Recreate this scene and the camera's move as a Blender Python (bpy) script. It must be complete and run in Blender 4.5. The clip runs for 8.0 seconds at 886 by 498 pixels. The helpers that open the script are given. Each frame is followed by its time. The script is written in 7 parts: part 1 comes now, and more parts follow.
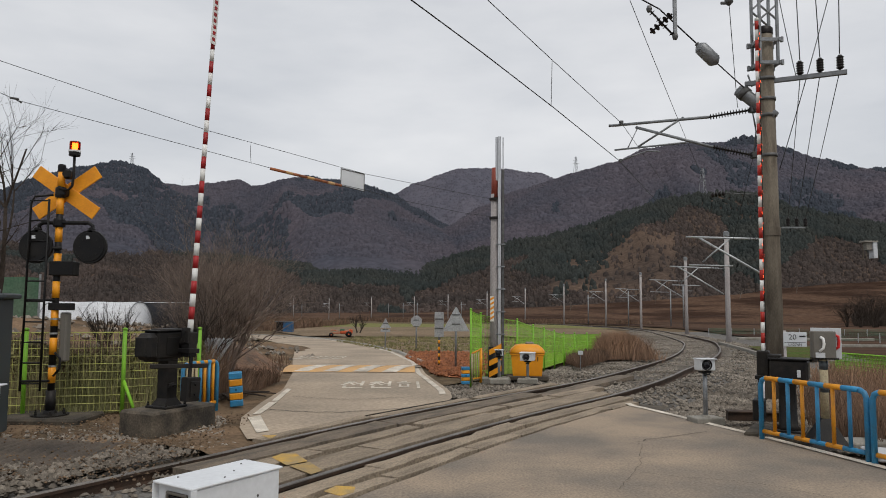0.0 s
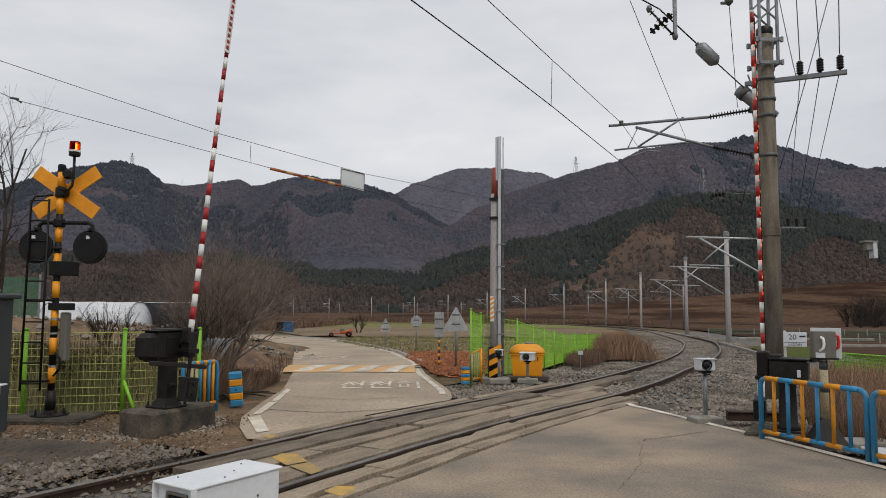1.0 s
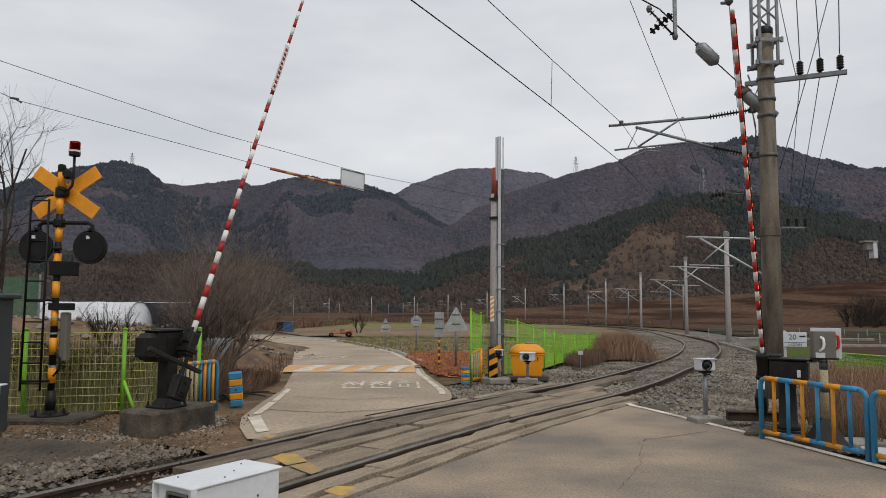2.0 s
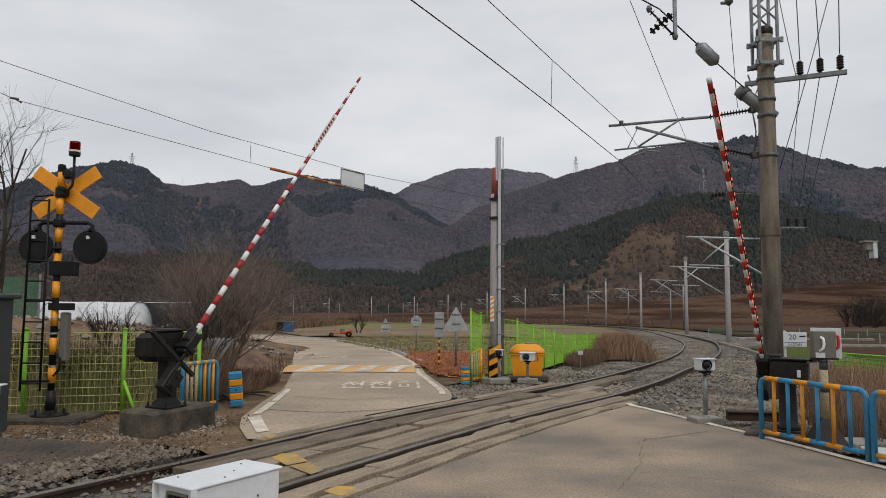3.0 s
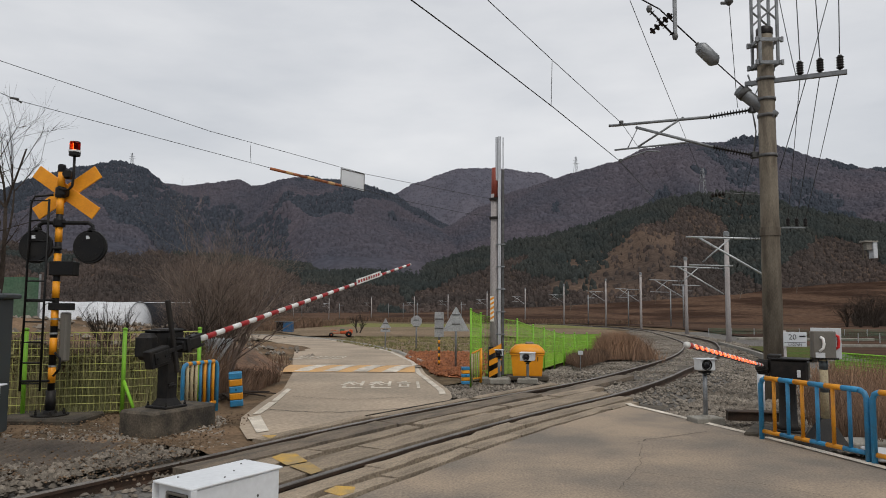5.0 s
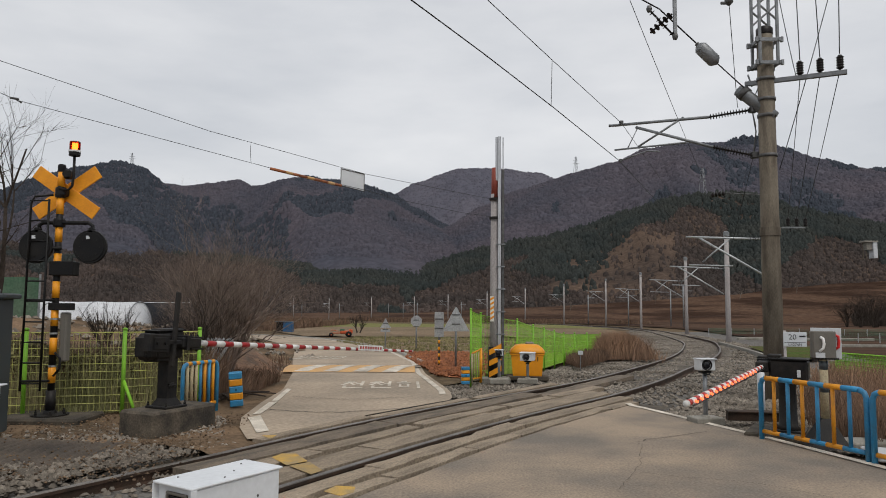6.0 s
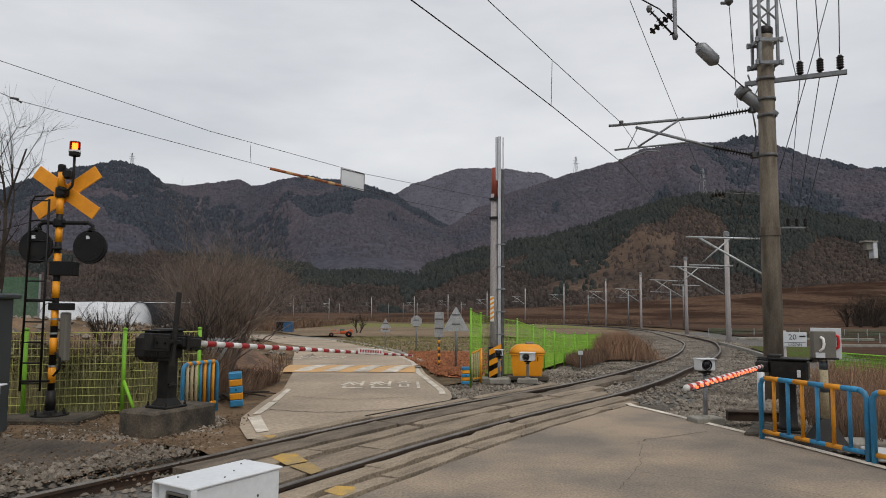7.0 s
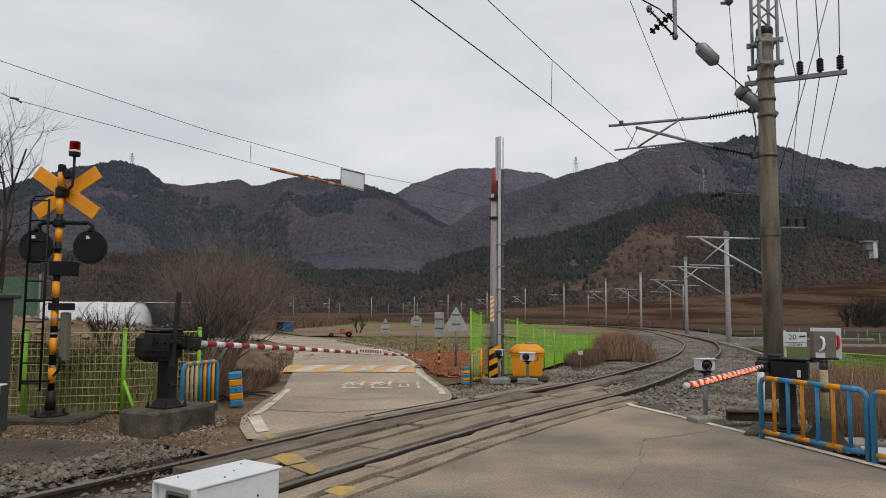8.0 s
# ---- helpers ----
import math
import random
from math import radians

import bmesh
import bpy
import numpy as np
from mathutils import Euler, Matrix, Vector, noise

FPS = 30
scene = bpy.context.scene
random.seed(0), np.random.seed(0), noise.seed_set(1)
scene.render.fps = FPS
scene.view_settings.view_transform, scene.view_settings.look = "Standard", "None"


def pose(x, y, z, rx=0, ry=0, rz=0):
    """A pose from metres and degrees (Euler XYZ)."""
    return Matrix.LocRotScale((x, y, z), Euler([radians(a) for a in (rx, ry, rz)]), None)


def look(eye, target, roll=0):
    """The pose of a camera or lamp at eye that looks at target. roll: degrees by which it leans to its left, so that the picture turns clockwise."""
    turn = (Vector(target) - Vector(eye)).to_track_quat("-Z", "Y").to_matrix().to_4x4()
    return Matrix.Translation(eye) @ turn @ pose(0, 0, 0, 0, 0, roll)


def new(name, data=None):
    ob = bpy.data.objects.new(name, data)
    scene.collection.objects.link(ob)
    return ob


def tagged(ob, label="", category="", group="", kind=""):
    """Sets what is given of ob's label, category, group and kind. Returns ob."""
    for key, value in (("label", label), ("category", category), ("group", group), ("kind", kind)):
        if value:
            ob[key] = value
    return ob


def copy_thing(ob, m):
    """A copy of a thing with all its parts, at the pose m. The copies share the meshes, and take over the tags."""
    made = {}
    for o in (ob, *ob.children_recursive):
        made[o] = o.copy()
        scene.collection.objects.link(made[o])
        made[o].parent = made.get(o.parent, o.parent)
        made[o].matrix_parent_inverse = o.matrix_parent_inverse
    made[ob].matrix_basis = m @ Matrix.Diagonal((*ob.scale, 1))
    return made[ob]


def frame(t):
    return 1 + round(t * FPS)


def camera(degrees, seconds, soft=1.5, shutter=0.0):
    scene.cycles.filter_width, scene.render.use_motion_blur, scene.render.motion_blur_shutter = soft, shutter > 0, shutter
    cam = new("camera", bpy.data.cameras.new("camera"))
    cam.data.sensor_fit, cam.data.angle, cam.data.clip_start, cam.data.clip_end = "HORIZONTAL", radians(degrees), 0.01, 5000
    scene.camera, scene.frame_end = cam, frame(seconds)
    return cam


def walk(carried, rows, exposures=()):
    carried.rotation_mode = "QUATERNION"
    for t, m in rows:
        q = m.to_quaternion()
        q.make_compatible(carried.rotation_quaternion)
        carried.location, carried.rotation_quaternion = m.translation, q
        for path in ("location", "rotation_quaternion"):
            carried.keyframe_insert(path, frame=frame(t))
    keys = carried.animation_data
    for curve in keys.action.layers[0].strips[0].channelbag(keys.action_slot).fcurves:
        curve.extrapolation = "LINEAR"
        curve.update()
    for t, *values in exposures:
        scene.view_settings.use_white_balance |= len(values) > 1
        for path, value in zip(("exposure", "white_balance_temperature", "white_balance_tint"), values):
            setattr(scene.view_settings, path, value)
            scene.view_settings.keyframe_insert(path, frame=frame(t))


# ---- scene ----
cam = camera(64.2, 8.0, soft=0.95)
EYE = (0, 0, 1.6)
walk(cam, [(0, look(EYE, (0, 100, 9.52), 0.4)), (8.0, look(EYE, (0, 100, 9.52), 0.4))], exposures=[(0, 0.0), (8.0, 0.0)])

# ---- overcast sky and a soft sun ----
world = bpy.data.worlds.new("overcast_sky")
scene.world = world
world.use_nodes = True
wn, wl = world.node_tree.nodes, world.node_tree.links
wn.clear()
w_out = wn.new("ShaderNodeOutputWorld")
w_bg = wn.new("ShaderNodeBackground")
w_sky = wn.new("ShaderNodeTexSky")
w_sky.sky_type, w_sky.sun_disc = "NISHITA", False
w_sky.sun_elevation, w_sky.sun_rotation = radians(42), radians(25)
w_tc = wn.new("ShaderNodeTexCoord")
w_map = wn.new("ShaderNodeMapping")
w_map.inputs["Scale"].default_value = (1.0, 1.0, 3.2)
w_noise = wn.new("ShaderNodeTexNoise")
w_noise.inputs["Scale"].default_value = 2.3
w_noise.inputs["Detail"].default_value = 7
w_noise.inputs["Roughness"].default_value = 0.5
w_ramp = wn.new("ShaderNodeValToRGB")
w_ramp.color_ramp.elements[0].position, w_ramp.color_ramp.elements[0].color = 0.3, (5.3, 5.55, 5.95, 1)
w_ramp.color_ramp.elements[1].position, w_ramp.color_ramp.elements[1].color = 0.68, (7.9, 7.95, 8.1, 1)
w_mix = wn.new("ShaderNodeMix")
w_mix.data_type = "RGBA"
w_mix.inputs[0].default_value = 0.93
wl.new(w_tc.outputs["Generated"], w_map.inputs["Vector"])
wl.new(w_map.outputs["Vector"], w_noise.inputs["Vector"])
wl.new(w_noise.outputs["Fac"], w_ramp.inputs["Fac"])
wl.new(w_sky.outputs["Color"], w_mix.inputs[6])
wl.new(w_ramp.outputs["Color"], w_mix.inputs[7])
wl.new(w_mix.outputs[2], w_bg.inputs["Color"])
w_bg.inputs["Strength"].default_value = 0.1
wl.new(w_bg.outputs["Background"], w_out.inputs["Surface"])
sun_data = bpy.data.lights.new("sun", "SUN")
sun_data.energy, sun_data.angle, sun_data.color = 1.35, radians(25), (1.0, 0.95, 0.88)
sun = new("sun", sun_data)
sun.matrix_world = look((8, -6, 30), (0, 12, 0))


# ---- materials ----
def mat(name, base, alt=None, scale=4.0, fine=60.0, rough=0.75, metal=0.0, bump=0.25, vary=0.12, grit=0.25, dist=0.01,
        spread=(0.35, 0.65), coords="Object", island=0.0, stretch=None, spec=0.4):
    """Two scales of noise between two colours, fine grain in brightness and relief."""
    m = bpy.data.materials.new(name)
    m.use_nodes = True
    n, l = m.node_tree.nodes, m.node_tree.links
    b = n["Principled BSDF"]
    b.inputs["Roughness"].default_value, b.inputs["Metallic"].default_value = rough, metal
    b.inputs["Specular IOR Level"].default_value = spec
    tc = n.new("ShaderNodeTexCoord")
    vec = tc.outputs[coords]
    if stretch:
        mp = n.new("ShaderNodeMapping")
        mp.inputs["Scale"].default_value = stretch
        l.new(vec, mp.inputs["Vector"])
        vec = mp.outputs["Vector"]
    big, small = n.new("ShaderNodeTexNoise"), n.new("ShaderNodeTexNoise")
    big.inputs["Scale"].default_value, big.inputs["Detail"].default_value = scale, 6
    small.inputs["Scale"].default_value, small.inputs["Detail"].default_value = fine, 5
    l.new(vec, big.inputs["Vector"]), l.new(vec, small.inputs["Vector"])
    ramp = n.new("ShaderNodeValToRGB")
    alt = alt or [c * 0.75 for c in base]
    e = ramp.color_ramp.elements
    e[0].position, e[0].color = spread[0], (*base, 1)
    e[1].position, e[1].color = spread[1], (*alt, 1)
    l.new(big.outputs["Fac"], ramp.inputs["Fac"])
    grain = n.new("ShaderNodeMapRange")
    grain.inputs["From Min"].default_value, grain.inputs["From Max"].default_value = 0.3, 0.7
    grain.inputs["To Min"].default_value, grain.inputs["To Max"].default_value = 1 - grit, 1 + grit
    l.new(small.outputs["Fac"], grain.inputs["Value"])
    info = n.new("ShaderNodeNewGeometry" if island else "ShaderNodeObjectInfo")
    rnd = n.new("ShaderNodeMapRange")
    k = island or vary
    rnd.inputs["To Min"].default_value, rnd.inputs["To Max"].default_value = 1 - k, 1 + k
    l.new(info.outputs["Random Per Island" if island else "Random"], rnd.inputs["Value"])
    mul = n.new("ShaderNodeMath")
    mul.operation = "MULTIPLY"
    l.new(grain.outputs["Result"], mul.inputs[0]), l.new(rnd.outputs["Result"], mul.inputs[1])
    hsv = n.new("ShaderNodeHueSaturation")
    l.new(ramp.outputs["Color"], hsv.inputs["Color"]), l.new(mul.outputs["Value"], hsv.inputs["Value"])
    l.new(hsv.outputs["Color"], b.inputs["Base Color"])
    if bump:
        bp = n.new("ShaderNodeBump")
        bp.inputs["Strength"].default_value, bp.inputs["Distance"].default_value = bump, dist
        l.new(small.outputs["Fac"], bp.inputs["Height"]), l.new(bp.outputs["Normal"], b.inputs["Normal"])
    return m


def glow(name, colour, strength):
    m = bpy.data.materials.new(name)
    m.use_nodes = True
    b = m.node_tree.nodes["Principled BSDF"]
    b.inputs["Base Color"].default_value = (*colour, 1)
    b.inputs["Emission Color"].default_value = (*colour, 1)
    b.inputs["Emission Strength"].default_value = strength
    return m


def clear_plastic(name, colour, rough=0.1):
    m = bpy.data.materials.new(name)
    m.use_nodes = True
    b = m.node_tree.nodes["Principled BSDF"]
    b.inputs["Base Color"].default_value = (*colour, 1)
    b.inputs["Transmission Weight"].default_value = 1.0
    b.inputs["Roughness"].default_value, b.inputs["IOR"].default_value = rough, 1.1
    return m


MAT = dict(
    earth=mat("earth", (0.23, 0.155, 0.098), (0.1, 0.074, 0.05), 0.9, 16, 0.95, spec=0.05, bump=0.6, dist=0.05),
    dry_grass=mat("dry_grass", (0.14, 0.1, 0.062), (0.08, 0.06, 0.038), 0.2, 5, 0.95, spec=0.05, bump=0.6, dist=0.1, grit=0.35),
    field=mat("field", (0.15, 0.115, 0.076), (0.205, 0.15, 0.1), 0.12, 3.0, 0.95, spec=0.05, bump=0.6, dist=0.1, grit=0.3),
    red_soil=mat("red_soil", (0.36, 0.135, 0.055), (0.23, 0.09, 0.045), 2.2, 9, 0.95, bump=1.0, dist=0.12, grit=0.35),
    green_strip=mat("green_strip", (0.15, 0.17, 0.05), (0.2, 0.17, 0.085), 0.25, 6, 0.95, spec=0.05, bump=0.5, dist=0.06, grit=0.35),
    lawn=mat("lawn", (0.16, 0.26, 0.03), (0.2, 0.2, 0.06), 0.35, 10, 0.95, spec=0.05, bump=0.5, dist=0.04, grit=0.35),
    asphalt=mat("asphalt", (0.31, 0.242, 0.176), (0.165, 0.142, 0.118), 0.65, 42, 0.9, bump=0.35, dist=0.008, grit=0.26, spread=(0.38, 0.62), spec=0.3),
    far_road=mat("concrete_road", (0.44, 0.352, 0.262), (0.32, 0.262, 0.198), 0.5, 16, 0.9, bump=0.5, dist=0.01, grit=0.22, spread=(0.38, 0.62), spec=0.3),
    gravel_bed=mat("gravel_bed", (0.16, 0.15, 0.135), (0.1, 0.09, 0.08), 3, 26, 0.95, bump=1.0, dist=0.05, grit=0.4),
    stone=mat("ballast_stone", (0.26, 0.228, 0.188), (0.14, 0.118, 0.094), 0.5, 40, 0.9, bump=0.3, island=0.42),
    panel=mat("worn_concrete", (0.3, 0.24, 0.175), (0.17, 0.136, 0.1), 1.6, 36, 0.92, bump=0.7, dist=0.015, vary=0.16, grit=0.34, spread=(0.4, 0.7), spec=0.3, coords="Object", stretch=(3.0, 0.7, 1.0)),
    concrete=mat("concrete", (0.3, 0.285, 0.25), (0.2, 0.185, 0.155), 2.5, 60, 0.9, bump=0.3, dist=0.006),
    dark_concrete=mat("dark_concrete", (0.12, 0.098, 0.072), (0.042, 0.036, 0.028), 2.2, 50, 0.92, bump=0.4, dist=0.01),
    stained_block=mat("stained_concrete_block", (0.11, 0.09, 0.066), (0.03, 0.026, 0.021), 3.2, 40, 0.92, bump=0.5, dist=0.012, grit=0.35),
    mast_concrete=mat("mast_concrete", (0.205, 0.176, 0.136), (0.092, 0.075, 0.056), 2.2, 45, 0.9, bump=0.25, dist=0.004, stretch=(2.5, 2.5, 0.5)),
    pale_concrete=mat("pale_mast_concrete", (0.4, 0.37, 0.36), (0.29, 0.265, 0.26), 1.4, 40, 0.9, bump=0.2, dist=0.004, stretch=(2.5, 2.5, 0.5)),
    rail_side=mat("rusty_rail", (0.075, 0.045, 0.03), (0.04, 0.028, 0.02), 6, 70, 0.8, 0.3, bump=0.3, dist=0.003),
    rail_top=mat("polished_rail_head", (0.24, 0.215, 0.19), (0.15, 0.13, 0.112), 3, 50, 0.42, 0.8, bump=0.05),
    sleeper=mat("sleeper", (0.17, 0.15, 0.125), (0.11, 0.095, 0.08), 4, 40, 0.95),
    black=mat("black_paint", (0.006, 0.006, 0.007), (0.012, 0.011, 0.01), 5, 60, 0.5, bump=0.12, spec=0.22),
    dark_metal=mat("dark_machine_paint", (0.008, 0.008, 0.009), (0.022, 0.019, 0.016), 6, 50, 0.5, 0.0, bump=0.2, spec=0.22),
    yellow=mat("signal_yellow", (0.85, 0.34, 0.012), (0.72, 0.27, 0.01), 4, 60, 0.5, bump=0.08, grit=0.08),
    yellow_rail=mat("ochre_rail_paint", (0.74, 0.3, 0.012), (0.55, 0.22, 0.015), 6, 60, 0.45, bump=0.1, grit=0.12),
    blue_rail=mat("blue_rail_paint", (0.03, 0.24, 0.46), (0.04, 0.19, 0.34), 6, 60, 0.45, bump=0.1, grit=0.12),
    faded_rail=mat("faded_rail_paint", (0.42, 0.34, 0.2), (0.33, 0.28, 0.18), 6, 60, 0.6, bump=0.1),
    red=mat("boom_red", (0.34, 0.012, 0.014), (0.25, 0.012, 0.014), 6, 60, 0.5, bump=0.08, grit=0.1),
    orange_red=mat("boom_orange_red", (0.46, 0.03, 0.02), (0.34, 0.022, 0.015), 6, 60, 0.5, bump=0.08, grit=0.1),
    white=mat("boom_white", (0.76, 0.76, 0.74), (0.6, 0.59, 0.56), 6, 60, 0.5, bump=0.08, grit=0.08),
    sheet_white=mat("white_sheet_metal", (0.63, 0.65, 0.67), (0.53, 0.55, 0.57), 2, 40, 0.45, bump=0.06, grit=0.05),
    sign_back=mat("grey_sign_back", (0.44, 0.45, 0.46), (0.34, 0.35, 0.36), 3, 40, 0.5, 0.4, bump=0.06),
    galv=mat("galvanised_steel", (0.25, 0.26, 0.27), (0.17, 0.178, 0.185), 8, 70, 0.5, 0.4, bump=0.08),
    dark_galv=mat("weathered_steel_fitting", (0.14, 0.14, 0.14), (0.09, 0.088, 0.085), 8, 70, 0.6, 0.5, bump=0.1),
    shiny_steel=mat("bright_steel_duct", (0.55, 0.56, 0.57), (0.4, 0.4, 0.41), 5, 40, 0.35, 0.85, bump=0.04, stretch=(6, 6, 0.4)),
    insulator=mat("brown_insulator", (0.014, 0.011, 0.011), (0.022, 0.018, 0.017), 6, 50, 0.4, bump=0.05, spec=0.2),
    wire=mat("wire", (0.035, 0.035, 0.037), (0.022, 0.022, 0.023), 5, 50, 0.6, 0.0, bump=0, spec=0.2),
    green_post=mat("lime_green_paint", (0.22, 0.5, 0.03), (0.17, 0.4, 0.03), 5, 50, 0.5, bump=0.08, grit=0.1),
    green_wire=mat("faded_green_wire", (0.48, 0.48, 0.12), (0.36, 0.36, 0.12), 3, 50, 0.6, bump=0),
    lime_wire=mat("lime_green_wire", (0.25, 0.52, 0.035), (0.2, 0.42, 0.04), 3, 50, 0.6, bump=0),
    bark=mat("grey_bark", (0.18, 0.145, 0.115), (0.12, 0.095, 0.078), 6, 60, 0.95, bump=0.4, island=0.25),
    dark_bark=mat("dark_bark", (0.032, 0.026, 0.022), (0.055, 0.044, 0.036), 6, 60, 0.95, bump=0.4, island=0.25, spec=0.1),
    straw=mat("dead_stalks", (0.17, 0.105, 0.068), (0.11, 0.07, 0.048), 1.2, 30, 0.95, island=0.35, bump=0),
    weeds=mat("dry_weeds", (0.28, 0.235, 0.12), (0.16, 0.16, 0.07), 0.8, 30, 0.95, island=0.35, bump=0),
    leaf=mat("winter_leaf", (0.2, 0.175, 0.075), (0.08, 0.075, 0.038), 0.9, 30, 0.85, island=0.45, bump=0),
    bin_yellow=mat("yellow_moulded_plastic", (0.82, 0.33, 0.012), (0.72, 0.27, 0.01), 2, 50, 0.42, bump=0.06, grit=0.06),
    road_white=mat("worn_road_white", (0.64, 0.58, 0.49), (0.42, 0.37, 0.3), 3, 70, 0.8, bump=0.2, dist=0.004, grit=0.2),
    road_yellow=mat("worn_road_yellow", (0.52, 0.31, 0.05), (0.3, 0.22, 0.11), 5, 70, 0.8, bump=0.2, dist=0.004, grit=0.2),
    road_yellow_worn=mat("rubbed_road_yellow", (0.36, 0.24, 0.08), (0.24, 0.18, 0.1), 7, 70, 0.8, bump=0.2, dist=0.004, grit=0.2),
    hump_orange=mat("hump_orange_paint", (0.62, 0.36, 0.14), (0.5, 0.31, 0.15), 2, 70, 0.8, bump=0.2, grit=0.15),
    film=mat("white_greenhouse_film", (0.66, 0.67, 0.69), (0.53, 0.54, 0.56), 0.7, 12, 0.35, bump=0.15, dist=0.02),
    black_film=mat("black_shade_net", (0.012, 0.013, 0.016), (0.022, 0.023, 0.027), 0.9, 16, 0.7, bump=0.2, dist=0.02, spec=0.15),
    green_net=mat("green_windbreak_net", (0.05, 0.12, 0.07), (0.1, 0.15, 0.1), 0.5, 10, 0.8, bump=0.1),
    cabinet=mat("slate_cabinet_paint", (0.05, 0.062, 0.068), (0.04, 0.048, 0.052), 2, 50, 0.5, bump=0.06, grit=0.06),
    grey_box=mat("grey_steel_box", (0.15, 0.14, 0.12), (0.12, 0.11, 0.095), 2, 50, 0.55, 0.0, bump=0.05, grit=0.08),
    orange=mat("tractor_orange", (0.6, 0.1, 0.025), (0.45, 0.08, 0.025), 5, 40, 0.5, bump=0.06),
    blue_bin=mat("blue_container", (0.03, 0.12, 0.26), (0.025, 0.09, 0.2), 2, 30, 0.5, bump=0.06),
    rust_plate=mat("rusty_pipe_paint", (0.26, 0.05, 0.03), (0.19, 0.045, 0.03), 3, 40, 0.7, bump=0.15),
    # mountain woods: aerial haze is painted in as a paler, bluer base colour
    forest_bare_hazed=mat("bare_hill_woods_hazed", (0.092, 0.083, 0.098), (0.066, 0.068, 0.085), 0.006, 0.15, 1.0, bump=0.4, dist=2.0, grit=0.22, spread=(0.4, 0.62), spec=0.0),
    twigs_far_hazed=mat("hazed_bare_crowns", (0.095, 0.084, 0.098), (0.068, 0.069, 0.086), 0.006, 0.5, 1.0, island=0.1, bump=0, spec=0.0),
    far_pine_hazed=mat("hazed_pine_crowns", (0.046, 0.053, 0.066), (0.056, 0.062, 0.076), 0.02, 0.5, 1.0, island=0.12, bump=0, spec=0.0),
    # farthest range: palest blue-grey copies, distance haze put into the base colours
    hazy_hill=mat("distant_hazed_woods", (0.118, 0.112, 0.134), (0.098, 0.097, 0.12), 0.006, 0.12, 1.0, bump=0.4, dist=3.0, island=0.06, grit=0.12, spec=0.0),
    hazy_pine=mat("distant_hazed_pines", (0.092, 0.096, 0.115), (0.1, 0.102, 0.122), 0.02, 0.5, 1.0, island=0.06, bump=0, spec=0.0),
    pine=mat("pine_crowns", (0.034, 0.04, 0.039), (0.046, 0.049, 0.045), 0.03, 0.8, 1.0, island=0.16, bump=0, spec=0.0),
    front_twigs=mat("brown_bare_crowns", (0.08, 0.062, 0.055), (0.05, 0.043, 0.04), 0.016, 0.8, 1.0, island=0.18, bump=0, spec=0.0),
    front_hill=mat("front_hill_woods", (0.13, 0.092, 0.07), (0.056, 0.046, 0.042), 0.016, 0.4, 1.0, bump=0.8, dist=1.2, grit=0.3, spec=0.0),
    brown_bank=mat("brown_terrace_bank", (0.042, 0.025, 0.018), (0.094, 0.058, 0.04), 0.05, 0.9, 1.0, bump=0.8, dist=0.3, grit=0.35, spread=(0.43, 0.57), stretch=(0.5, 0.5, 9.0), spec=0.03),
    bank_soil=mat("eroded_bank_soil", (0.24, 0.13, 0.075), (0.085, 0.056, 0.038), 1.6, 9, 0.95, bump=1.0, dist=0.08, grit=0.4),
    mud=mat("wet_mud", (0.105, 0.082, 0.061), (0.052, 0.042, 0.034), 1.6, 30, 0.8, bump=0.5, dist=0.01),
    lawn_dull=mat("olive_winter_grass", (0.07, 0.11, 0.022), (0.1, 0.076, 0.038), 0.6, 8, 0.95, spec=0.05, bump=0.6, dist=0.05, grit=0.35),
    dark_panel=mat("dark_rubber_strip", (0.1, 0.082, 0.064), (0.2, 0.158, 0.116), 2.0, 24, 0.9, bump=0.5, dist=0.01, grit=0.3, spec=0.3, stretch=(3.0, 0.8, 1.0)),
    shrub_bark=mat("brown_shrub_bark", (0.25, 0.195, 0.162), (0.13, 0.1, 0.082), 6, 60, 0.95, bump=0.4, island=0.3, spec=0.1),
    led=glow("red_lamp_glow", (1.0, 0.12, 0.04), 2.6),
    beacon_glow=glow("orange_beacon_glow", (1.0, 0.62, 0.09), 20.0),
    beacon_dome=clear_plastic("red_beacon_dome", (0.6, 0.06, 0.04), 0.32),
    litter=mat("leaf_litter", (0.16, 0.105, 0.06), (0.09, 0.06, 0.04), 1, 30, 0.95, island=0.5, bump=0),
    bush_stem=mat("rusty_dead_stems", (0.3, 0.18, 0.11), (0.2, 0.125, 0.085), 1.2, 30, 0.95, island=0.35, bump=0),
    rust_bar=mat("weathered_orange_bar", (0.42, 0.14, 0.05), (0.25, 0.09, 0.045), 4, 40, 0.7, bump=0.1),
    crack=mat("crack_tar", (0.035, 0.03, 0.026), (0.07, 0.06, 0.05), 6, 60, 0.95, bump=0.3),
    glass=mat("dark_lens_glass", (0.008, 0.008, 0.01), (0.012, 0.012, 0.014), 4, 40, 0.08, bump=0),
    beacon_red=mat("beacon_red_reflector", (0.07, 0.004, 0.005), (0.06, 0.004, 0.005), 4, 40, 0.4, bump=0),
    phone_red=mat("phone_red", (0.6, 0.02, 0.02), (0.5, 0.02, 0.02), 4, 40, 0.5, bump=0),
)


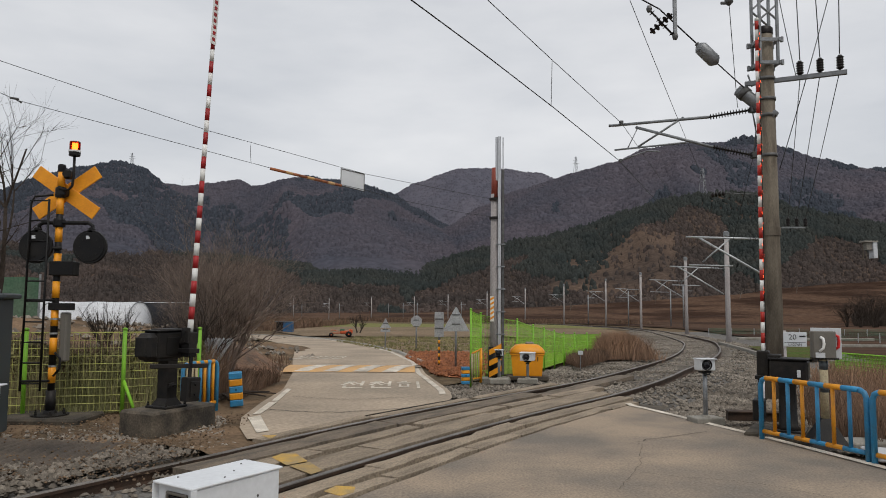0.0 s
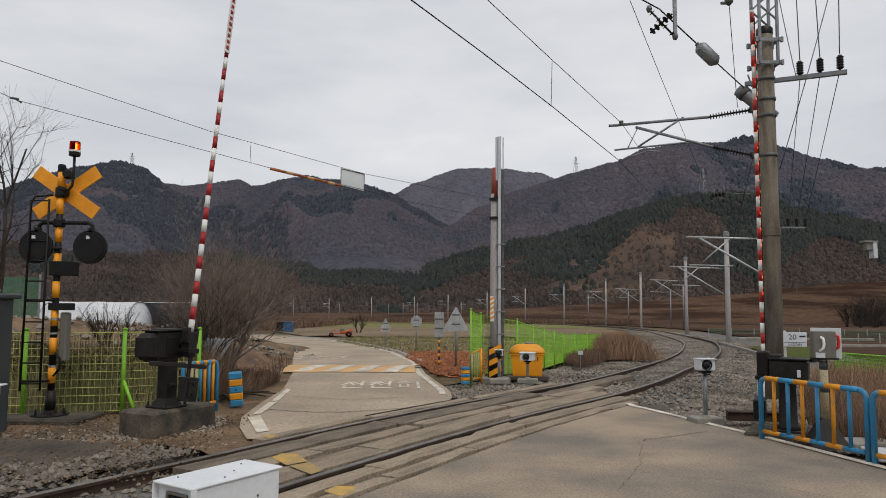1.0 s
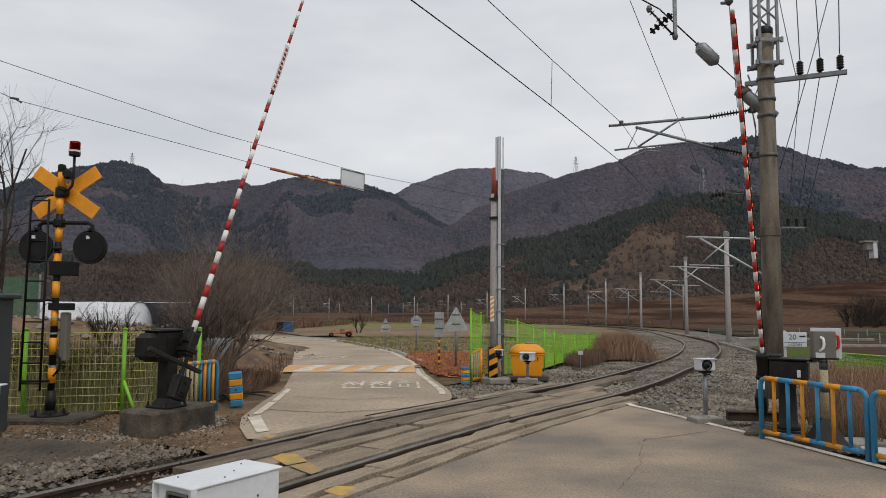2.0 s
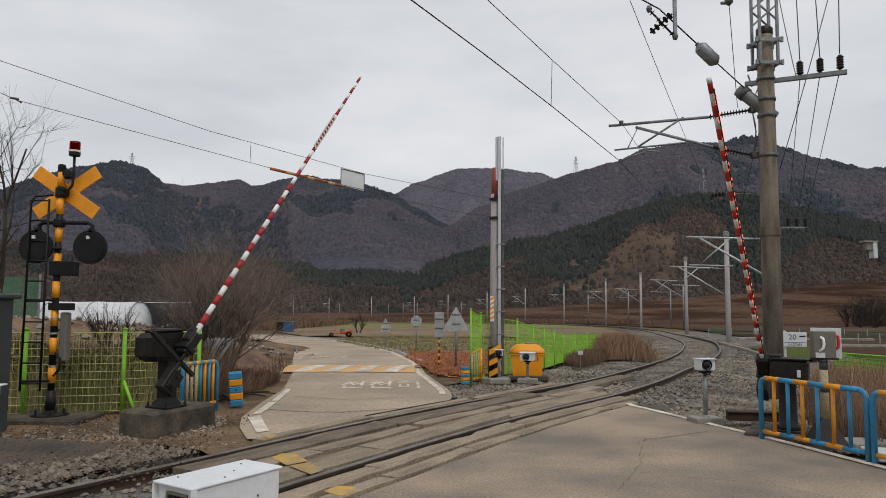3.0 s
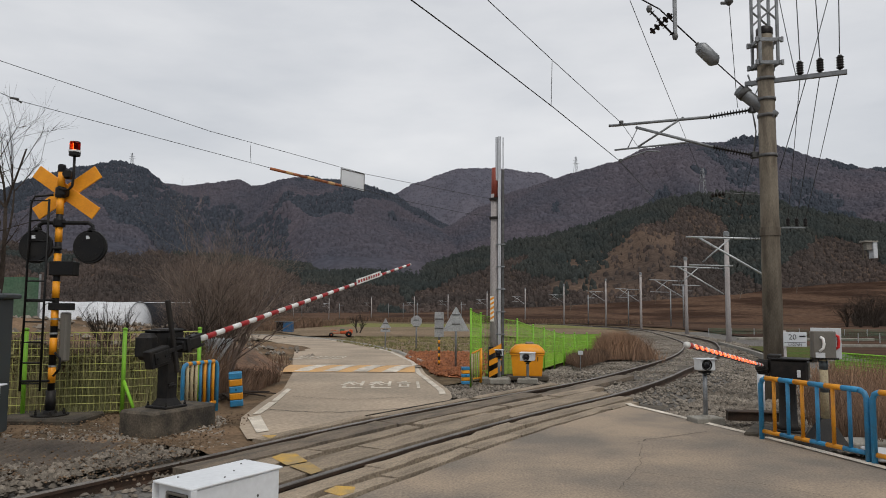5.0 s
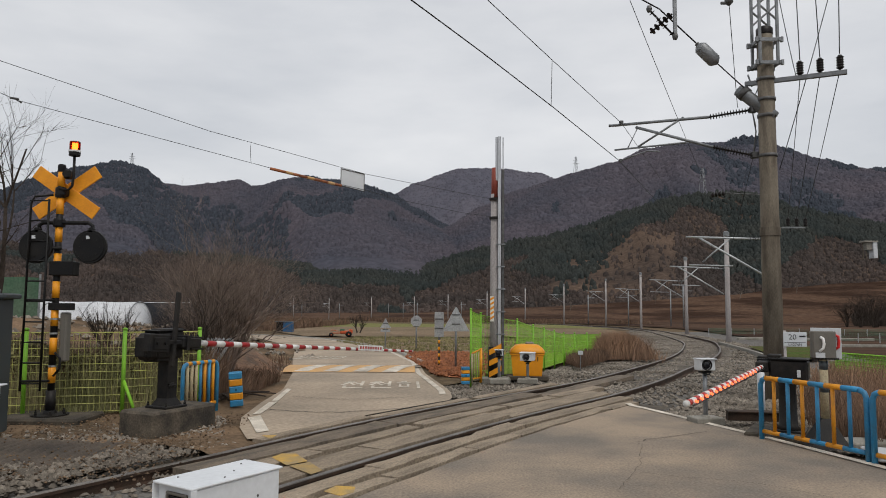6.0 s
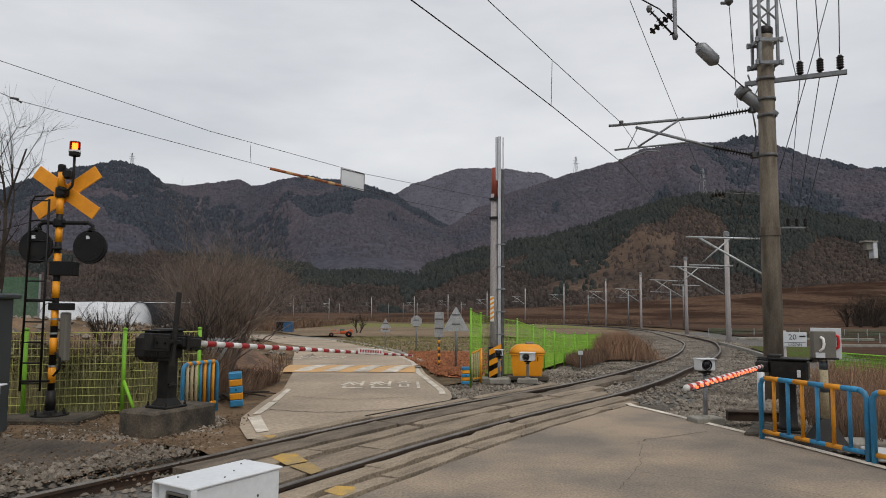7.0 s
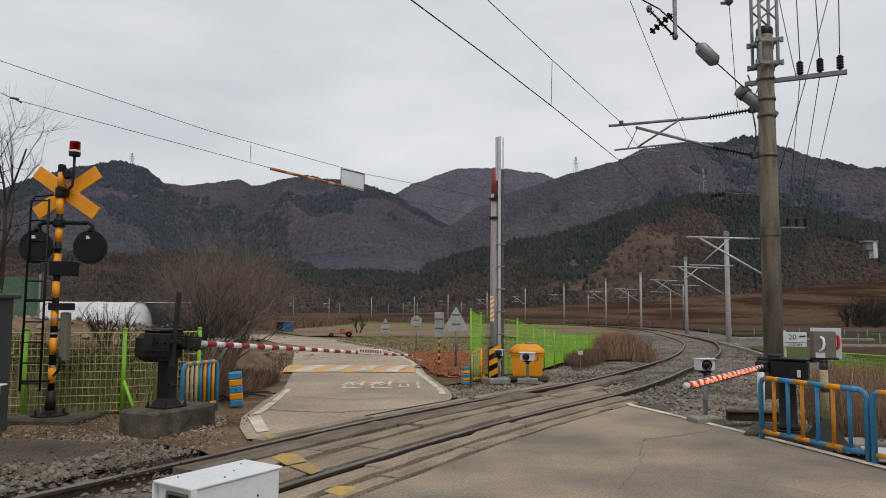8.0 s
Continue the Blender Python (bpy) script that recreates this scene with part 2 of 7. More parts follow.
# ---- mesh tools ----
class Shape:
    """Collects verts and faces; every method takes a pose m."""

    def __init__(self):
        self.v, self.f = [], []

    def add(self, verts, faces, m=None):
        k = len(self.v)
        self.v += [tuple(m @ Vector(p)) for p in verts] if m else [tuple(p) for p in verts]
        self.f += [tuple(i + k for i in f) for f in faces]
        return self

    def box(self, x, y, z, sx, sy, sz, b=0.006, m=None):
        """A box with chamfered edges, centred at x, y, z."""
        b = min(b, sx * 0.3, sy * 0.3, sz * 0.3)
        hx, hy, hz = sx / 2, sy / 2, sz / 2
        verts, idx = [], {}
        for i in (-1, 1):
            for j in (-1, 1):
                for k in (-1, 1):
                    for a in range(3):
                        d = [b, b, b]
                        d[a] = 0
                        idx[i, j, k, a] = len(verts)
                        verts.append((x + i * (hx - d[0]), y + j * (hy - d[1]), z + k * (hz - d[2])))
        faces = []
        q = ((-1, -1), (1, -1), (1, 1), (-1, 1))
        for s in (-1, 1):
            faces.append([idx[s, u, w, 0] for u, w in (q if s > 0 else q[::-1])])
            faces.append([idx[w, s, u, 1] for u, w in (q if s > 0 else q[::-1])])
            faces.append([idx[u, w, s, 2] for u, w in (q if s > 0 else q[::-1])])
        for s in (-1, 1):
            for t in (-1, 1):
                faces.append([idx[s, t, -1, 0], idx[s, t, -1, 1], idx[s, t, 1, 1], idx[s, t, 1, 0]])
                faces.append([idx[-1, s, t, 1], idx[-1, s, t, 2], idx[1, s, t, 2], idx[1, s, t, 1]])
                faces.append([idx[s, -1, t, 0], idx[s, -1, t, 2], idx[s, 1, t, 2], idx[s, 1, t, 0]])
                for w in (-1, 1):
                    faces.append([idx[s, t, w, a] for a in range(3)])
        return self.add(verts, faces, m)

    def pipe(self, pts, r, n=8, r2=None, caps=True, m=None):
        """A round tube along points; the radius goes from r to r2."""
        pts = [Vector(p) for p in pts]
        r2 = r if r2 is None else r2
        verts, faces = [], []
        u = None
        for i, p in enumerate(pts):
            d = (pts[min(i + 1, len(pts) - 1)] - pts[max(i - 1, 0)]).normalized()
            if u is None:
                u = d.cross(Vector((0, 0, 1)) if abs(d.z) < 0.9 else Vector((1, 0, 0))).normalized()
            u = (u - d * u.dot(d)).normalized()
            w = d.cross(u)
            rr = r + (r2 - r) * i / max(1, len(pts) - 1)
            for k in range(n):
                a = 2 * math.pi * k / n
                verts.append(p + (u * math.cos(a) + w * math.sin(a)) * rr)
        for i in range(len(pts) - 1):
            for k in range(n):
                a, b = i * n + k, i * n + (k + 1) % n
                faces.append((a, b, b + n, a + n))
        if caps:
            faces += [tuple(range(n))[::-1], tuple(range(len(verts) - n, len(verts)))]
        return self.add(verts, faces, m)

    def lathe(self, prof, n=20, m=None):
        """Turns (radius, height) pairs about z."""
        verts = [(r * math.cos(2 * math.pi * k / n), r * math.sin(2 * math.pi * k / n), z) for r, z in prof for k in range(n)]
        faces = [(i * n + k, i * n + (k + 1) % n, (i + 1) * n + (k + 1) % n, (i + 1) * n + k) for i in range(len(prof) - 1) for k in range(n)]
        faces += [tuple(range(n))[::-1], tuple(range(len(verts) - n, len(verts)))]
        return self.add(verts, faces, m)

    def slab(self, outline, t, m=None):
        """A flat plate: an outline in x, y with thickness t upwards."""
        n = len(outline)
        verts = [(x, y, 0) for x, y in outline] + [(x, y, t) for x, y in outline]
        faces = [tuple(range(n))[::-1], tuple(range(n, 2 * n))] + [(i, (i + 1) % n, n + (i + 1) % n, n + i) for i in range(n)]
        return self.add(verts, faces, m)

    def mesh(self, name, material, smooth=False):
        me = bpy.data.meshes.new(name)
        me.from_pydata(self.v, [], self.f)
        if len(self.f) < 60000:
            bm = bmesh.new()
            bm.from_mesh(me)
            bmesh.ops.recalc_face_normals(bm, faces=bm.faces)
            bm.to_mesh(me)
            bm.free()
        if smooth:
            me.polygons.foreach_set("use_smooth", [True] * len(me.polygons))
        me.materials.append(MAT[material])
        return me


def part(name, shape, material, parent=None, label="", smooth=False, m=None):
    """Links a shape as one mesh object, under a thing or a part."""
    ob = new(name, shape.mesh(name, material, smooth) if isinstance(shape, Shape) else shape)
    if parent:
        ob.parent = parent
    if m is not None:
        ob.matrix_basis = m
    return tagged(ob, label)


def thing(name, m, label, category, group=""):
    ob = new(name)
    ob.matrix_basis = m
    ob.empty_display_size = 0.2
    return tagged(ob, label, category, group)


def single(name, shape, material, label, category, group="", kind="", smooth=False, m=None):
    return tagged(part(name, shape, material, None, "", smooth, m), label, category, group, kind)


def structure(name, shape, material, label, smooth=False):
    return tagged(part(name, shape, material, None, "", smooth), label, "", "", "structure")


def terr(y):
    """The valley floor falls gently away from the crossing."""
    t = max(0.0, y - 10)
    return -0.0165 * t * t / (t + 8)


def spline(pts, step=0.5):
    """Catmull-Rom through 2D points, resampled."""
    out = []
    p = [Vector(q) for q in pts]
    p = [p[0] * 2 - p[1]] + p + [p[-1] * 2 - p[-2]]
    for i in range(1, len(p) - 2):
        n = max(2, int((p[i + 1] - p[i]).length / step))
        for k in range(n):
            t = k / n
            out.append(0.5 * (2 * p[i] + (p[i + 1] - p[i - 1]) * t + (2 * p[i - 1] - 5 * p[i] + 4 * p[i + 1] - p[i + 2]) * t * t
                              + (3 * p[i] - p[i - 1] - 3 * p[i + 1] + p[i + 2]) * t ** 3))
    return out + [p[-2]]


def ribbon(path, offs, z, m=None):
    """A strip along a 2D path with offsets to its right; z(i, point, off) gives heights."""
    s = Shape()
    n = len(offs)
    for i, p in enumerate(path):
        d = (path[min(i + 1, len(path) - 1)] - path[max(i - 1, 0)]).normalized()
        for o in offs:
            q = p + Vector((d.y, -d.x)) * o
            s.v.append((q.x, q.y, z(i, q, o)))
    for i in range(len(path) - 1):
        for k in range(n - 1):
            a = i * n + k
            s.f.append((a, a + 1, a + n + 1, a + n))
    return s


def patch(outline, lift, material, name, label, cell=0.8, rough=0.0):
    """A ground patch that follows the valley floor, given by rows (y, x_left, x_right)."""
    s = Shape()
    rows = []
    for (y0, a0, b0), (y1, a1, b1) in zip(outline, outline[1:]):
        n = max(1, int(abs(y1 - y0) / cell))
        rows += [(y0 + (y1 - y0) * k / n, a0 + (a1 - a0) * k / n, b0 + (b1 - b0) * k / n) for k in range(n)]
    rows.append(outline[-1])
    w = 24
    for y, a, b in rows:
        for k in range(w + 1):
            x = a + (b - a) * k / w
            z = terr(y) + lift + (noise.noise((x * 0.9, y * 0.9, 3)) * rough if rough else 0)
            s.v.append((x, y, z))
    for i in range(len(rows) - 1):
        for k in range(w):
            a = i * (w + 1) + k
            s.f.append((a, a + 1, a + w + 2, a + w + 1))
    return structure(name, s, material, label, True)


# ridge lines as (sideways slope, rise) seen from the crossing
FAR_RIDGE = [(-0.148, 0.095), (-0.076, 0.155), (-0.036, 0.173), (0.020, 0.195), (0.077, 0.195), (0.134, 0.189), (0.166, 0.180), (0.206, 0.171), (0.271, 0.163)]
LEFT_RIDGE = [(-0.876, 0.151), (-0.634, 0.158), (-0.586, 0.175), (-0.514, 0.192), (-0.474, 0.199), (-0.427, 0.193), (-0.415, 0.181), (-0.400, 0.170), (-0.355, 0.167), (-0.291, 0.174), (-0.275, 0.166), (-0.214, 0.179),
              (-0.150, 0.175), (-0.113, 0.168), (-0.076, 0.156), (-0.040, 0.135), (0.005, 0.111), (0.037, 0.080), (0.093, 0.040)]
RIGHT_RIDGE = [(-0.179, 0.031), (-0.115, 0.049), (-0.043, 0.086), (0.005, 0.109), (0.053, 0.139), (0.109, 0.162), (0.162, 0.178), (0.247, 0.205), (0.288, 0.222), (0.337, 0.233), (0.402, 0.234), (0.433, 0.244),
               (0.459, 0.240), (0.487, 0.225), (0.539, 0.211), (0.595, 0.197), (0.902, 0.176)]
FOREHILL = [(-0.872, 0.106), (-0.630, 0.088), (-0.469, 0.077), (-0.308, 0.066), (-0.215, 0.053), (-0.040, 0.051), (0.036, 0.074), (0.133, 0.094), (0.198, 0.111), (0.262, 0.134), (0.327, 0.154), (0.370, 0.159), (0.452, 0.159), (0.507, 0.139), (0.562, 0.129), (0.631, 0.117), (0.897, 0.102)]
TERRACE = [(-0.862, -0.020), (-0.226, -0.012), (-0.066, -0.010), (0.133, -0.002), (0.253, 0.006), (0.409, 0.017), (0.486, 0.028), (0.571, 0.035), (0.894, 0.054)]


# ---- ground, hills ----
def build_ground():
    s = Shape()
    ys = [-60, -30, -12, -4, 0] + [2 + 1.5 * i for i in range(40)] + [64 + 8 * i for i in range(40)] + [400, 450, 520, 600, 750, 1000, 1600, 3500]
    xs = [-3500, -1500, -700, -300, -150, -80] + [-50 + 2 * i for i in range(51)] + [80, 150, 300, 700, 1500, 3500]
    for y in ys:
        for x in xs:
            dip = 0.32 if -5 < y < 75 else 0.1
            s.v.append((x, y, terr(min(y, 420)) - dip))
    n = len(xs)
    s.f = [(j * n + i, j * n + i + 1, (j + 1) * n + i + 1, (j + 1) * n + i) for j in range(len(ys) - 1) for i in range(n - 1)]
    structure("ground", s, "dry_grass", "dry winter valley floor of earth and dead grass", True)


def ridge_at(line, a):
    for (a0, e0), (a1, e1) in zip(line, line[1:]):
        if a <= a1:
            t = (a - a0) / (a1 - a0)
            t = t * t * (3 - 2 * t) * 0.5 + t * 0.5
            return e0 + (e1 - e0) * t
    return line[-1][1]


def folds(a, t, gully, seed):
    """Spurs and gullies that run down a slope: about -1 in a gully, 1 on a spur."""
    bend = a + 0.05 * noise.noise((a * 3, t * 2.5, seed * 0.013))
    spur = 1 - 2.6 * abs(noise.noise((bend * gully, t * 0.9, seed * 0.01)))
    return 0.75 * spur + 0.3 * noise.noise((bend * gully * 3.1, t * 3.2, seed * 0.02))


def build_hill(name, line, r0, r1, material, label, rough, gully, cols=320, rows=44, steps=0, back=1.25, deep=0.33):
    """A hill range: a fan of columns that climbs from r0 to its ridge at r1 and falls behind it. Returns the surface function."""
    lo, hi = line[0][0], line[-1][0]

    def surface(a, t):
        e = ridge_at(line, max(lo, min(hi, a)))
        r = r0 + (r1 - r0) * t
        top = EYE[2] + e * r1
        foot = terr(min(r0, 420)) - 0.5
        if t <= 1:
            k = t ** 1.15
            if steps:
                u = k * steps
                k = (math.floor(u) + max(0.0, min(1.0, ((u % 1) - 0.62) / 0.3))) / steps
            z = foot + (top - foot) * k
            z += (top - foot) * deep * folds(a, t, gully, r1) * math.sin(math.pi * min(1, t)) * (0 if steps else 1)
        else:
            z = top - (t - 1) * (top - foot) * 0.9
        z += rough * (noise.noise((a * r * 0.02, r * 0.02, 1.7)) + 0.5 * noise.noise((a * r * 0.07, r * 0.07, 5.1))) * min(1, t * 2)
        return Vector((a * r, r, z))

    s = Shape()
    for j in range(rows + 1):
        t = back * j / rows
        for i in range(cols + 1):
            s.v.append(tuple(surface(lo + (hi - lo) * i / cols, t)))
    n = cols + 1
    s.f = [(j * n + i, j * n + i + 1, (j + 1) * n + i + 1, (j + 1) * n + i) for j in range(rows) for i in range(cols)]
    structure(name, s, material, label, True)
    return surface


def crowns(name, spots, material, label, tall, wide):
    """Many small ragged tree crowns in one mesh."""
    rng = random.Random(5)
    s = Shape()
    for p in spots:
        h, w = tall * rng.uniform(0.6, 1.3), wide * rng.uniform(0.7, 1.3)
        n = 5
        a0 = rng.uniform(0, 6)
        base = [(p.x + w * rng.uniform(0.7, 1.2) * math.cos(a0 + k * 1.257), p.y + w * math.sin(a0 + k * 1.257), p.z - w * rng.uniform(0.7, 1.1)) for k in range(n)]
        mid = [(p.x + 0.75 * w * rng.uniform(0.6, 1.2) * math.cos(a0 + 0.6 + k * 1.257), p.y + 0.75 * w * math.sin(a0 + 0.6 + k * 1.257), p.z + h * rng.uniform(0.45, 0.75)) for k in range(n)]
        top = (p.x + rng.uniform(-0.3, 0.3) * w, p.y, p.z + h)
        k0 = len(s.v)
        s.v += base + mid + [top]
        for k in range(n):
            a, b = k0 + k, k0 + (k + 1) % n
            s.f += [(a, b, a + n), (b, b + n, a + n), (a + n, b + n, k0 + 2 * n)]
    tagged(part(name, s, material, smooth=True), label, "woods", "", "stuff")


def build_hills():
    rng = random.Random(11)
    far = build_hill("mountain_far", FAR_RIDGE, 900, 1750, "hazy_hill", "distant wooded mountain with pale crest, haze in its colour", 4, 7.0, cols=120, rows=40, deep=0.1)
    left = build_hill("mountain_left", LEFT_RIDGE, 430, 1150, "forest_bare_hazed", "winter mountain, brown woods and dark pines, haze in the colour", 4, 6.5, rows=60, deep=0.17)
    right = build_hill("mountain_right", RIGHT_RIDGE, 430, 1020, "forest_bare_hazed", "winter wooded mountain with leafless brown slopes, haze in the colour", 4, 5.5, rows=60, deep=0.15)
    mid = build_hill("mountain_front", FOREHILL, 330, 620, "front_hill", "lower wooded ridge with dark pines", 2.5, 6.0, deep=0.1)
    low = build_hill("terrace_slope", TERRACE, 262, 350, "brown_bank", "terraced brown slope of bare fields", 0.5, 3.0, rows=90, steps=5)
    for place, lo, hi, n, gully, seed, bias, names in (
            (far, -0.14, 0.26, 5000, 7.0, 1750, 0.5, ("far_slope_woods", "far_slope_pines")),
            (left, -0.76, 0.08, 15000, 6.5, 1150, -0.02, ("left_slope_woods", "left_slope_pines")),
            (right, -0.17, 0.78, 16000, 5.5, 1020, 0.22, ("right_slope_woods", "right_slope_pines"))):
        bare, pines = [], []
        for k in range(n):
            a = rng.uniform(lo, hi)
            t = rng.uniform(0.985, 1.0) if k < n // 12 else rng.uniform(0.15, 1.0) ** 0.75
            stand = noise.noise((a * 6, t * 2.6, seed * 0.1)) + 0.4 * noise.noise((a * 22, t * 9, 7.0)) - 0.45 * folds(a, t, gully, seed) * (1 - 0.7 * t) + 0.25 * max(0.0, t - 0.9) * 4
            p = place(a, t)
            pines.append(p) if stand > bias else bare.append(p)
        # the far range takes the colours with the most haze painted in
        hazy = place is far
        crowns(names[0], bare, "hazy_hill" if hazy else "twigs_far_hazed", "leafless grey-brown mountain woods with haze in their colour", 2.4, 3.4)
        crowns(names[1], pines, "hazy_pine" if hazy else "far_pine_hazed", "dark mountain pine stands with haze in their colour", 4.6, 2.8)
    bare, pines = [], []
    for _ in range(36000):
        a, t = rng.uniform(-0.72, 0.74), rng.uniform(0.02, 1.0)
        dark = noise.noise((a * 8, t * 2.0, 9.2)) + 0.35 * noise.noise((a * 30, t * 8, 1.0)) + (t - 0.5) * 1.5 - (0.5 if a < -0.2 else 0.0)
        if 0.15 < a < 0.33 and 0.2 < t < 0.62 and dark < 0.2 and rng.random() < 0.85:
            continue
        (pines if dark > 0.0 else bare).append(mid(a, t))
    half = len(bare) // 2
    crowns("ridge_brown_woods", bare[:half], "front_twigs", "leafless brown woods at the foot of the ridge", 2.4, 1.7)
    stalks("ridge_bare_stems", [(p.x, p.y, p.z - 0.3, 1.0) for p in bare[half:]], "front_twigs", "pale bare stems among the brown woods", 3.6, 0.5, 0.12)
    crowns("ridge_pines", pines, "pine", "dark pine wood along the lower ridge", 3.8, 1.7)
    for a, t, h, sd in ((0.18, 0.75, 5.5, 3), (0.42, 0.8, 5.0, 5), (0.5, 0.86, 6, 9), (0.3, 0.9, 5, 12)):
        p = low(a, t)
        bare_tree("bare_tree", p.x, p.y, p.z, h, 1, 3, sd, "bark", "lone pale leafless tree on the terraced slope", 0.7, 0.12, 0.1, "trees on the terraces")


TRACK = [(-40, -50), (-12.6, -9.5), (-6.4, -0.6), (-3.6, 4.2), (-2.04, 6.74), (-0.67, 8.99), (0.8, 11.15), (3.17, 14.35), (5.2, 17.75), (8.7, 24.65),
         (11.9, 32.75), (14.9, 42.2), (19.2, 61), (22.4, 77), (24.8, 99), (24.3, 120), (21.5, 140), (16.5, 158), (9.5, 183), (0, 206), (-11.5, 227),
         (-27, 243), (-44, 257), (-60, 266), (-120, 290)]


def cant(y):
    """How far the outer rail is raised in the bend."""
    return 0.1 * max(0.0, min(1.0, (y - 12.5) / 5)) * max(0.0, min(1.0, (60 - y) / 25))


def build_track():
    path = spline(TRACK, 0.6)

    def bed(i, q, o):
        open_line = max(0.0, min(1.0, (q.y - 11.5) / 2.5) if q.y > 9 else min(1.0, (7.1 - q.y) / 0.6))
        side = min(0.5, max(0.0, abs(o) - 1.7))
        return terr(q.y) + (-0.1 - 0.05 * (1 - open_line) - side * 0.14 + cant(q.y) * max(0, min(o, 1.5)) * 0.5 + 0.05 * noise.noise((q.x * 1.3, q.y * 1.3, 0)))

    structure("ballast_bed", ribbon(path, [-3.9, -3.2, -2.6, -2.1, -1.6, -1.1, -0.5, 0, 0.5, 1.1, 1.6, 2.3, 3.0, 4.0, 5.0, 6.0], bed), "gravel_bed", "grey ballast bed of the railway", True)
    for side, name in ((-0.76, "rail_inner"), (0.76, "rail_outer")):
        rail = thing(name, pose(0, 0, 0), "rusty steel running rail with a polished head", "rail", "rails of the track")
        rail["kind"] = "structure"
        z0 = lambda q: terr(q.y) + 0.012 + (cant(q.y) if side > 0 else 0)
        prof = [(-0.065, -0.15), (-0.065, -0.135), (-0.012, -0.11), (-0.012, -0.045), (-0.034, -0.035), (-0.034, -0.008), (0.034, -0.008), (0.034, -0.035),
                (0.012, -0.045), (0.012, -0.11), (0.065, -0.135), (0.065, -0.15)]
        s = Shape()
        t = Shape()
        n = len(prof)
        for i, p in enumerate(path):
            d = (path[min(i + 1, len(path) - 1)] - path[max(i - 1, 0)]).normalized()
            r = Vector((d.y, -d.x))
            for o, z in prof:
                q = p + r * (side + o)
                s.v.append((q.x, q.y, z0(q) + z))
            for o, z in ((-0.033, -0.007), (-0.028, 0), (0.028, 0), (0.033, -0.007)):
                q = p + r * (side + o)
                t.v.append((q.x, q.y, z0(q) + z))
        for i in range(len(path) - 1):
            s.f += [(i * n + k, i * n + (k + 1) % n, (i + 1) * n + (k + 1) % n, (i + 1) * n + k) for k in range(n)]
            t.f += [(i * 4 + k, i * 4 + k + 1, i * 4 + 5 + k, i * 4 + 4 + k) for k in range(3)]
        part("rail_web", s, "rail_side", rail)
        part("rail_head", t, "rail_top", rail, "polished running surface")
    # sleepers beyond the crossing
    sl = Shape().box(0, 0, 0, 2.4, 0.24, 0.16, 0.02).mesh("sleeper", "sleeper")
    along = 0.0
    for a, b in zip(path, path[1:]):
        along += (b - a).length
        if along > 0.6 and (13.8 < a.y < 70 or -3 < a.y < 5.9):
            along = 0
            d = (b - a).normalized()
            ob = part("sleeper", sl, "", None)
            ob.matrix_basis = pose(a.x, a.y, terr(a.y) - 0.195 + cant(a.y) * 0.5, 0, math.degrees(-cant(a.y) / 1.5), math.degrees(math.atan2(d.y, d.x)) - 90)
            tagged(ob, "weathered concrete sleeper sunk in grey ballast", "sleeper", "sleepers of the track")
    return path


def track_frame(path, y):
    for a, b in zip(path, path[1:]):
        if b.y > y:
            d = (b - a).normalized()
            return a + (b - a) * ((y - a.y) / (b.y - a.y)), d
    return path[-1], Vector((0, 1))


def build_deck(path):
    """Worn concrete panels in and beside the track."""
    base = structure("crossing_base", ribbon([p for p in path if 6.2 < p.y < 13.4], [-1.3, -0.9, 0, 0.9, 1.9], lambda i, q, o: terr(q.y) - 0.085), "dark_concrete", "dark bed under the crossing panels")
    rng = random.Random(3)
    shared = {}
    # lane: from, to across the track; start and end along it; length; material
    lanes = ((-1.07, -0.88, 7.9, 13.2, 2.1, "panel"), (-0.65, -0.25, 6.7, 13.0, 3.3, "dark_panel"), (-0.16, 0.11, 6.5, 12.9, 1.6, "panel"),
             (0.21, 0.65, 6.2, 12.9, 2.4, "panel"), (0.88, 1.16, 5.4, 12.6, 2.6, "panel"), (1.25, 1.47, 5.3, 12.3, 1.1, "panel"))
    for lane, (o0, o1, y, end, size, material) in enumerate(lanes):
        k = 0
        while y < end:
            run = size * (1.0 + 0.22 * (k % 3))
            p, d = track_frame(path, y)
            key = (lane, k % 3)
            if key not in shared:
                w, n = (o1 - o0) / 2 + 0.004, max(3, int(run / 0.28))
                chip = lambda: abs(rng.gauss(0, 0.012)) + (0.05 * rng.random() if rng.random() < 0.18 else 0)
                side = [-run / 2 + 0.02 + (run - 0.04) * q / n for q in range(n + 1)]
                outline = [(w - chip(), q + rng.uniform(-0.02, 0.02)) for q in side] + [(-w + chip(), q + rng.uniform(-0.02, 0.02)) for q in side[::-1]]
                shared[key] = Shape().slab(outline, 0.08, pose(0, 0, -0.04)).mesh("deck_panel", material)
            ob = part("deck_panel", shared[key], "", base)
            mid, dm = track_frame(path, y + run * d.y / 2)
            c = mid + Vector((dm.y, -dm.x)) * (o0 + o1) / 2
            sunk = 0.007 if material == "dark_panel" else 0.0
            ob.matrix_basis = pose(c.x, c.y, terr(c.y) - 0.03 - sunk + rng.uniform(-0.012, 0.006), rng.uniform(-0.4, 0.4), rng.uniform(-1.6, 1.6), math.degrees(math.atan2(dm.y, dm.x)) - 90 + rng.uniform(-0.25, 0.25))
            y += run * d.y
            k += 1


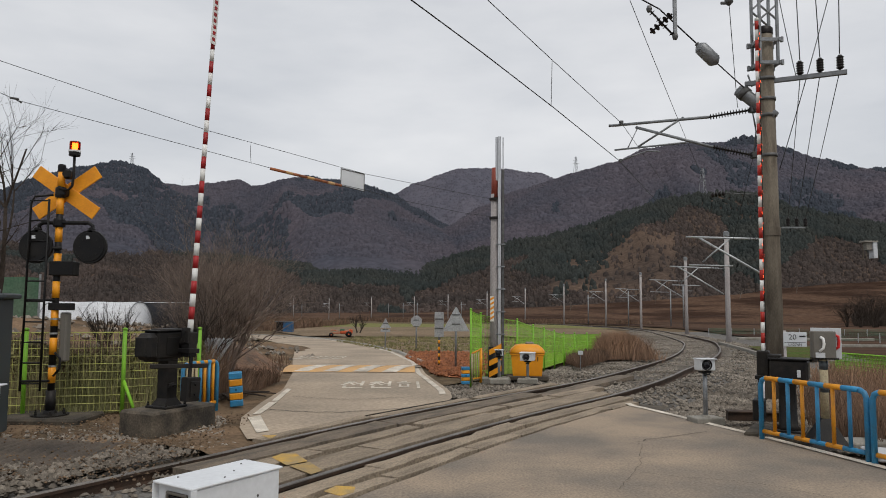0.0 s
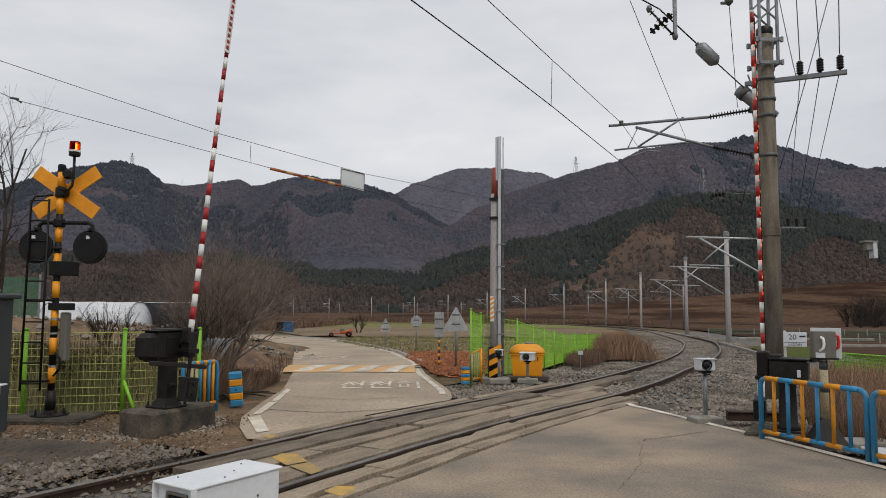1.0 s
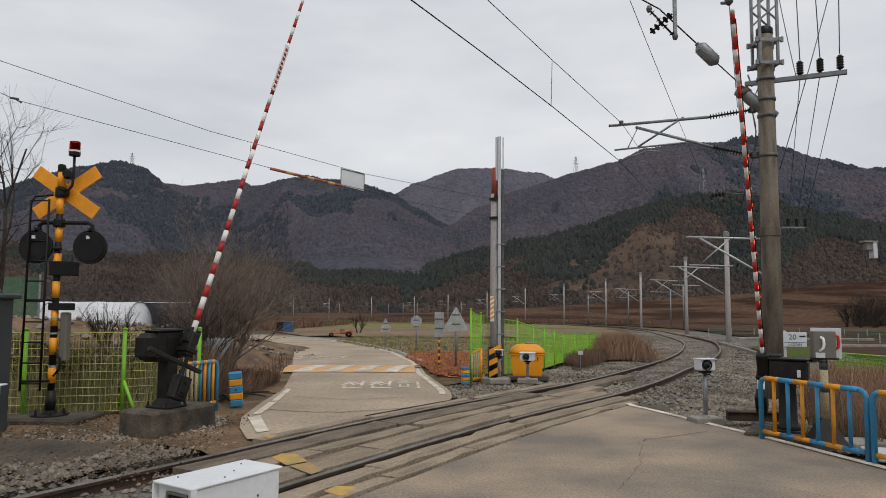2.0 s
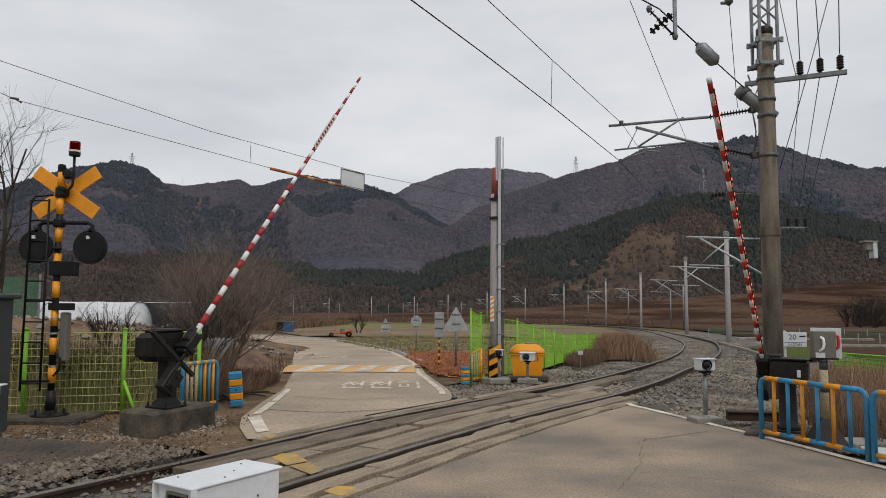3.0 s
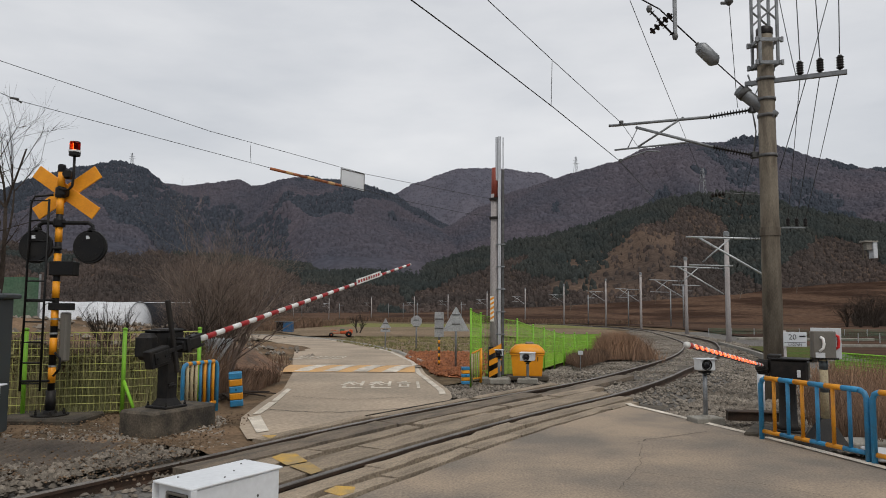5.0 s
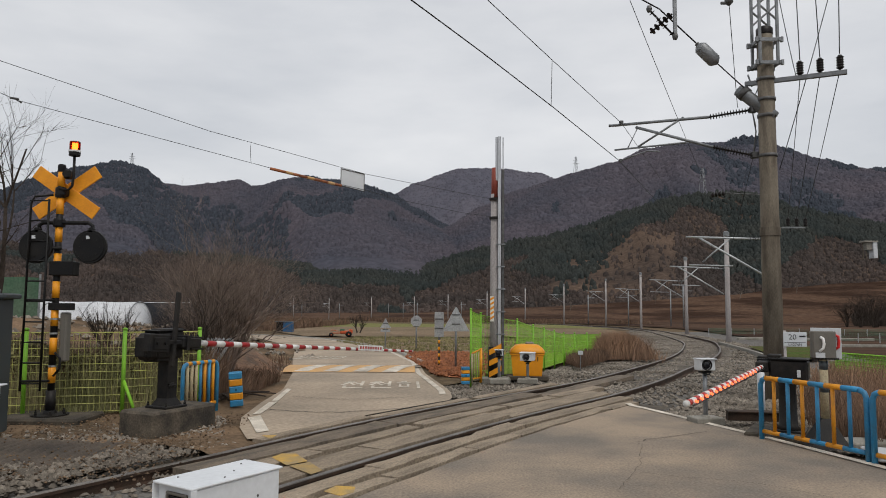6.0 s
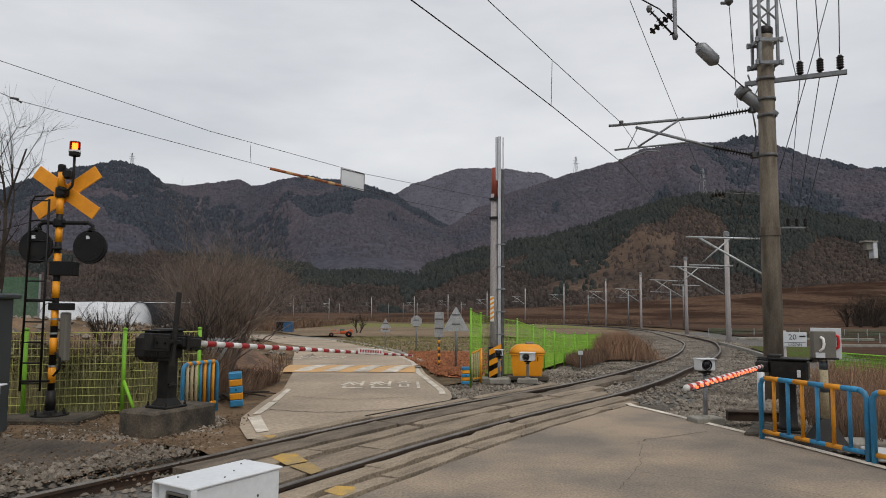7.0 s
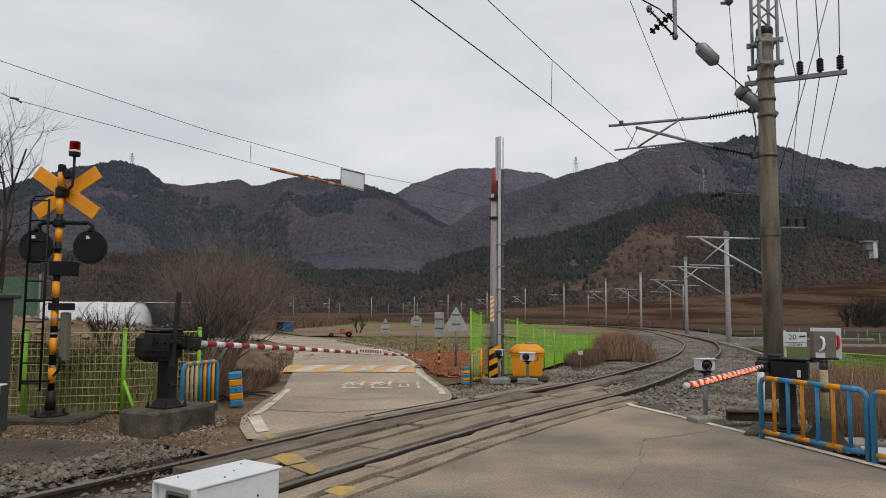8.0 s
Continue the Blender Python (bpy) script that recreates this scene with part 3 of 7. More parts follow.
def stones(name, spots, label, lo=0.022, hi=0.045, material="stone"):
    rng = random.Random(17)
    s = Shape()
    for x, y, z in spots:
        r = rng.uniform(lo, hi)
        a = rng.uniform(0, 6.28)
        ca, sa = math.cos(a), math.sin(a)
        k = len(s.v)
        for dx, dy, dz in ((1, 0, 0), (0.2, 0.9, 0.1), (-1, 0.1, 0), (-0.1, -0.9, 0), (0.35, 0.2, 0.75), (-0.35, -0.15, 0.7), (0, 0, -0.6)):
            dx, dy, dz = dx * rng.uniform(0.75, 1.3), dy * rng.uniform(0.7, 1.2), dz * rng.uniform(0.7, 1.25)
            s.v.append((x + r * (dx * ca - dy * sa), y + r * (dx * sa + dy * ca), z + r * dz))
        s.f += [(k, k + 1, k + 4), (k + 1, k + 2, k + 5), (k + 1, k + 5, k + 4), (k + 2, k + 3, k + 5), (k + 3, k, k + 4), (k + 3, k + 4, k + 5),
                (k + 1, k, k + 6), (k + 2, k + 1, k + 6), (k + 3, k + 2, k + 6), (k, k + 3, k + 6)]
    me = s.mesh(name, material)
    tagged(part(name, me, ""), label, "ballast", "", "stuff")


def build_ballast(path):
    rng = random.Random(23)
    near = [p for p in path if -1 < p.y < 75]
    out = []
    while len(out) < 38000:
        i = int(rng.random() ** 1.5 * (len(near) - 1))
        a, b = near[i], near[i + 1]
        if 6.6 < a.y < 13.0:
            continue
        p = a + (b - a) * rng.random()
        d = (b - a).normalized()
        o = rng.uniform(-2.5, 2.6)
        if min(abs(o - 0.76), abs(o + 0.76)) < 0.06:
            continue
        q = p + Vector((d.y, -d.x)) * o
        side = min(0.5, max(0.0, abs(o) - 1.7))
        z = terr(q.y) - 0.085 - side * 0.14 + cant(q.y) * max(0, min(o, 1.5)) * 0.5 + 0.05 * noise.noise((q.x * 1.3, q.y * 1.3, 0))
        if abs(o) < 0.7:
            z -= 0.01
        if a.y < 7.2 and o > 1.9:
            continue
        out.append((q.x, q.y, z + rng.uniform(-0.01, 0.02)))
    stones("track_ballast", out, "loose grey crushed stone of the track bed", 0.025, 0.046)
    out = []
    while len(out) < 22000:
        x, y = rng.uniform(2.6, 10.5), rng.uniform(7.6, 24)
        c, d = track_frame(path, y)
        o = (x - c.x) * d.y
        edge = 3.02 + (11.8 - y) * 0.33
        if o < 1.9 or o > 5.6 or (y < 12.0 and x < edge + 0.08) or rng.random() > 1.25 - y / 30:
            continue
        out.append((x, y, terr(y) - 0.13 + 0.05 * noise.noise((x * 1.3, y * 1.3, 0)) + cant(y) * 0.5 + rng.uniform(-0.01, 0.03)))
    stones("verge_gravel", out, "loose grey gravel between road edge and mast", 0.025, 0.05)
    out = []
    while len(out) < 5600:
        x, y = rng.uniform(-8.5, -2.3), rng.uniform(4.0, 10.2)
        c, d = track_frame(path, y)
        o = (x - c.x) * d.y
        if o > -1.15 or rng.random() > 1.1 + (o + 1.4) * 0.45 + 0.35 * noise.noise((x * 1.5, y * 1.5, 9)):
            continue
        if (x > -2.9 and y > 9.1) or (y > 8.45 and x > -2.55 - (y - 8.5) * 0.3):
            continue
        out.append((x, y, -0.035 + 0.05 * noise.noise((x * 0.8, y * 0.8, 5)) + rng.uniform(-0.015, 0.012)))
    stones("verge_stones", out, "loose pale stones beside the track on trodden earth", 0.018, 0.045)
    out = [(rng.uniform(-9, -2.6), rng.uniform(6.5, 10.3), -0.005 + rng.uniform(-0.02, 0.03)) for _ in range(4200)]
    stones("leaf_litter", out, "brown leaf litter and clods on trodden earth", 0.007, 0.02, "litter")
    out = []
    while len(out) < 9000:
        x, y = rng.uniform(0.0, 6.5), rng.uniform(13.2, 24)
        c, d = track_frame(path, y)
        o = (x - c.x) * d.y
        if o > -1.5 or o < -3.6:
            continue
        out.append((x, y, terr(y) - 0.125 + 0.05 * noise.noise((x * 1.3, y * 1.3, 0)) + rng.uniform(-0.01, 0.03)))
    stones("inner_gravel", out, "loose grey gravel on the inner side of the bend", 0.025, 0.05)


def build_roads(path):
    # foreground asphalt up to the crossing, its edge curving away to the right
    s = Shape()
    rows = []
    y = -12.0
    while y <= 11.9:
        c, d = track_frame(path, y)
        left = c.x + (2.14 - 0.62 * max(0.0, min(1.0, (y - 4.4) / 1.0)) + 0.03 * noise.noise((y * 3, 0, 1))) / d.y
        right = 3.02 + (11.85 - y) * 0.33 - max(0, 8.7 - y) * 0.05 if y < 11.4 else 3.1
        rows.append((y, max(left, -30), right))
        y += 0.25
    w = 26
    for y, a, b in rows:
        for k in range(w + 1):
            x = a + (max(b, a + 0.05) - a) * k / w
            s.v.append((x, y, 0.002 + 0.006 * noise.noise((x * 0.6, y * 0.6, 2))))
    s.f = [(j * (w + 1) + i, j * (w + 1) + i + 1, (j + 1) * (w + 1) + i + 1, (j + 1) * (w + 1) + i) for j in range(len(rows) - 1) for i in range(w)]
    structure("road_near", s, "asphalt", "worn brownish asphalt of the approach road", True)
    line = [Vector((r[2] - 0.02, r[0])) for r in rows if r[0] > 3]
    structure("edge_line", ribbon(line, [-0.075, -0.03, 0.015], lambda i, q, o: 0.012 + (0.006 if o > 0 else 0)), "road_white", "thin pale concrete edging along the road", True)
    # the road beyond the track
    rows = []
    left = [(8.5, -2.3), (9.3, -2.62), (10.1, -2.82), (11.8, -2.95), (13.5, -3.0), (17.2, -3.6), (21.2, -4.45), (27, -5.6), (33, -7.4), (40.6, -10.3), (46, -14.5), (50, -20), (54, -30)]
    right = [(8.5, -1.85), (9.3, -1.6), (10.1, -1.0), (11.8, 0.2), (13.5, 0.15), (17.2, -0.4), (21.2, -0.72), (27, -1.8), (33, -3.6), (40.6, -6.6), (46, -10), (50, -15), (54, -24)]
    at = lambda tab, y: next(a[1] + (b[1] - a[1]) * (y - a[0]) / (b[0] - a[0]) for a, b in zip(tab, tab[1:]) if y <= b[0])
    y = 8.5
    while y < 53.9:
        c, d = track_frame(path, y)
        r = min(at(right, y), c.x - (1.1 + 0.03 * noise.noise((y * 3, 0, 5))) / d.y) if y < 13.2 else at(right, y)
        rows.append((y, at(left, y), max(r, at(left, y) + 0.1)))
        y += 0.4
    patch(rows, 0.004, "far_road", "road_far", "pale worn concrete road curving away beyond the track", 0.5)
    for name, side in (("road_line_right", 2),):
        line = [Vector((r[side] + (-0.16 if side == 2 else 0.12), r[0])) for r in rows if (12.6 if side == 2 else 11.9) < r[0] < (45 if side == 2 else 13.2)]
        structure(name, ribbon(line, [-0.06, 0.06], lambda i, q, o: terr(q.y) + 0.012), "road_white", "worn white edge line", True)
    structure("stony_apron", ribbon([p for p in path if 6.9 < p.y < 10.2], [-3.0, -2.2, -1.6, -1.12, -0.84], lambda i, q, o: -0.016 - 0.03 * (o < -2.5) - 0.05 * (o > -1.0) + 0.02 * noise.noise((q.x * 2.2, q.y * 2.2, 4))), "earth", "trodden stony earth between the track and the road", True)
    # kerb of the far road
    kerb = [Vector((r[2] + 0.1, r[0])) for r in rows if 20.4 < r[0] < 50]
    structure("kerb", ribbon(kerb, [-0.09, -0.08, 0.08, 0.1], lambda i, q, o: terr(q.y) + (0.06 if abs(o) < 0.085 and i > 0 else -0.2)), "concrete", "low concrete kerb", True)
    # speed hump with bands
    hump = structure("speed_hump", ribbon([Vector((-3.95 + 0.12 * k, 18.35 + 0.005 * k)) for k in range(28)], [-1.05, -0.8, -0.4, 0, 0.4, 0.8, 1.05],
                                          lambda i, q, o: terr(q.y) + 0.012 + 0.08 * (1 - (o / 1.06) ** 2)), "hump_orange", "low speed hump in faded orange and white bands", True)
    for k in range(4):
        x0 = -3.3 + 0.72 * k
        s = Shape()
        offs = [-1.0, -0.6, -0.2, 0.2, 0.6, 1.0]
        for o in offs:
            skew = o * 0.33
            z = terr(18.4 + o) + 0.018 + 0.08 * (1 - (o / 1.06) ** 2)
            s.v += [(x0 + skew, 18.4 + o, z), (x0 + 0.36 + skew, 18.4 + o, z)]
        s.f = [(2 * i, 2 * i + 1, 2 * i + 3, 2 * i + 2) for i in range(len(offs) - 1)]
        part("hump_band", s, "road_white", hump, "worn white band")
    # painted letters on the road: the near word reads slowly, the far one is too worn to read
    def painted(name, strokes, lift, material, label):
        """Flat paint that follows the road, thin but with an edge; strokes are outlines in plan."""
        m = Shape()
        for outline in strokes:
            n = len(outline)
            m.add([(x, y, terr(y) + lift) for x, y in outline] + [(x, y, terr(y) + lift + 0.004) for x, y in outline],
                  [tuple(range(n))[::-1], tuple(range(n, 2 * n))] + [(i, (i + 1) % n, n + (i + 1) % n, n + i) for i in range(n)])
        return structure(name, m, material, label)

    def bar(u0, v0, u1, v1):
        return [(u0, v0), (u1, v0), (u1, v1), (u0, v1)]
    slow = [bar(0.2, 0.93, 0.5, 1.0), bar(0.04, 0.76, 0.62, 0.84), [(0.27, 0.76), (0.37, 0.76), (0.16, 0.42), (0.02, 0.42)], [(0.33, 0.66), (0.4, 0.72), (0.64, 0.42), (0.52, 0.42)],
            bar(0.8, 0.34, 0.92, 1.0), bar(0.62, 0.6, 0.797, 0.68), bar(0.16, 0.105, 0.28, 0.34), bar(0.16, 0.02, 0.95, 0.1)]
    ly = [bar(0.2, 0.9, 0.46, 0.98), bar(0.02, 0.74, 0.62, 0.82), bar(0.12, 0.55, 0.54, 0.64), bar(0.12, 0.18, 0.54, 0.27), bar(0.12, 0.275, 0.22, 0.545), bar(0.44, 0.275, 0.54, 0.545), bar(0.84, 0.02, 0.96, 1.0)]
    for x0, glyph in ((-2.02, slow), (-1.46, slow), (-0.9, ly)):
        painted("road_marking", [[(x0 + 0.5 * u - 0.07 * v, 13.8 + 1.35 * v) for u, v in o] for o in glyph], 0.009, "road_white", "white painted character on the concrete road")
    for k in range(4):
        x0 = -4.55 + 0.4 * k
        worn = ((0.0, -0.62, 0.9, 0.17), (-0.1, 0.1, 0.7, 0.15), (-0.25, 0.5, 0.16, 0.6), (0.4, 0.25, 0.14, 1.0)) if k % 2 == 0 else ((0, -0.55, 0.8, 0.16), (0.38, 0.15, 0.14, 1.2), (-0.15, 0.6, 0.6, 0.16), (-0.38, 0.2, 0.14, 0.6))
        painted("road_marking", [bar(x0 + 0.34 * (a - c / 2), 23.1 + b - e / 2, x0 + 0.34 * (a + c / 2), 23.1 + b + e / 2) for a, b, c, e in worn], 0.01, "road_white", "worn white painted character on the road")
    # yellow paint on the crossing, the stop line and the worn line that leads on from it
    painted("yellow_marking", [[(-1.76, 7.47), (-1.7, 7.66), (-1.55, 7.67), (-1.36, 7.31), (-1.53, 7.12)]], 0.0105, "road_yellow", "worn yellow paint on the crossing panels")
    painted("yellow_marking", [[(-1.5, 7.09), (-1.33, 7.27), (-1.14, 6.91), (-1.22, 6.75)]], 0.0105, "road_yellow_worn", "rubbed yellow paint on the crossing panels")
    painted("yellow_marking", [[(-1.0, 6.15), (-0.92, 6.34), (-0.75, 6.3), (-0.74, 6.13), (-0.84, 6.01)]], 0.011, "road_yellow", "worn yellow paint on the crossing edge")
    painted("yellow_marking", [[(-2.17, 8.68), (-2.0, 8.69), (-2.02, 8.47)]], 0.011, "road_yellow", "worn yellow paint on the crossing edge")
    painted("stop_line", [[(-2.71, 10.02), (-2.59, 10.23), (-2.17, 9.02), (-2.28, 8.86)]], 0.012, "road_white", "worn cream stop line")
    painted("edge_marking", [[(-2.72, 10.3), (-2.62, 10.38), (-2.68, 11.72), (-2.8, 11.6)], [(-2.8, 11.75), (-2.7, 11.8), (-2.84, 13.5), (-2.95, 13.6)]], 0.012, "road_white", "worn white line along the road edge")
    # torn asphalt edges and cracks
    for name, pts, w in (("crack", [(1.55, 6.3), (2.0, 7.3), (2.35, 8.4)], 0.0018), ("crack", [(2.3, 8.5), (2.9, 8.9), (3.4, 9.2)], 0.005),
                         ("crack", [(-2.7, 10.9), (-1.9, 10.6), (-1.2, 10.75), (-0.4, 11.2)], 0.012), ("crack", [(-2.6, 12.4), (-1.5, 12.1), (-0.5, 12.5)], 0.008), ("crack", [(1.9, 6.9), (2.9, 6.5), (3.4, 5.9)], 0.0025)):
        line = spline(pts, 0.07)
        line = [p + Vector((noise.noise((p.x * 5, p.y * 5, 1)), noise.noise((p.x * 5, p.y * 5, 8)))) * 0.07 for p in line]
        widths = [max(0.2, 0.5 + noise.noise((p.x * 7, p.y * 7, 3))) for p in line]
        structure(name, ribbon(line, [-w, 0, w], lambda i, q, o: terr(q.y) + 0.0095 + 0.002 * widths[i]), "crack", "dark ragged crack in the road surface", True)
    # grassy margin under the fields, up to the ballast
    rows = []
    y = 13.3
    while y < 76:
        c, d = track_frame(path, y)
        rows.append((y, at(left, min(y, 53)) - 0.3 if y < 53 else -40, c.x - 3.0 / d.y))
        y += 1.5
    patch(rows, -0.045, "dry_grass", "margin", "dry grassy margin between road and railway", 1, 0.03)
    rows = []
    y = 11.5
    while y < 76:
        c, d = track_frame(path, y)
        rows.append((y, c.x + 5.6 / d.y, c.x + 60))
        y += 1.5
    patch([(24, 11.3, 13.0), (29, 13.0, 15.4), (34, 14.6, 18)], 0.03, "lawn_dull", "grass_strip", "narrow strip of green grass beside the ballast", 1, 0.04)
    patch(rows, -0.06, "brown_bank", "outer_margin", "dry grassy ground outside the bend", 1, 0.05)
    rows = []
    y = 76.0
    while y < 262:
        c, d = track_frame(path, y) if y < 118 else (Vector((25.0 - 0.1 * (y - 118), y)), None)
        rows.append((y, c.x + 6, c.x + 170))
        y += 6
    patch(rows, 0.02, "brown_bank", "slope_field", "reddish brown fallow field outside the bend", 3, 0.12)
    # fields
    patch([(16.6, 0.15, 1.0), (18, 0.0, 1.1), (20, -0.45, 1.2), (23, -0.9, 2.5), (27, -1.6, 5)], -0.01, "red_soil", "field_red", "freshly turned reddish soil", 0.4, 0.07)
    patch([(26, -1.4, 5.0), (32, -2.9, 7.6), (42, -6.7, 11.0)], 0.02, "field", "field_brown", "pale brown harvested field", 1, 0.1)
    patch([(46, -9, 12.2), (70, -18, 17.2), (84, -60, 18.8)], 0.03, "field", "field_far", "bare brown field", 2, 0.08)
    patch([(84, -60, 20), (125, -70, 20)], 0.05, "green_strip", "field_green", "green winter crop strip", 2, 0.05)
    patch([(16.9, 1.1, 1.75), (18, 1.0, 2.25), (20, 0.8, 3.1), (26, 1.2, 5.4), (32, 2, 7.8), (42, 4, 11.2)], 0.015, "lawn", "verge_green", "fresh green grass behind the fence", 0.6, 0.03)
    patch([(14, 7.4, 30), (17, 9.3, 30), (20, 10.9, 30), (22.5, 12.2, 32)], 0.03, "lawn_dull", "meadow", "olive winter grass behind the mast", 1, 0.05)
    patch([(5, -30, -5.2), (7, -30, -4.2), (9.3, -30, -2.5), (10.6, -30, -2.5), (13, -30, -2.8), (17, -30, -3.3), (24, -30, -5.2), (36, -60, -8.4), (52, -70, -24)], -0.035, "earth", "left_verge", "bare trodden earth with dead grass", 0.6, 0.05)
    patch([(4.5, 4.4, 30), (7.6, 4.6, 30), (9, 5.5, 30), (11.6, 7.0, 30)], -0.05, "earth", "right_verge", "bare earth beside the approach road", 0.6, 0.04)

    # rutted mud between the signal and the track
    m = Shape()
    nx, ny = 130, 22
    for j in range(ny + 1):
        for i in range(nx + 1):
            u, v = i / nx, j / ny
            x, y = -6.4 + 2.9 * u + 0.35 * v * 0.3, 7.3 + 1.5 * v - 0.35 * u
            edge = min(1.0, 6 * min(u, 1 - u, v, 1 - v) + 0.3 * noise.noise((x * 3, y * 3, 1)))
            tread = 0.05 * math.sin(x * 55 + 1.5 * y) * max(0.0, math.sin(math.pi * v)) * (0.4 + max(0.0, noise.noise((x * 1.2, y * 1.2, 6))))
            m.v.append((x, y, -0.075 + 0.085 * max(0.0, edge) + tread + 0.02 * noise.noise((x * 2.4, y * 2.4, 9))))
    m.f = [(j * (nx + 1) + i, j * (nx + 1) + i + 1, (j + 1) * (nx + 1) + i + 1, (j + 1) * (nx + 1) + i) for j in range(ny) for i in range(nx)]
    structure("mud_patch", m, "mud", "dark rutted mud with tyre tread marks", True)


# ---- the two level-crossing barriers ----
LEFT_AT, LEFT_YAW, LEFT_PIVOT = (-3.505, 9.117, 0), 64.5, (0.1, -0.25, 1.095)
RIGHT_AT, RIGHT_YAW, RIGHT_PIVOT = (4.36, 9.07, 0), -121.1, (0.0, -0.25, 0.844)


def boom_parts(boom, start, length, r0, r1, run, reds, whites):
    """A tapered white tube with coloured sleeves, along x."""
    n = int((length - start) / run)
    for k in range(n):
        a, b = start + k * run, start + (k + 1) * run
        u, w = (a - start) / (length - start), (b - start) / (length - start)
        s = Shape().pipe([(a + 0.002, 0, 0), (b, 0, 0)], r0 + (r1 - r0) * u + 0.0015, 12, r0 + (r1 - r0) * w + 0.0015)
        part("stripe", s, reds if k % 2 else whites, boom, "", True)


def build_left_barrier():
    t = thing("level_crossing_barrier", pose(*LEFT_AT, 0, 0, LEFT_YAW), "black barrier machine with red and white boom on concrete block", "barrier", "barriers at the crossing")
    part("foundation", Shape().box(0.08, 0.03, 0.1, 1.06, 0.6, 0.36, 0.03), "stained_block", t, "stained concrete block")
    part("base_plate", Shape().box(0, 0, 0.295, 0.36, 0.36, 0.03, 0.008), "dark_metal", t)
    s = Shape()
    s.add([(-0.13, -0.13, 0.31), (0.13, -0.13, 0.31), (0.13, 0.13, 0.31), (-0.13, 0.13, 0.31), (-0.08, -0.085, 0.4), (0.08, -0.085, 0.4), (0.08, 0.085, 0.4), (-0.08, 0.085, 0.4),
           (-0.08, -0.085, 0.92), (0.08, -0.085, 0.92), (0.08, 0.085, 0.92), (-0.08, 0.085, 0.92)],
          [(0, 1, 2, 3), (0, 1, 5, 4), (1, 2, 6, 5), (2, 3, 7, 6), (3, 0, 4, 7), (4, 5, 9, 8), (5, 6, 10, 9), (6, 7, 11, 10), (7, 4, 8, 11), (8, 9, 10, 11)])
    part("pedestal", s, "dark_metal", t)
    for i, j in ((-1, -1), (1, -1), (1, 1), (-1, 1)):
        part("bolt", Shape().lathe([(0.018, 0.31), (0.018, 0.335), (0.01, 0.335), (0.01, 0.36)], 8, pose(i * 0.155, j * 0.155, 0)), "dark_metal", t)
    part("clasp", Shape().box(-0.02, -0.095, 0.56, 0.09, 0.03, 0.06).pipe([(-0.08, -0.105, 0.56), (0.05, -0.105, 0.56)], 0.014), "dark_metal", t)
    housing = part("housing", Shape().box(-0.08, 0.01, 1.07, 0.44, 0.27, 0.35, 0.03).box(-0.02, 0.01, 1.25, 0.34, 0.24, 0.05, 0.015).box(-0.1, 0.02, 0.89, 0.36, 0.24, 0.05, 0.02), "dark_metal", t)
    part("motor_cover", Shape().box(-0.36, -0.02, 1.06, 0.18, 0.24, 0.33, 0.05).box(-0.46, -0.02, 1.06, 0.03, 0.17, 0.24, 0.012), "dark_metal", t)
    part("lid", Shape().box(-0.08, 0.01, 1.252, 0.46, 0.28, 0.018, 0.006), "black", housing)
    part("inspection_hatch", Shape().box(-0.05, -0.132, 1.06, 0.2, 0.012, 0.22, 0.004), "black", housing)
    part("shaft", Shape().pipe([(0.1, -0.3, 1.095), (0.1, -0.08, 1.095)], 0.06, 14), "dark_metal", t, "", True)
    boom = part("boom", Shape().pipe([(0.05, 0, 0), (6.12, 0, 0)], 0.036, 12, 0.02), "white", t, "white boom with red bands", True)
    boom_parts(boom, 0.13, 6.14, 0.037, 0.021, 0.165, "red", "white")
    part("boom_holder", Shape().box(-0.02, 0, 0.0, 0.32, 0.16, 0.13, 0.015).box(0.09, 0, 0.07, 0.2, 0.13, 0.03).box(0.09, 0, -0.07, 0.2, 0.13, 0.03)
         .box(-0.1, 0, 0, 0.06, 0.2, 0.18), "dark_metal", boom)
    for x in (0.02, 0.14):
        part("clamp_bolt", Shape().lathe([(0.016, -0.1), (0.016, 0.1)], 8, pose(x, 0, 0)), "dark_metal", boom)
    part("lever", Shape().box(-0.29, -0.04, 0.16, 0.055, 0.05, 0.92, 0.008), "dark_metal", boom, "grey-black steel lever")
    part("weight_arm", Shape().box(-0.36, -0.05, 0, 0.5, 0.03, 0.05, 0.006), "dark_metal", boom)
    part("counterweight", Shape().box(-0.58, -0.06, -0.02, 0.3, 0.13, 0.22, 0.012).box(-0.58, -0.13, -0.02, 0.2, 0.02, 0.14, 0.004), "dark_metal", boom, "black iron counterweight")
    for x in (-0.64, -0.52):
        part("weight_bolt", Shape().lathe([(0.018, 0), (0.018, 0.02)], 8, pose(x, -0.14, -0.02, 90)), "black", boom)
    part("warning_plate", Shape().box(4.42, -0.03, 0.03, 0.86, 0.012, 0.1, 0.003), "white", boom, "white plate with worn red lettering")
    for k in range(9):
        part("letter_bar", Shape().box(4.06 + 0.088 * k, -0.0375, 0.032, 0.05, 0.003, 0.05, 0.0005), "red", boom)
    return t, boom


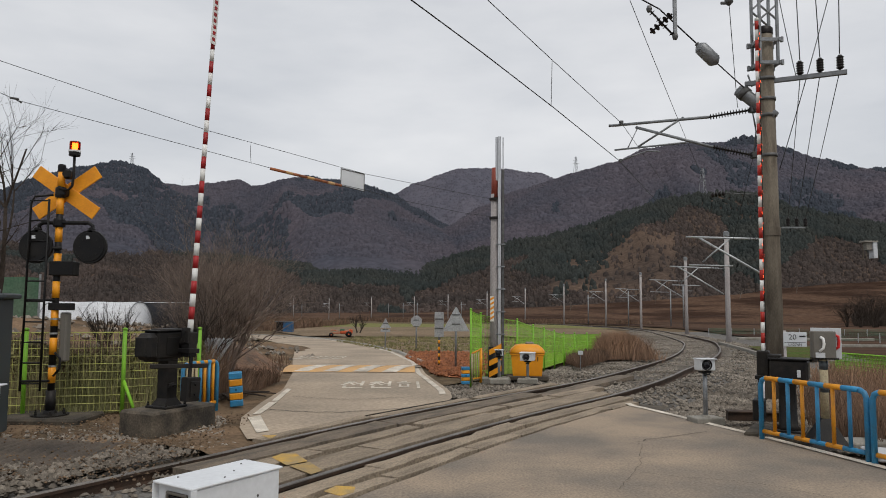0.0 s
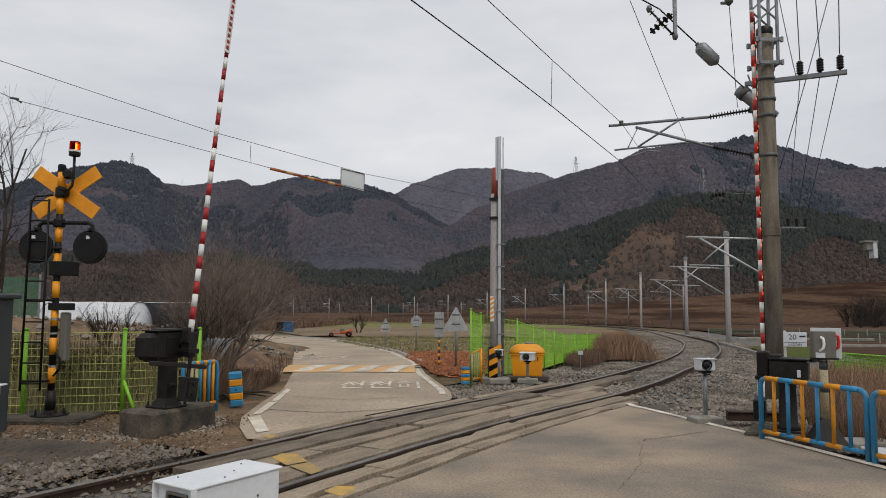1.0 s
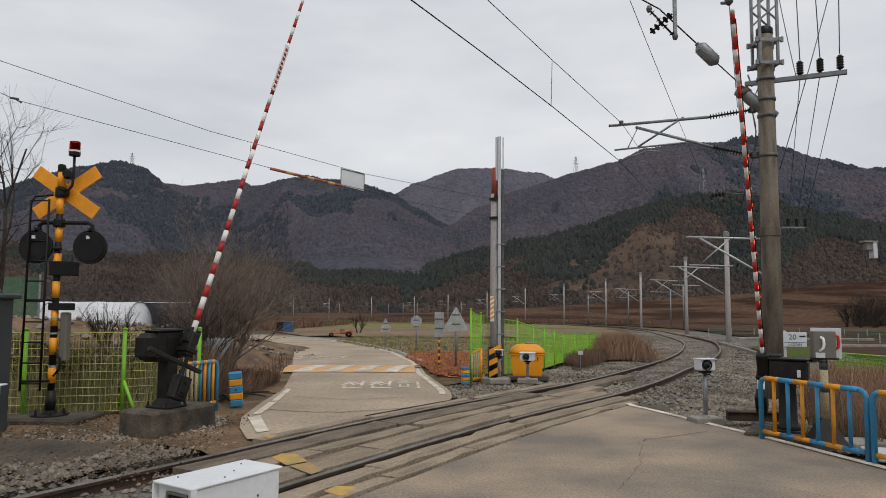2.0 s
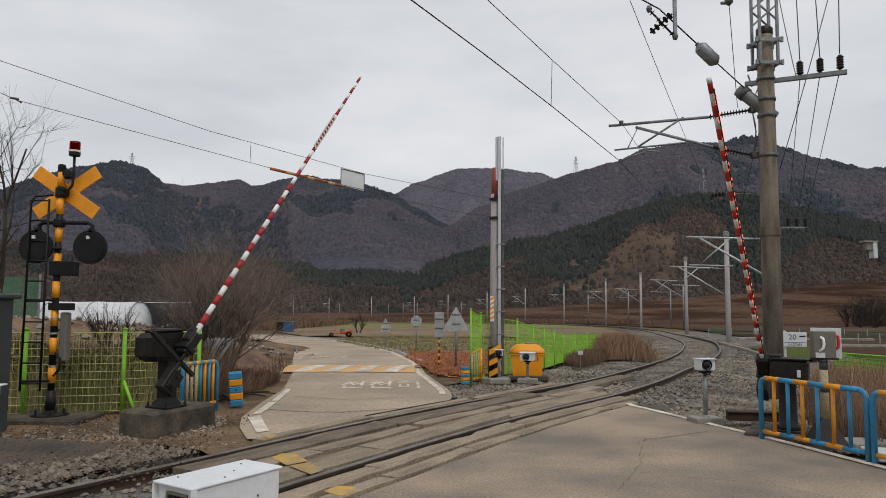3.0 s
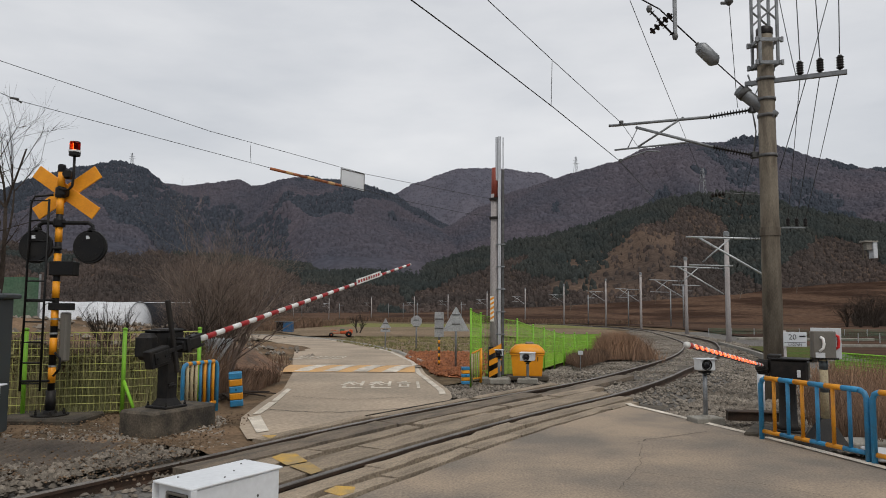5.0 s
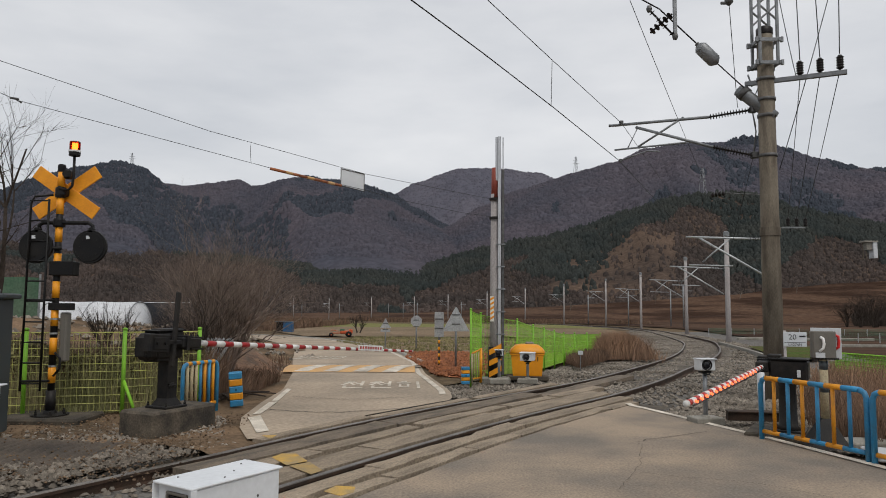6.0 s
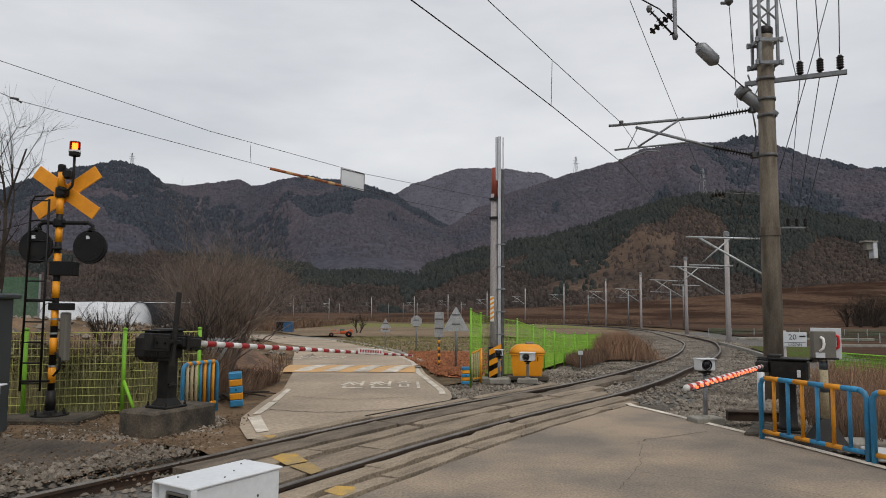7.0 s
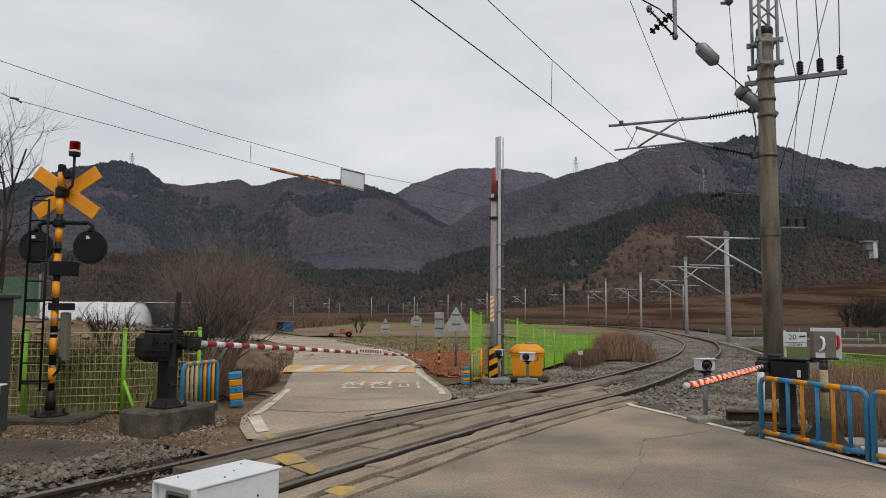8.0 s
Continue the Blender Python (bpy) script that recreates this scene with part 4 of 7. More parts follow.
def build_right_barrier():
    t = thing("level_crossing_barrier", pose(*RIGHT_AT, 0, 0, RIGHT_YAW), "black barrier machine whose red and white boom carries lit lamps", "barrier", "barriers at the crossing")
    part("foundation", Shape().box(0.0, 0.0, 0.0, 0.8, 0.9, 0.1, 0.02), "dark_concrete", t, "low stained concrete footing")
    part("base_plate", Shape().box(0, 0.02, 0.062, 0.42, 0.42, 0.025, 0.006), "dark_metal", t)
    part("pedestal", Shape().lathe([(0.17, 0.07), (0.11, 0.12), (0.1, 0.6), (0.14, 0.7)], 14, pose(0, 0.02, 0)), "dark_metal", t, "", True)
    housing = part("housing", Shape().box(0, 0.05, 0.81, 0.34, 0.44, 0.26, 0.025).box(0, -0.12, 0.97, 0.2, 0.16, 0.06, 0.012), "dark_metal", t)
    part("lid", Shape().box(0, 0.05, 0.95, 0.36, 0.46, 0.02, 0.006), "black", housing)
    part("latch", Shape().box(0.178, 0.17, 0.78, 0.02, 0.04, 0.09, 0.004), "sheet_white", housing, "pale latch plate")
    part("shaft", Shape().pipe([(0, -0.3, 0.844), (0, -0.1, 0.844)], 0.055, 14), "dark_metal", t, "", True)
    boom = part("boom", Shape().pipe([(0.05, 0, 0), (4.46, 0, 0)], 0.022, 12, 0.021), "white", t, "white boom with red bands", True)
    boom_parts(boom, 0.16, 4.48, 0.0235, 0.0225, 0.135, "orange_red", "white")
    part("boom_holder", Shape().box(0.02, 0, 0, 0.36, 0.15, 0.13, 0.014).box(-0.14, 0, 0, 0.05, 0.19, 0.17), "dark_metal", boom)
    part("weight_arm", Shape().box(-0.34, -0.06, 0, 0.46, 0.03, 0.05, 0.006), "dark_metal", boom)
    part("counterweight", Shape().box(-0.56, -0.06, 0, 0.26, 0.14, 0.2, 0.012), "dark_metal", boom, "black iron counterweight")
    lamp = Shape().box(0, 0, 0, 0.036, 0.013, 0.017, 0.003).mesh("lamp", "led")
    for k in range(17):
        x = 0.95 + 0.205 * k
        part("lamp_cluster", lamp, "", boom, "lit red lamp", m=pose(x, 0.028, -0.01))
        part("lamp_cluster", lamp, "", boom, "lit red lamp", m=pose(x + 0.065, 0.029, 0.004))
    part("lamp_cable", Shape().pipe([(0.2, 0.034, -0.022), (2.3, 0.032, -0.028), (4.4, 0.03, -0.022)], 0.006, 6), "black", boom)
    part("end_cap", Shape().pipe([(4.46, 0, 0), (4.5, 0, 0)], 0.0245, 14), "white", boom, "white end cap", True)
    return t, boom


# ---- the crossbuck signal ----
BUCK_AT = (-5.39, 9.86, 0)


def build_crossbuck():
    t = thing("crossing_signal", pose(BUCK_AT[0], BUCK_AT[1], -0.03), "black and yellow signal post with yellow crossbuck and orange beacon", "signal")
    part("footing", Shape().box(-0.02, 0.05, 0.0, 1.15, 0.8, 0.165, 0.03), "dark_concrete", t, "weathered concrete slab")
    part("flange", Shape().lathe([(0.24, 0.08), (0.24, 0.1), (0.09, 0.11), (0.075, 0.15)], 20), "dark_metal", t)
    for k in range(6):
        part("anchor_bolt", Shape().lathe([(0.02, 0.1), (0.02, 0.13), (0.012, 0.13), (0.012, 0.155)], 8, pose(0.2 * math.cos(k * 1.047), 0.2 * math.sin(k * 1.047), 0)), "dark_metal", t)
    part("post", Shape().pipe([(0, 0, 0.1), (0, 0, 3.5)], 0.047, 16), "black", t, "", True)
    part("sleeve", Shape().pipe([(0, 0, 0.12), (0, 0, 0.42)], 0.064, 16), "dark_metal", t, "", True)
    z = 0.52
    while z < 3.4:
        part("band", Shape().pipe([(0, 0, z), (0, 0, z + 0.23)], 0.049, 16), "yellow", t, "yellow band", True)
        z += 0.39
    part("cap", Shape().lathe([(0.054, 3.46), (0.054, 3.55), (0.04, 3.57)], 16), "black", t)
    for a, zc in ((34.5, 3.1), (-35.5, 3.1)):
        y = 0.06 if a > 0 else 0.085
        blade = Shape().box(0, 0, 0, 1.06, 0.022, 0.195, 0.004)
        part("cross_board", blade, "yellow", t, "plain yellow back of the board", m=pose(0.035, y + 0.02, zc + 0.085, 0, a, 0))
    part("board_clamp", Shape().box(0.02, 0.0, 3.17, 0.15, 0.14, 0.11, 0.02).lathe([(0.066, 3.1), (0.072, 3.12), (0.072, 3.22), (0.066, 3.24)], 12), "black", t)
    part("arm_clamp", Shape().lathe([(0.07, 2.68), (0.08, 2.7), (0.08, 2.78), (0.07, 2.8)], 16), "black", t)
    arm = part("lamp_arm", Shape().pipe([(-0.25, -0.02, 2.62), (-0.27, -0.02, 2.7), (-0.21, -0.02, 2.74), (0.42, -0.02, 2.74), (0.48, -0.02, 2.7), (0.48, -0.02, 2.6)], 0.028, 10), "black", t, "", True)
    for x in (-0.27, 0.485):
        head = part("signal_head", Shape().lathe([(0.02, 0.0), (0.2, 0.0), (0.205, 0.01), (0.23, 0.01), (0.235, 0.016), (0.235, 0.05), (0.12, 0.08), (0.12, 0.24), (0.1, 0.24)], 32, pose(x, -0.1, 2.4, -90)), "black", t, "black back of the round flashing lamp")
        part("maker_plate", Shape().box(x - 0.02, -0.106, 2.53, 0.05, 0.008, 0.045, 0.001), "sheet_white", head)
        for k in range(8):
            part("screw", Shape().lathe([(0.008, 0), (0.008, 0.01)], 6, pose(x + 0.14 * math.cos(k * 0.785), -0.1, 2.4 + 0.14 * math.sin(k * 0.785), 90)), "dark_metal", head)
        part("hanger", Shape().box(x, -0.05, 2.62, 0.07, 0.08, 0.1, 0.01), "black", head)
    part("cross_brace", Shape().pipe([(-0.2, -0.06, 2.38), (0.08, -0.06, 2.38)], 0.025, 10), "black", t, "", True)
    part("junction_box", Shape().box(0.1, 0.0, 2.1, 0.34, 0.18, 0.2, 0.012), "black", t, "black junction box")
    part("lower_bracket", Shape().box(0.08, 0.02, 1.57, 0.3, 0.16, 0.1, 0.008), "dark_metal", t)
    bell = part("equipment_cover", Shape().box(0.13, 0.05, 1.15, 0.1, 0.14, 0.68, 0.02), "grey_box", t, "weathered grey cable cover")
    for zc in (0.75, 1.2, 1.4):
        part("strap", Shape().lathe([(0.053, -0.012), (0.053, 0.012)], 18, pose(0, 0, zc)), "shiny_steel", t, "steel strap")
    part("cable_loop", Shape().pipe([(0.05, -0.06, 0.62), (0.14, -0.07, 0.72), (0.14, -0.07, 0.86), (0.06, -0.06, 0.94)], 0.016, 8), "black", t, "", True)
    # ladder
    for dx in (0, 1):
        rail = [(-0.36, -0.12, 0.42), (-0.34, -0.12, 3.0), (-0.3, -0.1, 3.1), (-0.08, -0.04, 3.13)] if dx == 0 else [(-0.1, -0.1, 0.42), (-0.1, -0.1, 3.06)]
        part("ladder_rail", Shape().pipe(rail, 0.016, 8), "black", t, "", True)
    for k in range(10):
        z = 0.52 + 0.28 * k
        part("rung", Shape().pipe([(-0.355, -0.12, z), (-0.1, -0.1, z)], 0.011, 8), "black", t, "", True)
    for z in (0.55, 1.66):
        part("ladder_stay", Shape().pipe([(-0.36, -0.12, z), (0.0, -0.04, z)], 0.017, 8), "black", t, "", True)
    # beacon on its bent stalk
    part("beacon_stalk", Shape().pipe([(0.0, -0.06, 3.24), (0.08, -0.08, 3.2), (0.15, -0.08, 3.2), (0.19, -0.07, 3.26), (0.2, -0.06, 3.4), (0.2, -0.06, 3.7)], 0.018, 10), "black", t, "", True)
    part("siren", Shape().box(0.12, -0.05, 3.42, 0.1, 0.1, 0.13, 0.02).lathe([(0.05, 0), (0.02, 0.03), (0.02, 0.08)], 14, pose(0.12, -0.12, 3.42, -90)), "black", t)
    base = part("beacon_base", Shape().lathe([(0.07, 3.74), (0.075, 3.75), (0.075, 3.79), (0.08, 3.795)], 24, pose(0.2, -0.06, -0.06)), "black", t, "black base with a white ring")
    part("beacon_ring", Shape().lathe([(0.079, 3.795), (0.079, 3.82)], 24, pose(0.2, -0.06, -0.06)), "white", base)
    dome = part("beacon_dome", Shape().lathe([(0.07, 3.82), (0.071, 3.93), (0.066, 3.945), (0.0605, 3.945), (0.065, 3.925), (0.064, 3.825)], 32, pose(0.2, -0.06, -0.06)), "beacon_dome", t, "translucent red beacon dome", True)
    dome.visible_shadow = False
    core = part("beacon_shield", Shape().box(-0.012, 0, 0, 0.02, 0.084, 0.1, 0.003).box(0.022, 0.041, 0, 0.048, 0.004, 0.1, 0.001).box(0.022, -0.041, 0, 0.048, 0.004, 0.1, 0.001)
                .box(0.02, 0, 0.05, 0.045, 0.08, 0.004, 0.001), "beacon_red", t, "turning dark red shield")
    part("beacon_lamp", Shape().box(0.003, 0, 0, 0.006, 0.075, 0.09, 0.002), "beacon_glow", core, "glowing orange lamp")
    return core


# ---- masts, poles and wires ----
def insulator_pin(s, m, h=0.24, r=0.07):
    prof = [(0.03, 0)]
    for k in range(5):
        z = 0.02 + k * h / 5
        prof += [(r * 0.72, z), (r, z + h / 18), (r * 0.72, z + h / 8)]
    prof += [(0.035, h), (0.035, h * 1.12)]
    return s.lathe(prof, 14, m)


def rod_insulator(s, a, b, r=0.045, n=14):
    a, b = Vector(a), Vector(b)
    s.pipe([a, b], 0.02, 8)
    q = (b - a).to_track_quat("Z", "Y").to_matrix().to_4x4()
    for k in range(n):
        p = a.lerp(b, (k + 0.5) / n)
        s.lathe([(0.02, -0.012), (r, -0.004), (r, 0.004), (0.02, 0.012)], 12, Matrix.Translation(p) @ q)
    return s


MAST_AT = (6.24, 13.4)


def build_big_mast():
    x, y = MAST_AT
    t = thing("catenary_mast", pose(x, y, terr(y)), "tall weathered concrete catenary mast with steel brackets and insulators", "mast", "masts along the track")
    z0 = terr(y)
    d = Vector((-0.86, 0.5, 0))   # towards the track
    at = lambda k, z: Vector((d.x * k, d.y * k, z - z0))
    part("pole", Shape().pipe([(0, 0, -0.2), (0, 0, 3.4), (0, 0, 6.95)], 0.185, 24, 0.145), "mast_concrete", t, "grey-brown concrete pole", True)
    for z in (1.95, 4.52, 5.3, 5.62, 6.02):
        part("band_clamp", Shape().lathe([(0.166, z - 0.03), (0.172, z - 0.03), (0.172, z + 0.03), (0.166, z + 0.03)], 24), "dark_galv", t, "", True)
    part("notch_band", Shape().lathe([(0.183, 3.05 - 0.08), (0.186, 3.05 - 0.08), (0.186, 3.05 + 0.08), (0.183, 3.05 + 0.08)], 24), "mast_concrete", t)
    part("pole_cap", Shape().lathe([(0.15, 6.9), (0.155, 6.92), (0.155, 7.02), (0.12, 7.06)], 24), "insulator", t, "dark cap on the pole", True)
    # lattice head
    s = Shape()
    for i in (-1, 1):
        for j in (-1, 1):
            s.box(i * 0.17, j * 0.17, 7.2, 0.05, 0.05, 1.9, 0.004)
    for z in (6.3, 6.75):
        for j in (-1, 1):
            s.box(0, j * 0.19, z, 0.46, 0.03, 0.07, 0.004).box(j * 0.19, 0, z, 0.03, 0.46, 0.07, 0.004)
            for i in (-1, 1):
                s.box(i * 0.24, j * 0.19, z, 0.05, 0.06, 0.1, 0.004)
    for k in range(3):
        for j in (-1, 1):
            z = 7.15 + 0.33 * k
            s.pipe([(-0.17, j * 0.17, z), (0.17, j * 0.17, z + 0.3)], 0.02, 6)
            s.pipe([(0.17, j * 0.17, z), (-0.17, j * 0.17, z + 0.3)], 0.02, 6) if k == 0 else None
    part("lattice_head", s, "galv", t, "galvanised steel lattice extension")
    # cantilever over the track
    cant_arm = part("cantilever", Shape().pipe([at(1.06, 5.4), at(3.12, 5.47)], 0.03, 10).pipe([at(1.0, 4.78), at(2.54, 5.37)], 0.03, 10).pipe([at(1.56, 5.46), at(2.49, 4.95)], 0.022, 8)
                    .pipe([at(1.51, 4.93), at(3.0, 4.93)], 0.02, 8).pipe([at(2.05, 4.8), at(2.3, 4.84), at(2.88, 4.69)], 0.016, 8).pipe([at(2.5, 5.35), at(2.72, 4.94)], 0.01, 6), "galv", t, "steel tube cantilever", True)
    part("top_insulator", rod_insulator(Shape(), at(0.3, 5.44), at(1.06, 5.4), 0.06), "insulator", cant_arm, "dark ribbed insulator")
    part("bottom_insulator", rod_insulator(Shape(), at(0.26, 4.54), at(1.0, 4.78), 0.06), "insulator", cant_arm, "dark ribbed insulator")
    part("wire_clamp", Shape().box(*at(2.85, 5.5), 0.08, 0.08, 0.1, 0.01).box(*at(2.88, 4.69), 0.05, 0.05, 0.07, 0.008), "dark_galv", cant_arm)
    s = Shape()
    for z in (5.44, 4.54):
        s.box(*at(0.24, z), 0.12, 0.12, 0.12, 0.01)
    s.pipe([at(0.26, 5.44), at(0.2, 5.0), at(0.26, 4.56)], 0.012, 6)
    part("hinge_bracket", s, "dark_galv", t)
    # feeder arm on the other side
    arm = part("feeder_arm", Shape().box(0, 0, 0, 1.75, 0.07, 0.09, 0.008, Matrix.Translation(at(-0.5, 5.95)) @ pose(0, 0, 0, 0, 1.2, -30.2)).pipe([at(0.25, 5.9), at(0.32, 6.15)], 0.015, 6), "galv", t, "steel cross-arm")
    for k in (-0.6, -0.94, -1.27):
        part("pin_insulator", insulator_pin(Shape(), Matrix.Translation(at(k, 6.0))), "insulator", arm, "dark pin insulator", True)
    # tension weights hung on the line wire
    s = Shape().pipe([at(0.5, 5.87), at(0.4, 5.78), at(-0.13, 5.24)], 0.12, 16)
    part("tension_spring", s, "galv", t, "grey spring drum on the pole", True)
    part("spring_collar", Shape().pipe([at(0.44, 5.83), at(0.36, 5.74)], 0.14, 16), "dark_galv", t, "", True)
    part("stay_cable", Shape().pipe([at(0.1, 5.95), at(0.2, 5.72), at(0.28, 5.55), at(0.2, 5.1)], 0.01, 6), "galv", t, "", True)


def rope(name, pts, r, label, category="wire", group="overhead wires", sag=0.0):
    pts = [Vector(p) for p in pts]
    if len(pts) == 2 and sag:
        a, b = pts
        pts = [a.lerp(b, k / 12) - Vector((0, 0, sag * 4 * (k / 12) * (1 - k / 12))) for k in range(13)]
    return single(name, Shape().pipe(pts, r, 6), "wire", label, category, group, "", True)


MASTS = [(12.56, 26.6), (16.65, 41.33), (21.9, 63.65), (25.2, 90), (27.2, 118.0), (24.4, 142.4), (18.7, 160.2), (11.7, 186.4), (1.6, 209.2), (-9.3, 233.0), (-24.5, 244.0), (-42.1, 262.8), (-56.7, 269.7)]


def build_far_masts():
    SUNK = (1.45, 1.55, 1.15, 0.9, 0.2)
    t = thing("catenary_mast", pose(*MASTS[0], terr(26.6)), "slender pale concrete catenary mast with a steel cantilever", "mast", "masts along the track")
    part("pole", Shape().pipe([(0, 0, -0.6), (0, 0, 7.9)], 0.165, 14, 0.125), "pale_concrete", t, "", True)
    part("pole_cap", Shape().lathe([(0.17, 7.7), (0.17, 7.95), (0.1, 8.0)], 12), "galv", t)
    part("cantilever", Shape().pipe([(0.2, 0, 5.8), (3.2, 0, 5.95)], 0.042, 8).pipe([(0.2, 0, 4.3), (2.7, 0, 5.9)], 0.042, 8).pipe([(1.6, 0, 5.85), (2.6, 0, 4.95)], 0.034, 6)
         .pipe([(1.5, 0, 4.8), (3.1, 0, 4.85)], 0.03, 6), "sign_back", t, "", True)
    part("insulator_rod", rod_insulator(Shape(), (0.2, 0, 5.8), (0.9, 0, 5.835), 0.08, 8), "insulator", t)
    for i, (x, y) in enumerate(MASTS):
        a = Vector(MASTS[max(0, i - 1)])
        b = Vector(MASTS[min(len(MASTS) - 1, i + 1)])
        dd = (b - a).normalized()
        yaw = math.degrees(math.atan2(dd.x, -dd.y))
        m = pose(x, y, terr(y) - (SUNK[i] if i < 5 else 0.0), 0, 0, yaw)
        if i == 0:
            t.matrix_basis = m
        else:
            copy_thing(t, m)
    f = thing("feeder_bracket", pose(12.72, 26.5, 4.6), "small steel bracket with three dark insulators on a mast", "bracket")
    part("bar", Shape().box(0.5, 0, 0, 0.9, 0.05, 0.06, 0.01), "galv", f)
    for k in range(3):
        part("pin_insulator", insulator_pin(Shape(), pose(0.3 + 0.33 * k, 0, 0.05), 0.3, 0.08), "insulator", f, "", True)
    g = thing("strain_insulator", pose(10.0, 26.0, 5.74), "string of dark glass insulators at the mast", "insulator")
    for k in range(4):
        part("disc", Shape().lathe([(0.03, -0.05), (0.1, -0.02), (0.1, 0.02), (0.03, 0.05)], 12, pose(0.13 * k, 0, 0.02 * k, 0, 82)), "insulator", g, "", True)
    part("link", Shape().pipe([(-0.1, 0, -0.02), (0.55, 0, 0.08), (1.9, 0, 0.02)], 0.02, 6), "dark_galv", g, "", True)
    p = thing("line_post", pose(0, 0, 0), "thin grey steel post far along the line", "post", "far steel posts")
    part("post", Shape().pipe([(0, 0, -0.5), (0, 0, 6.0)], 0.1, 8), "galv", p, "", True)
    part("arm", Shape().box(0.5, 0, 5.2, 1.8, 0.07, 0.07, 0.01), "galv", p)
    spots = [(-52, 262, 20), (-39, 268, 0), (-20, 262, 15), (-14, 252, 0), (6, 226, 5), (16, 196, 8), (30, 146, 10), (32, 122, 0), (34, 100, 10), (38, 118, 0), (-8.5, 238, 0)]
    for i, (x, y, r) in enumerate(spots):
        m = pose(x, y, terr(y), 0, 0, r)
        if i == 0:
            p.matrix_basis = m
        else:
            copy_thing(p, m)


def build_wires():
    contact = [(-3.2, 2.0, 4.75), (-0.35, 7.09, 4.75), (0.49, 8.64, 4.75), (1.75, 11.03, 4.74), (3.75, 14.84, 4.68), (9.4, 27.5, 4.6), (14.2, 41.8, 3.6)]
    rope("contact_wire", contact, 0.0075, "thin dark contact wire over the track")
    messenger = [(-2.4, 3.0, 5.5), (0.54, 8.65, 5.45), (1.7, 10.84, 5.45), (3.79, 14.82, 5.5), (9.3, 27.5, 5.5), (14.0, 41.8, 4.8)]
    rope("messenger_wire", messenger, 0.006, "dark messenger wire above the contact wire")
    rope("dropper", [(1.7, 10.87, 5.45), (1.68, 10.86, 4.74)], 0.005, "thin dropper between the two wires")
    for (xa, ya), (xb, yb) in zip(MASTS[1:], MASTS[2:]):
        rope("contact_wire", [(xa * 0.9, ya * 0.995, terr(ya) + 5.7), (xb * 0.9, yb * 0.995, terr(yb) + 5.7)], 0.014, "thin dark contact wire over the track")
    # span wires between the roadside pole and the left
    rope("span_wire", [(1.1, 15.76, 3.98), (-1.55, 13.73, 4.16), (-4.0, 11.85, 4.53), (-6.43, 9.98, 5.08), (-12, 5.7, 6.6)], 0.0045, "thin steel span wire over the road")
    rope("span_wire", [(1.06, 15.74, 3.58), (0.4, 15.2, 3.6), (-0.75, 14.35, 3.71), (-1.56, 13.72, 3.84), (-3.11, 12.53, 4.03), (-6.24, 10.12, 4.54), (-6.41, 9.99, 4.61), (-12, 5.7, 5.6)], 0.0045, "thin steel span wire over the road")
    rope("span_dropper", [(-3.42, 12.3, 4.4), (-3.4, 12.3, 4.1)], 0.004, "thin short hanger wire between the span wires")
    single("wire_clip", Shape().box(0, 0, 0, 0.12, 0.03, 0.03, 0.008).pipe([(0.0, 0, 0), (0.1, 0, -0.05)], 0.01, 6), "dark_galv", "small dark turnbuckle on the span wire", "clip", m=pose(-6.27, 10.1, 4.56, 0, 0, 37))
    # wires on the big mast
    for a, b, r in (((3.57, 13.2, 7.49), (10.0, 26.6, 6.17), 0.007), ((5.48, 13.2, 7.51), (6.78, 16.0, 6.2), 0.007), ((6.44, 13.2, 7.6), (6.74, 13.2, 5.95), 0.007),
                    ((6.73, 13.1, 7.7), (6.76, 13.1, 6.29), 0.009), ((7.0, 12.93, 7.7), (7.05, 12.93, 6.29), 0.009), ((7.36, 12.77, 7.7), (7.33, 12.77, 6.29), 0.009),
                    ((7.39, 13.2, 7.52), (6.36, 13.2, 4.2), 0.008), ((6.76, 13.1, 6.0), (13.02, 26.5, 4.95), 0.008), ((7.05, 12.93, 6.0), (13.35, 26.5, 4.95), 0.008),
                    ((7.33, 12.77, 6.0), (13.68, 26.5, 4.95), 0.008), ((6.35, 13.5, 5.9), (7.2, 17.5, 3.2), 0.006)):
        rope("line_wire", [a, b], r, "dark line wire at the mast", sag=0.05)
    rope("line_wire", [(2.4, 13.4, 8.4), (4.2, 13.4, 7.4), (5.03, 13.4, 6.6)], 0.014, "stay wire with tension insulators")
    rope("line_wire", [(5.22, 13.4, 6.4), (5.88, 13.5, 5.85)], 0.012, "stay wire with tension insulators")
    t = thing("stay_insulator", pose(5.12, 13.4, 6.5, 0, 45, 0), "grey cylindrical stay insulator in the line wire", "insulator")
    part("drum", Shape().lathe([(0.04, -0.27), (0.1, -0.22), (0.13, -0.18), (0.13, 0.18), (0.1, 0.22), (0.03, 0.27)], 18, pose(0, 0, 0, 0, 90, 0)), "galv", t, "", True)
    part("eye", Shape().pipe([(-0.3, 0, 0), (-0.16, 0, 0)], 0.045, 10), "dark_galv", t)
    # bracket and strain insulators hung above
    t = thing("strain_bracket", pose(4.5, 13.4, 7.3), "grey steel bracket with dark strain insulators", "bracket")
    part("hanger", Shape().box(0.0, 0, 0.0, 0.07, 0.06, 0.8, 0.008).box(0.32, 0, 0.34, 0.75, 0.05, 0.06, 0.008), "galv", t)
    part("strain_insulator", rod_insulator(Shape(), (-0.48, 0, -0.38), (-0.06, 0, 0.0), 0.075, 5), "insulator", t)
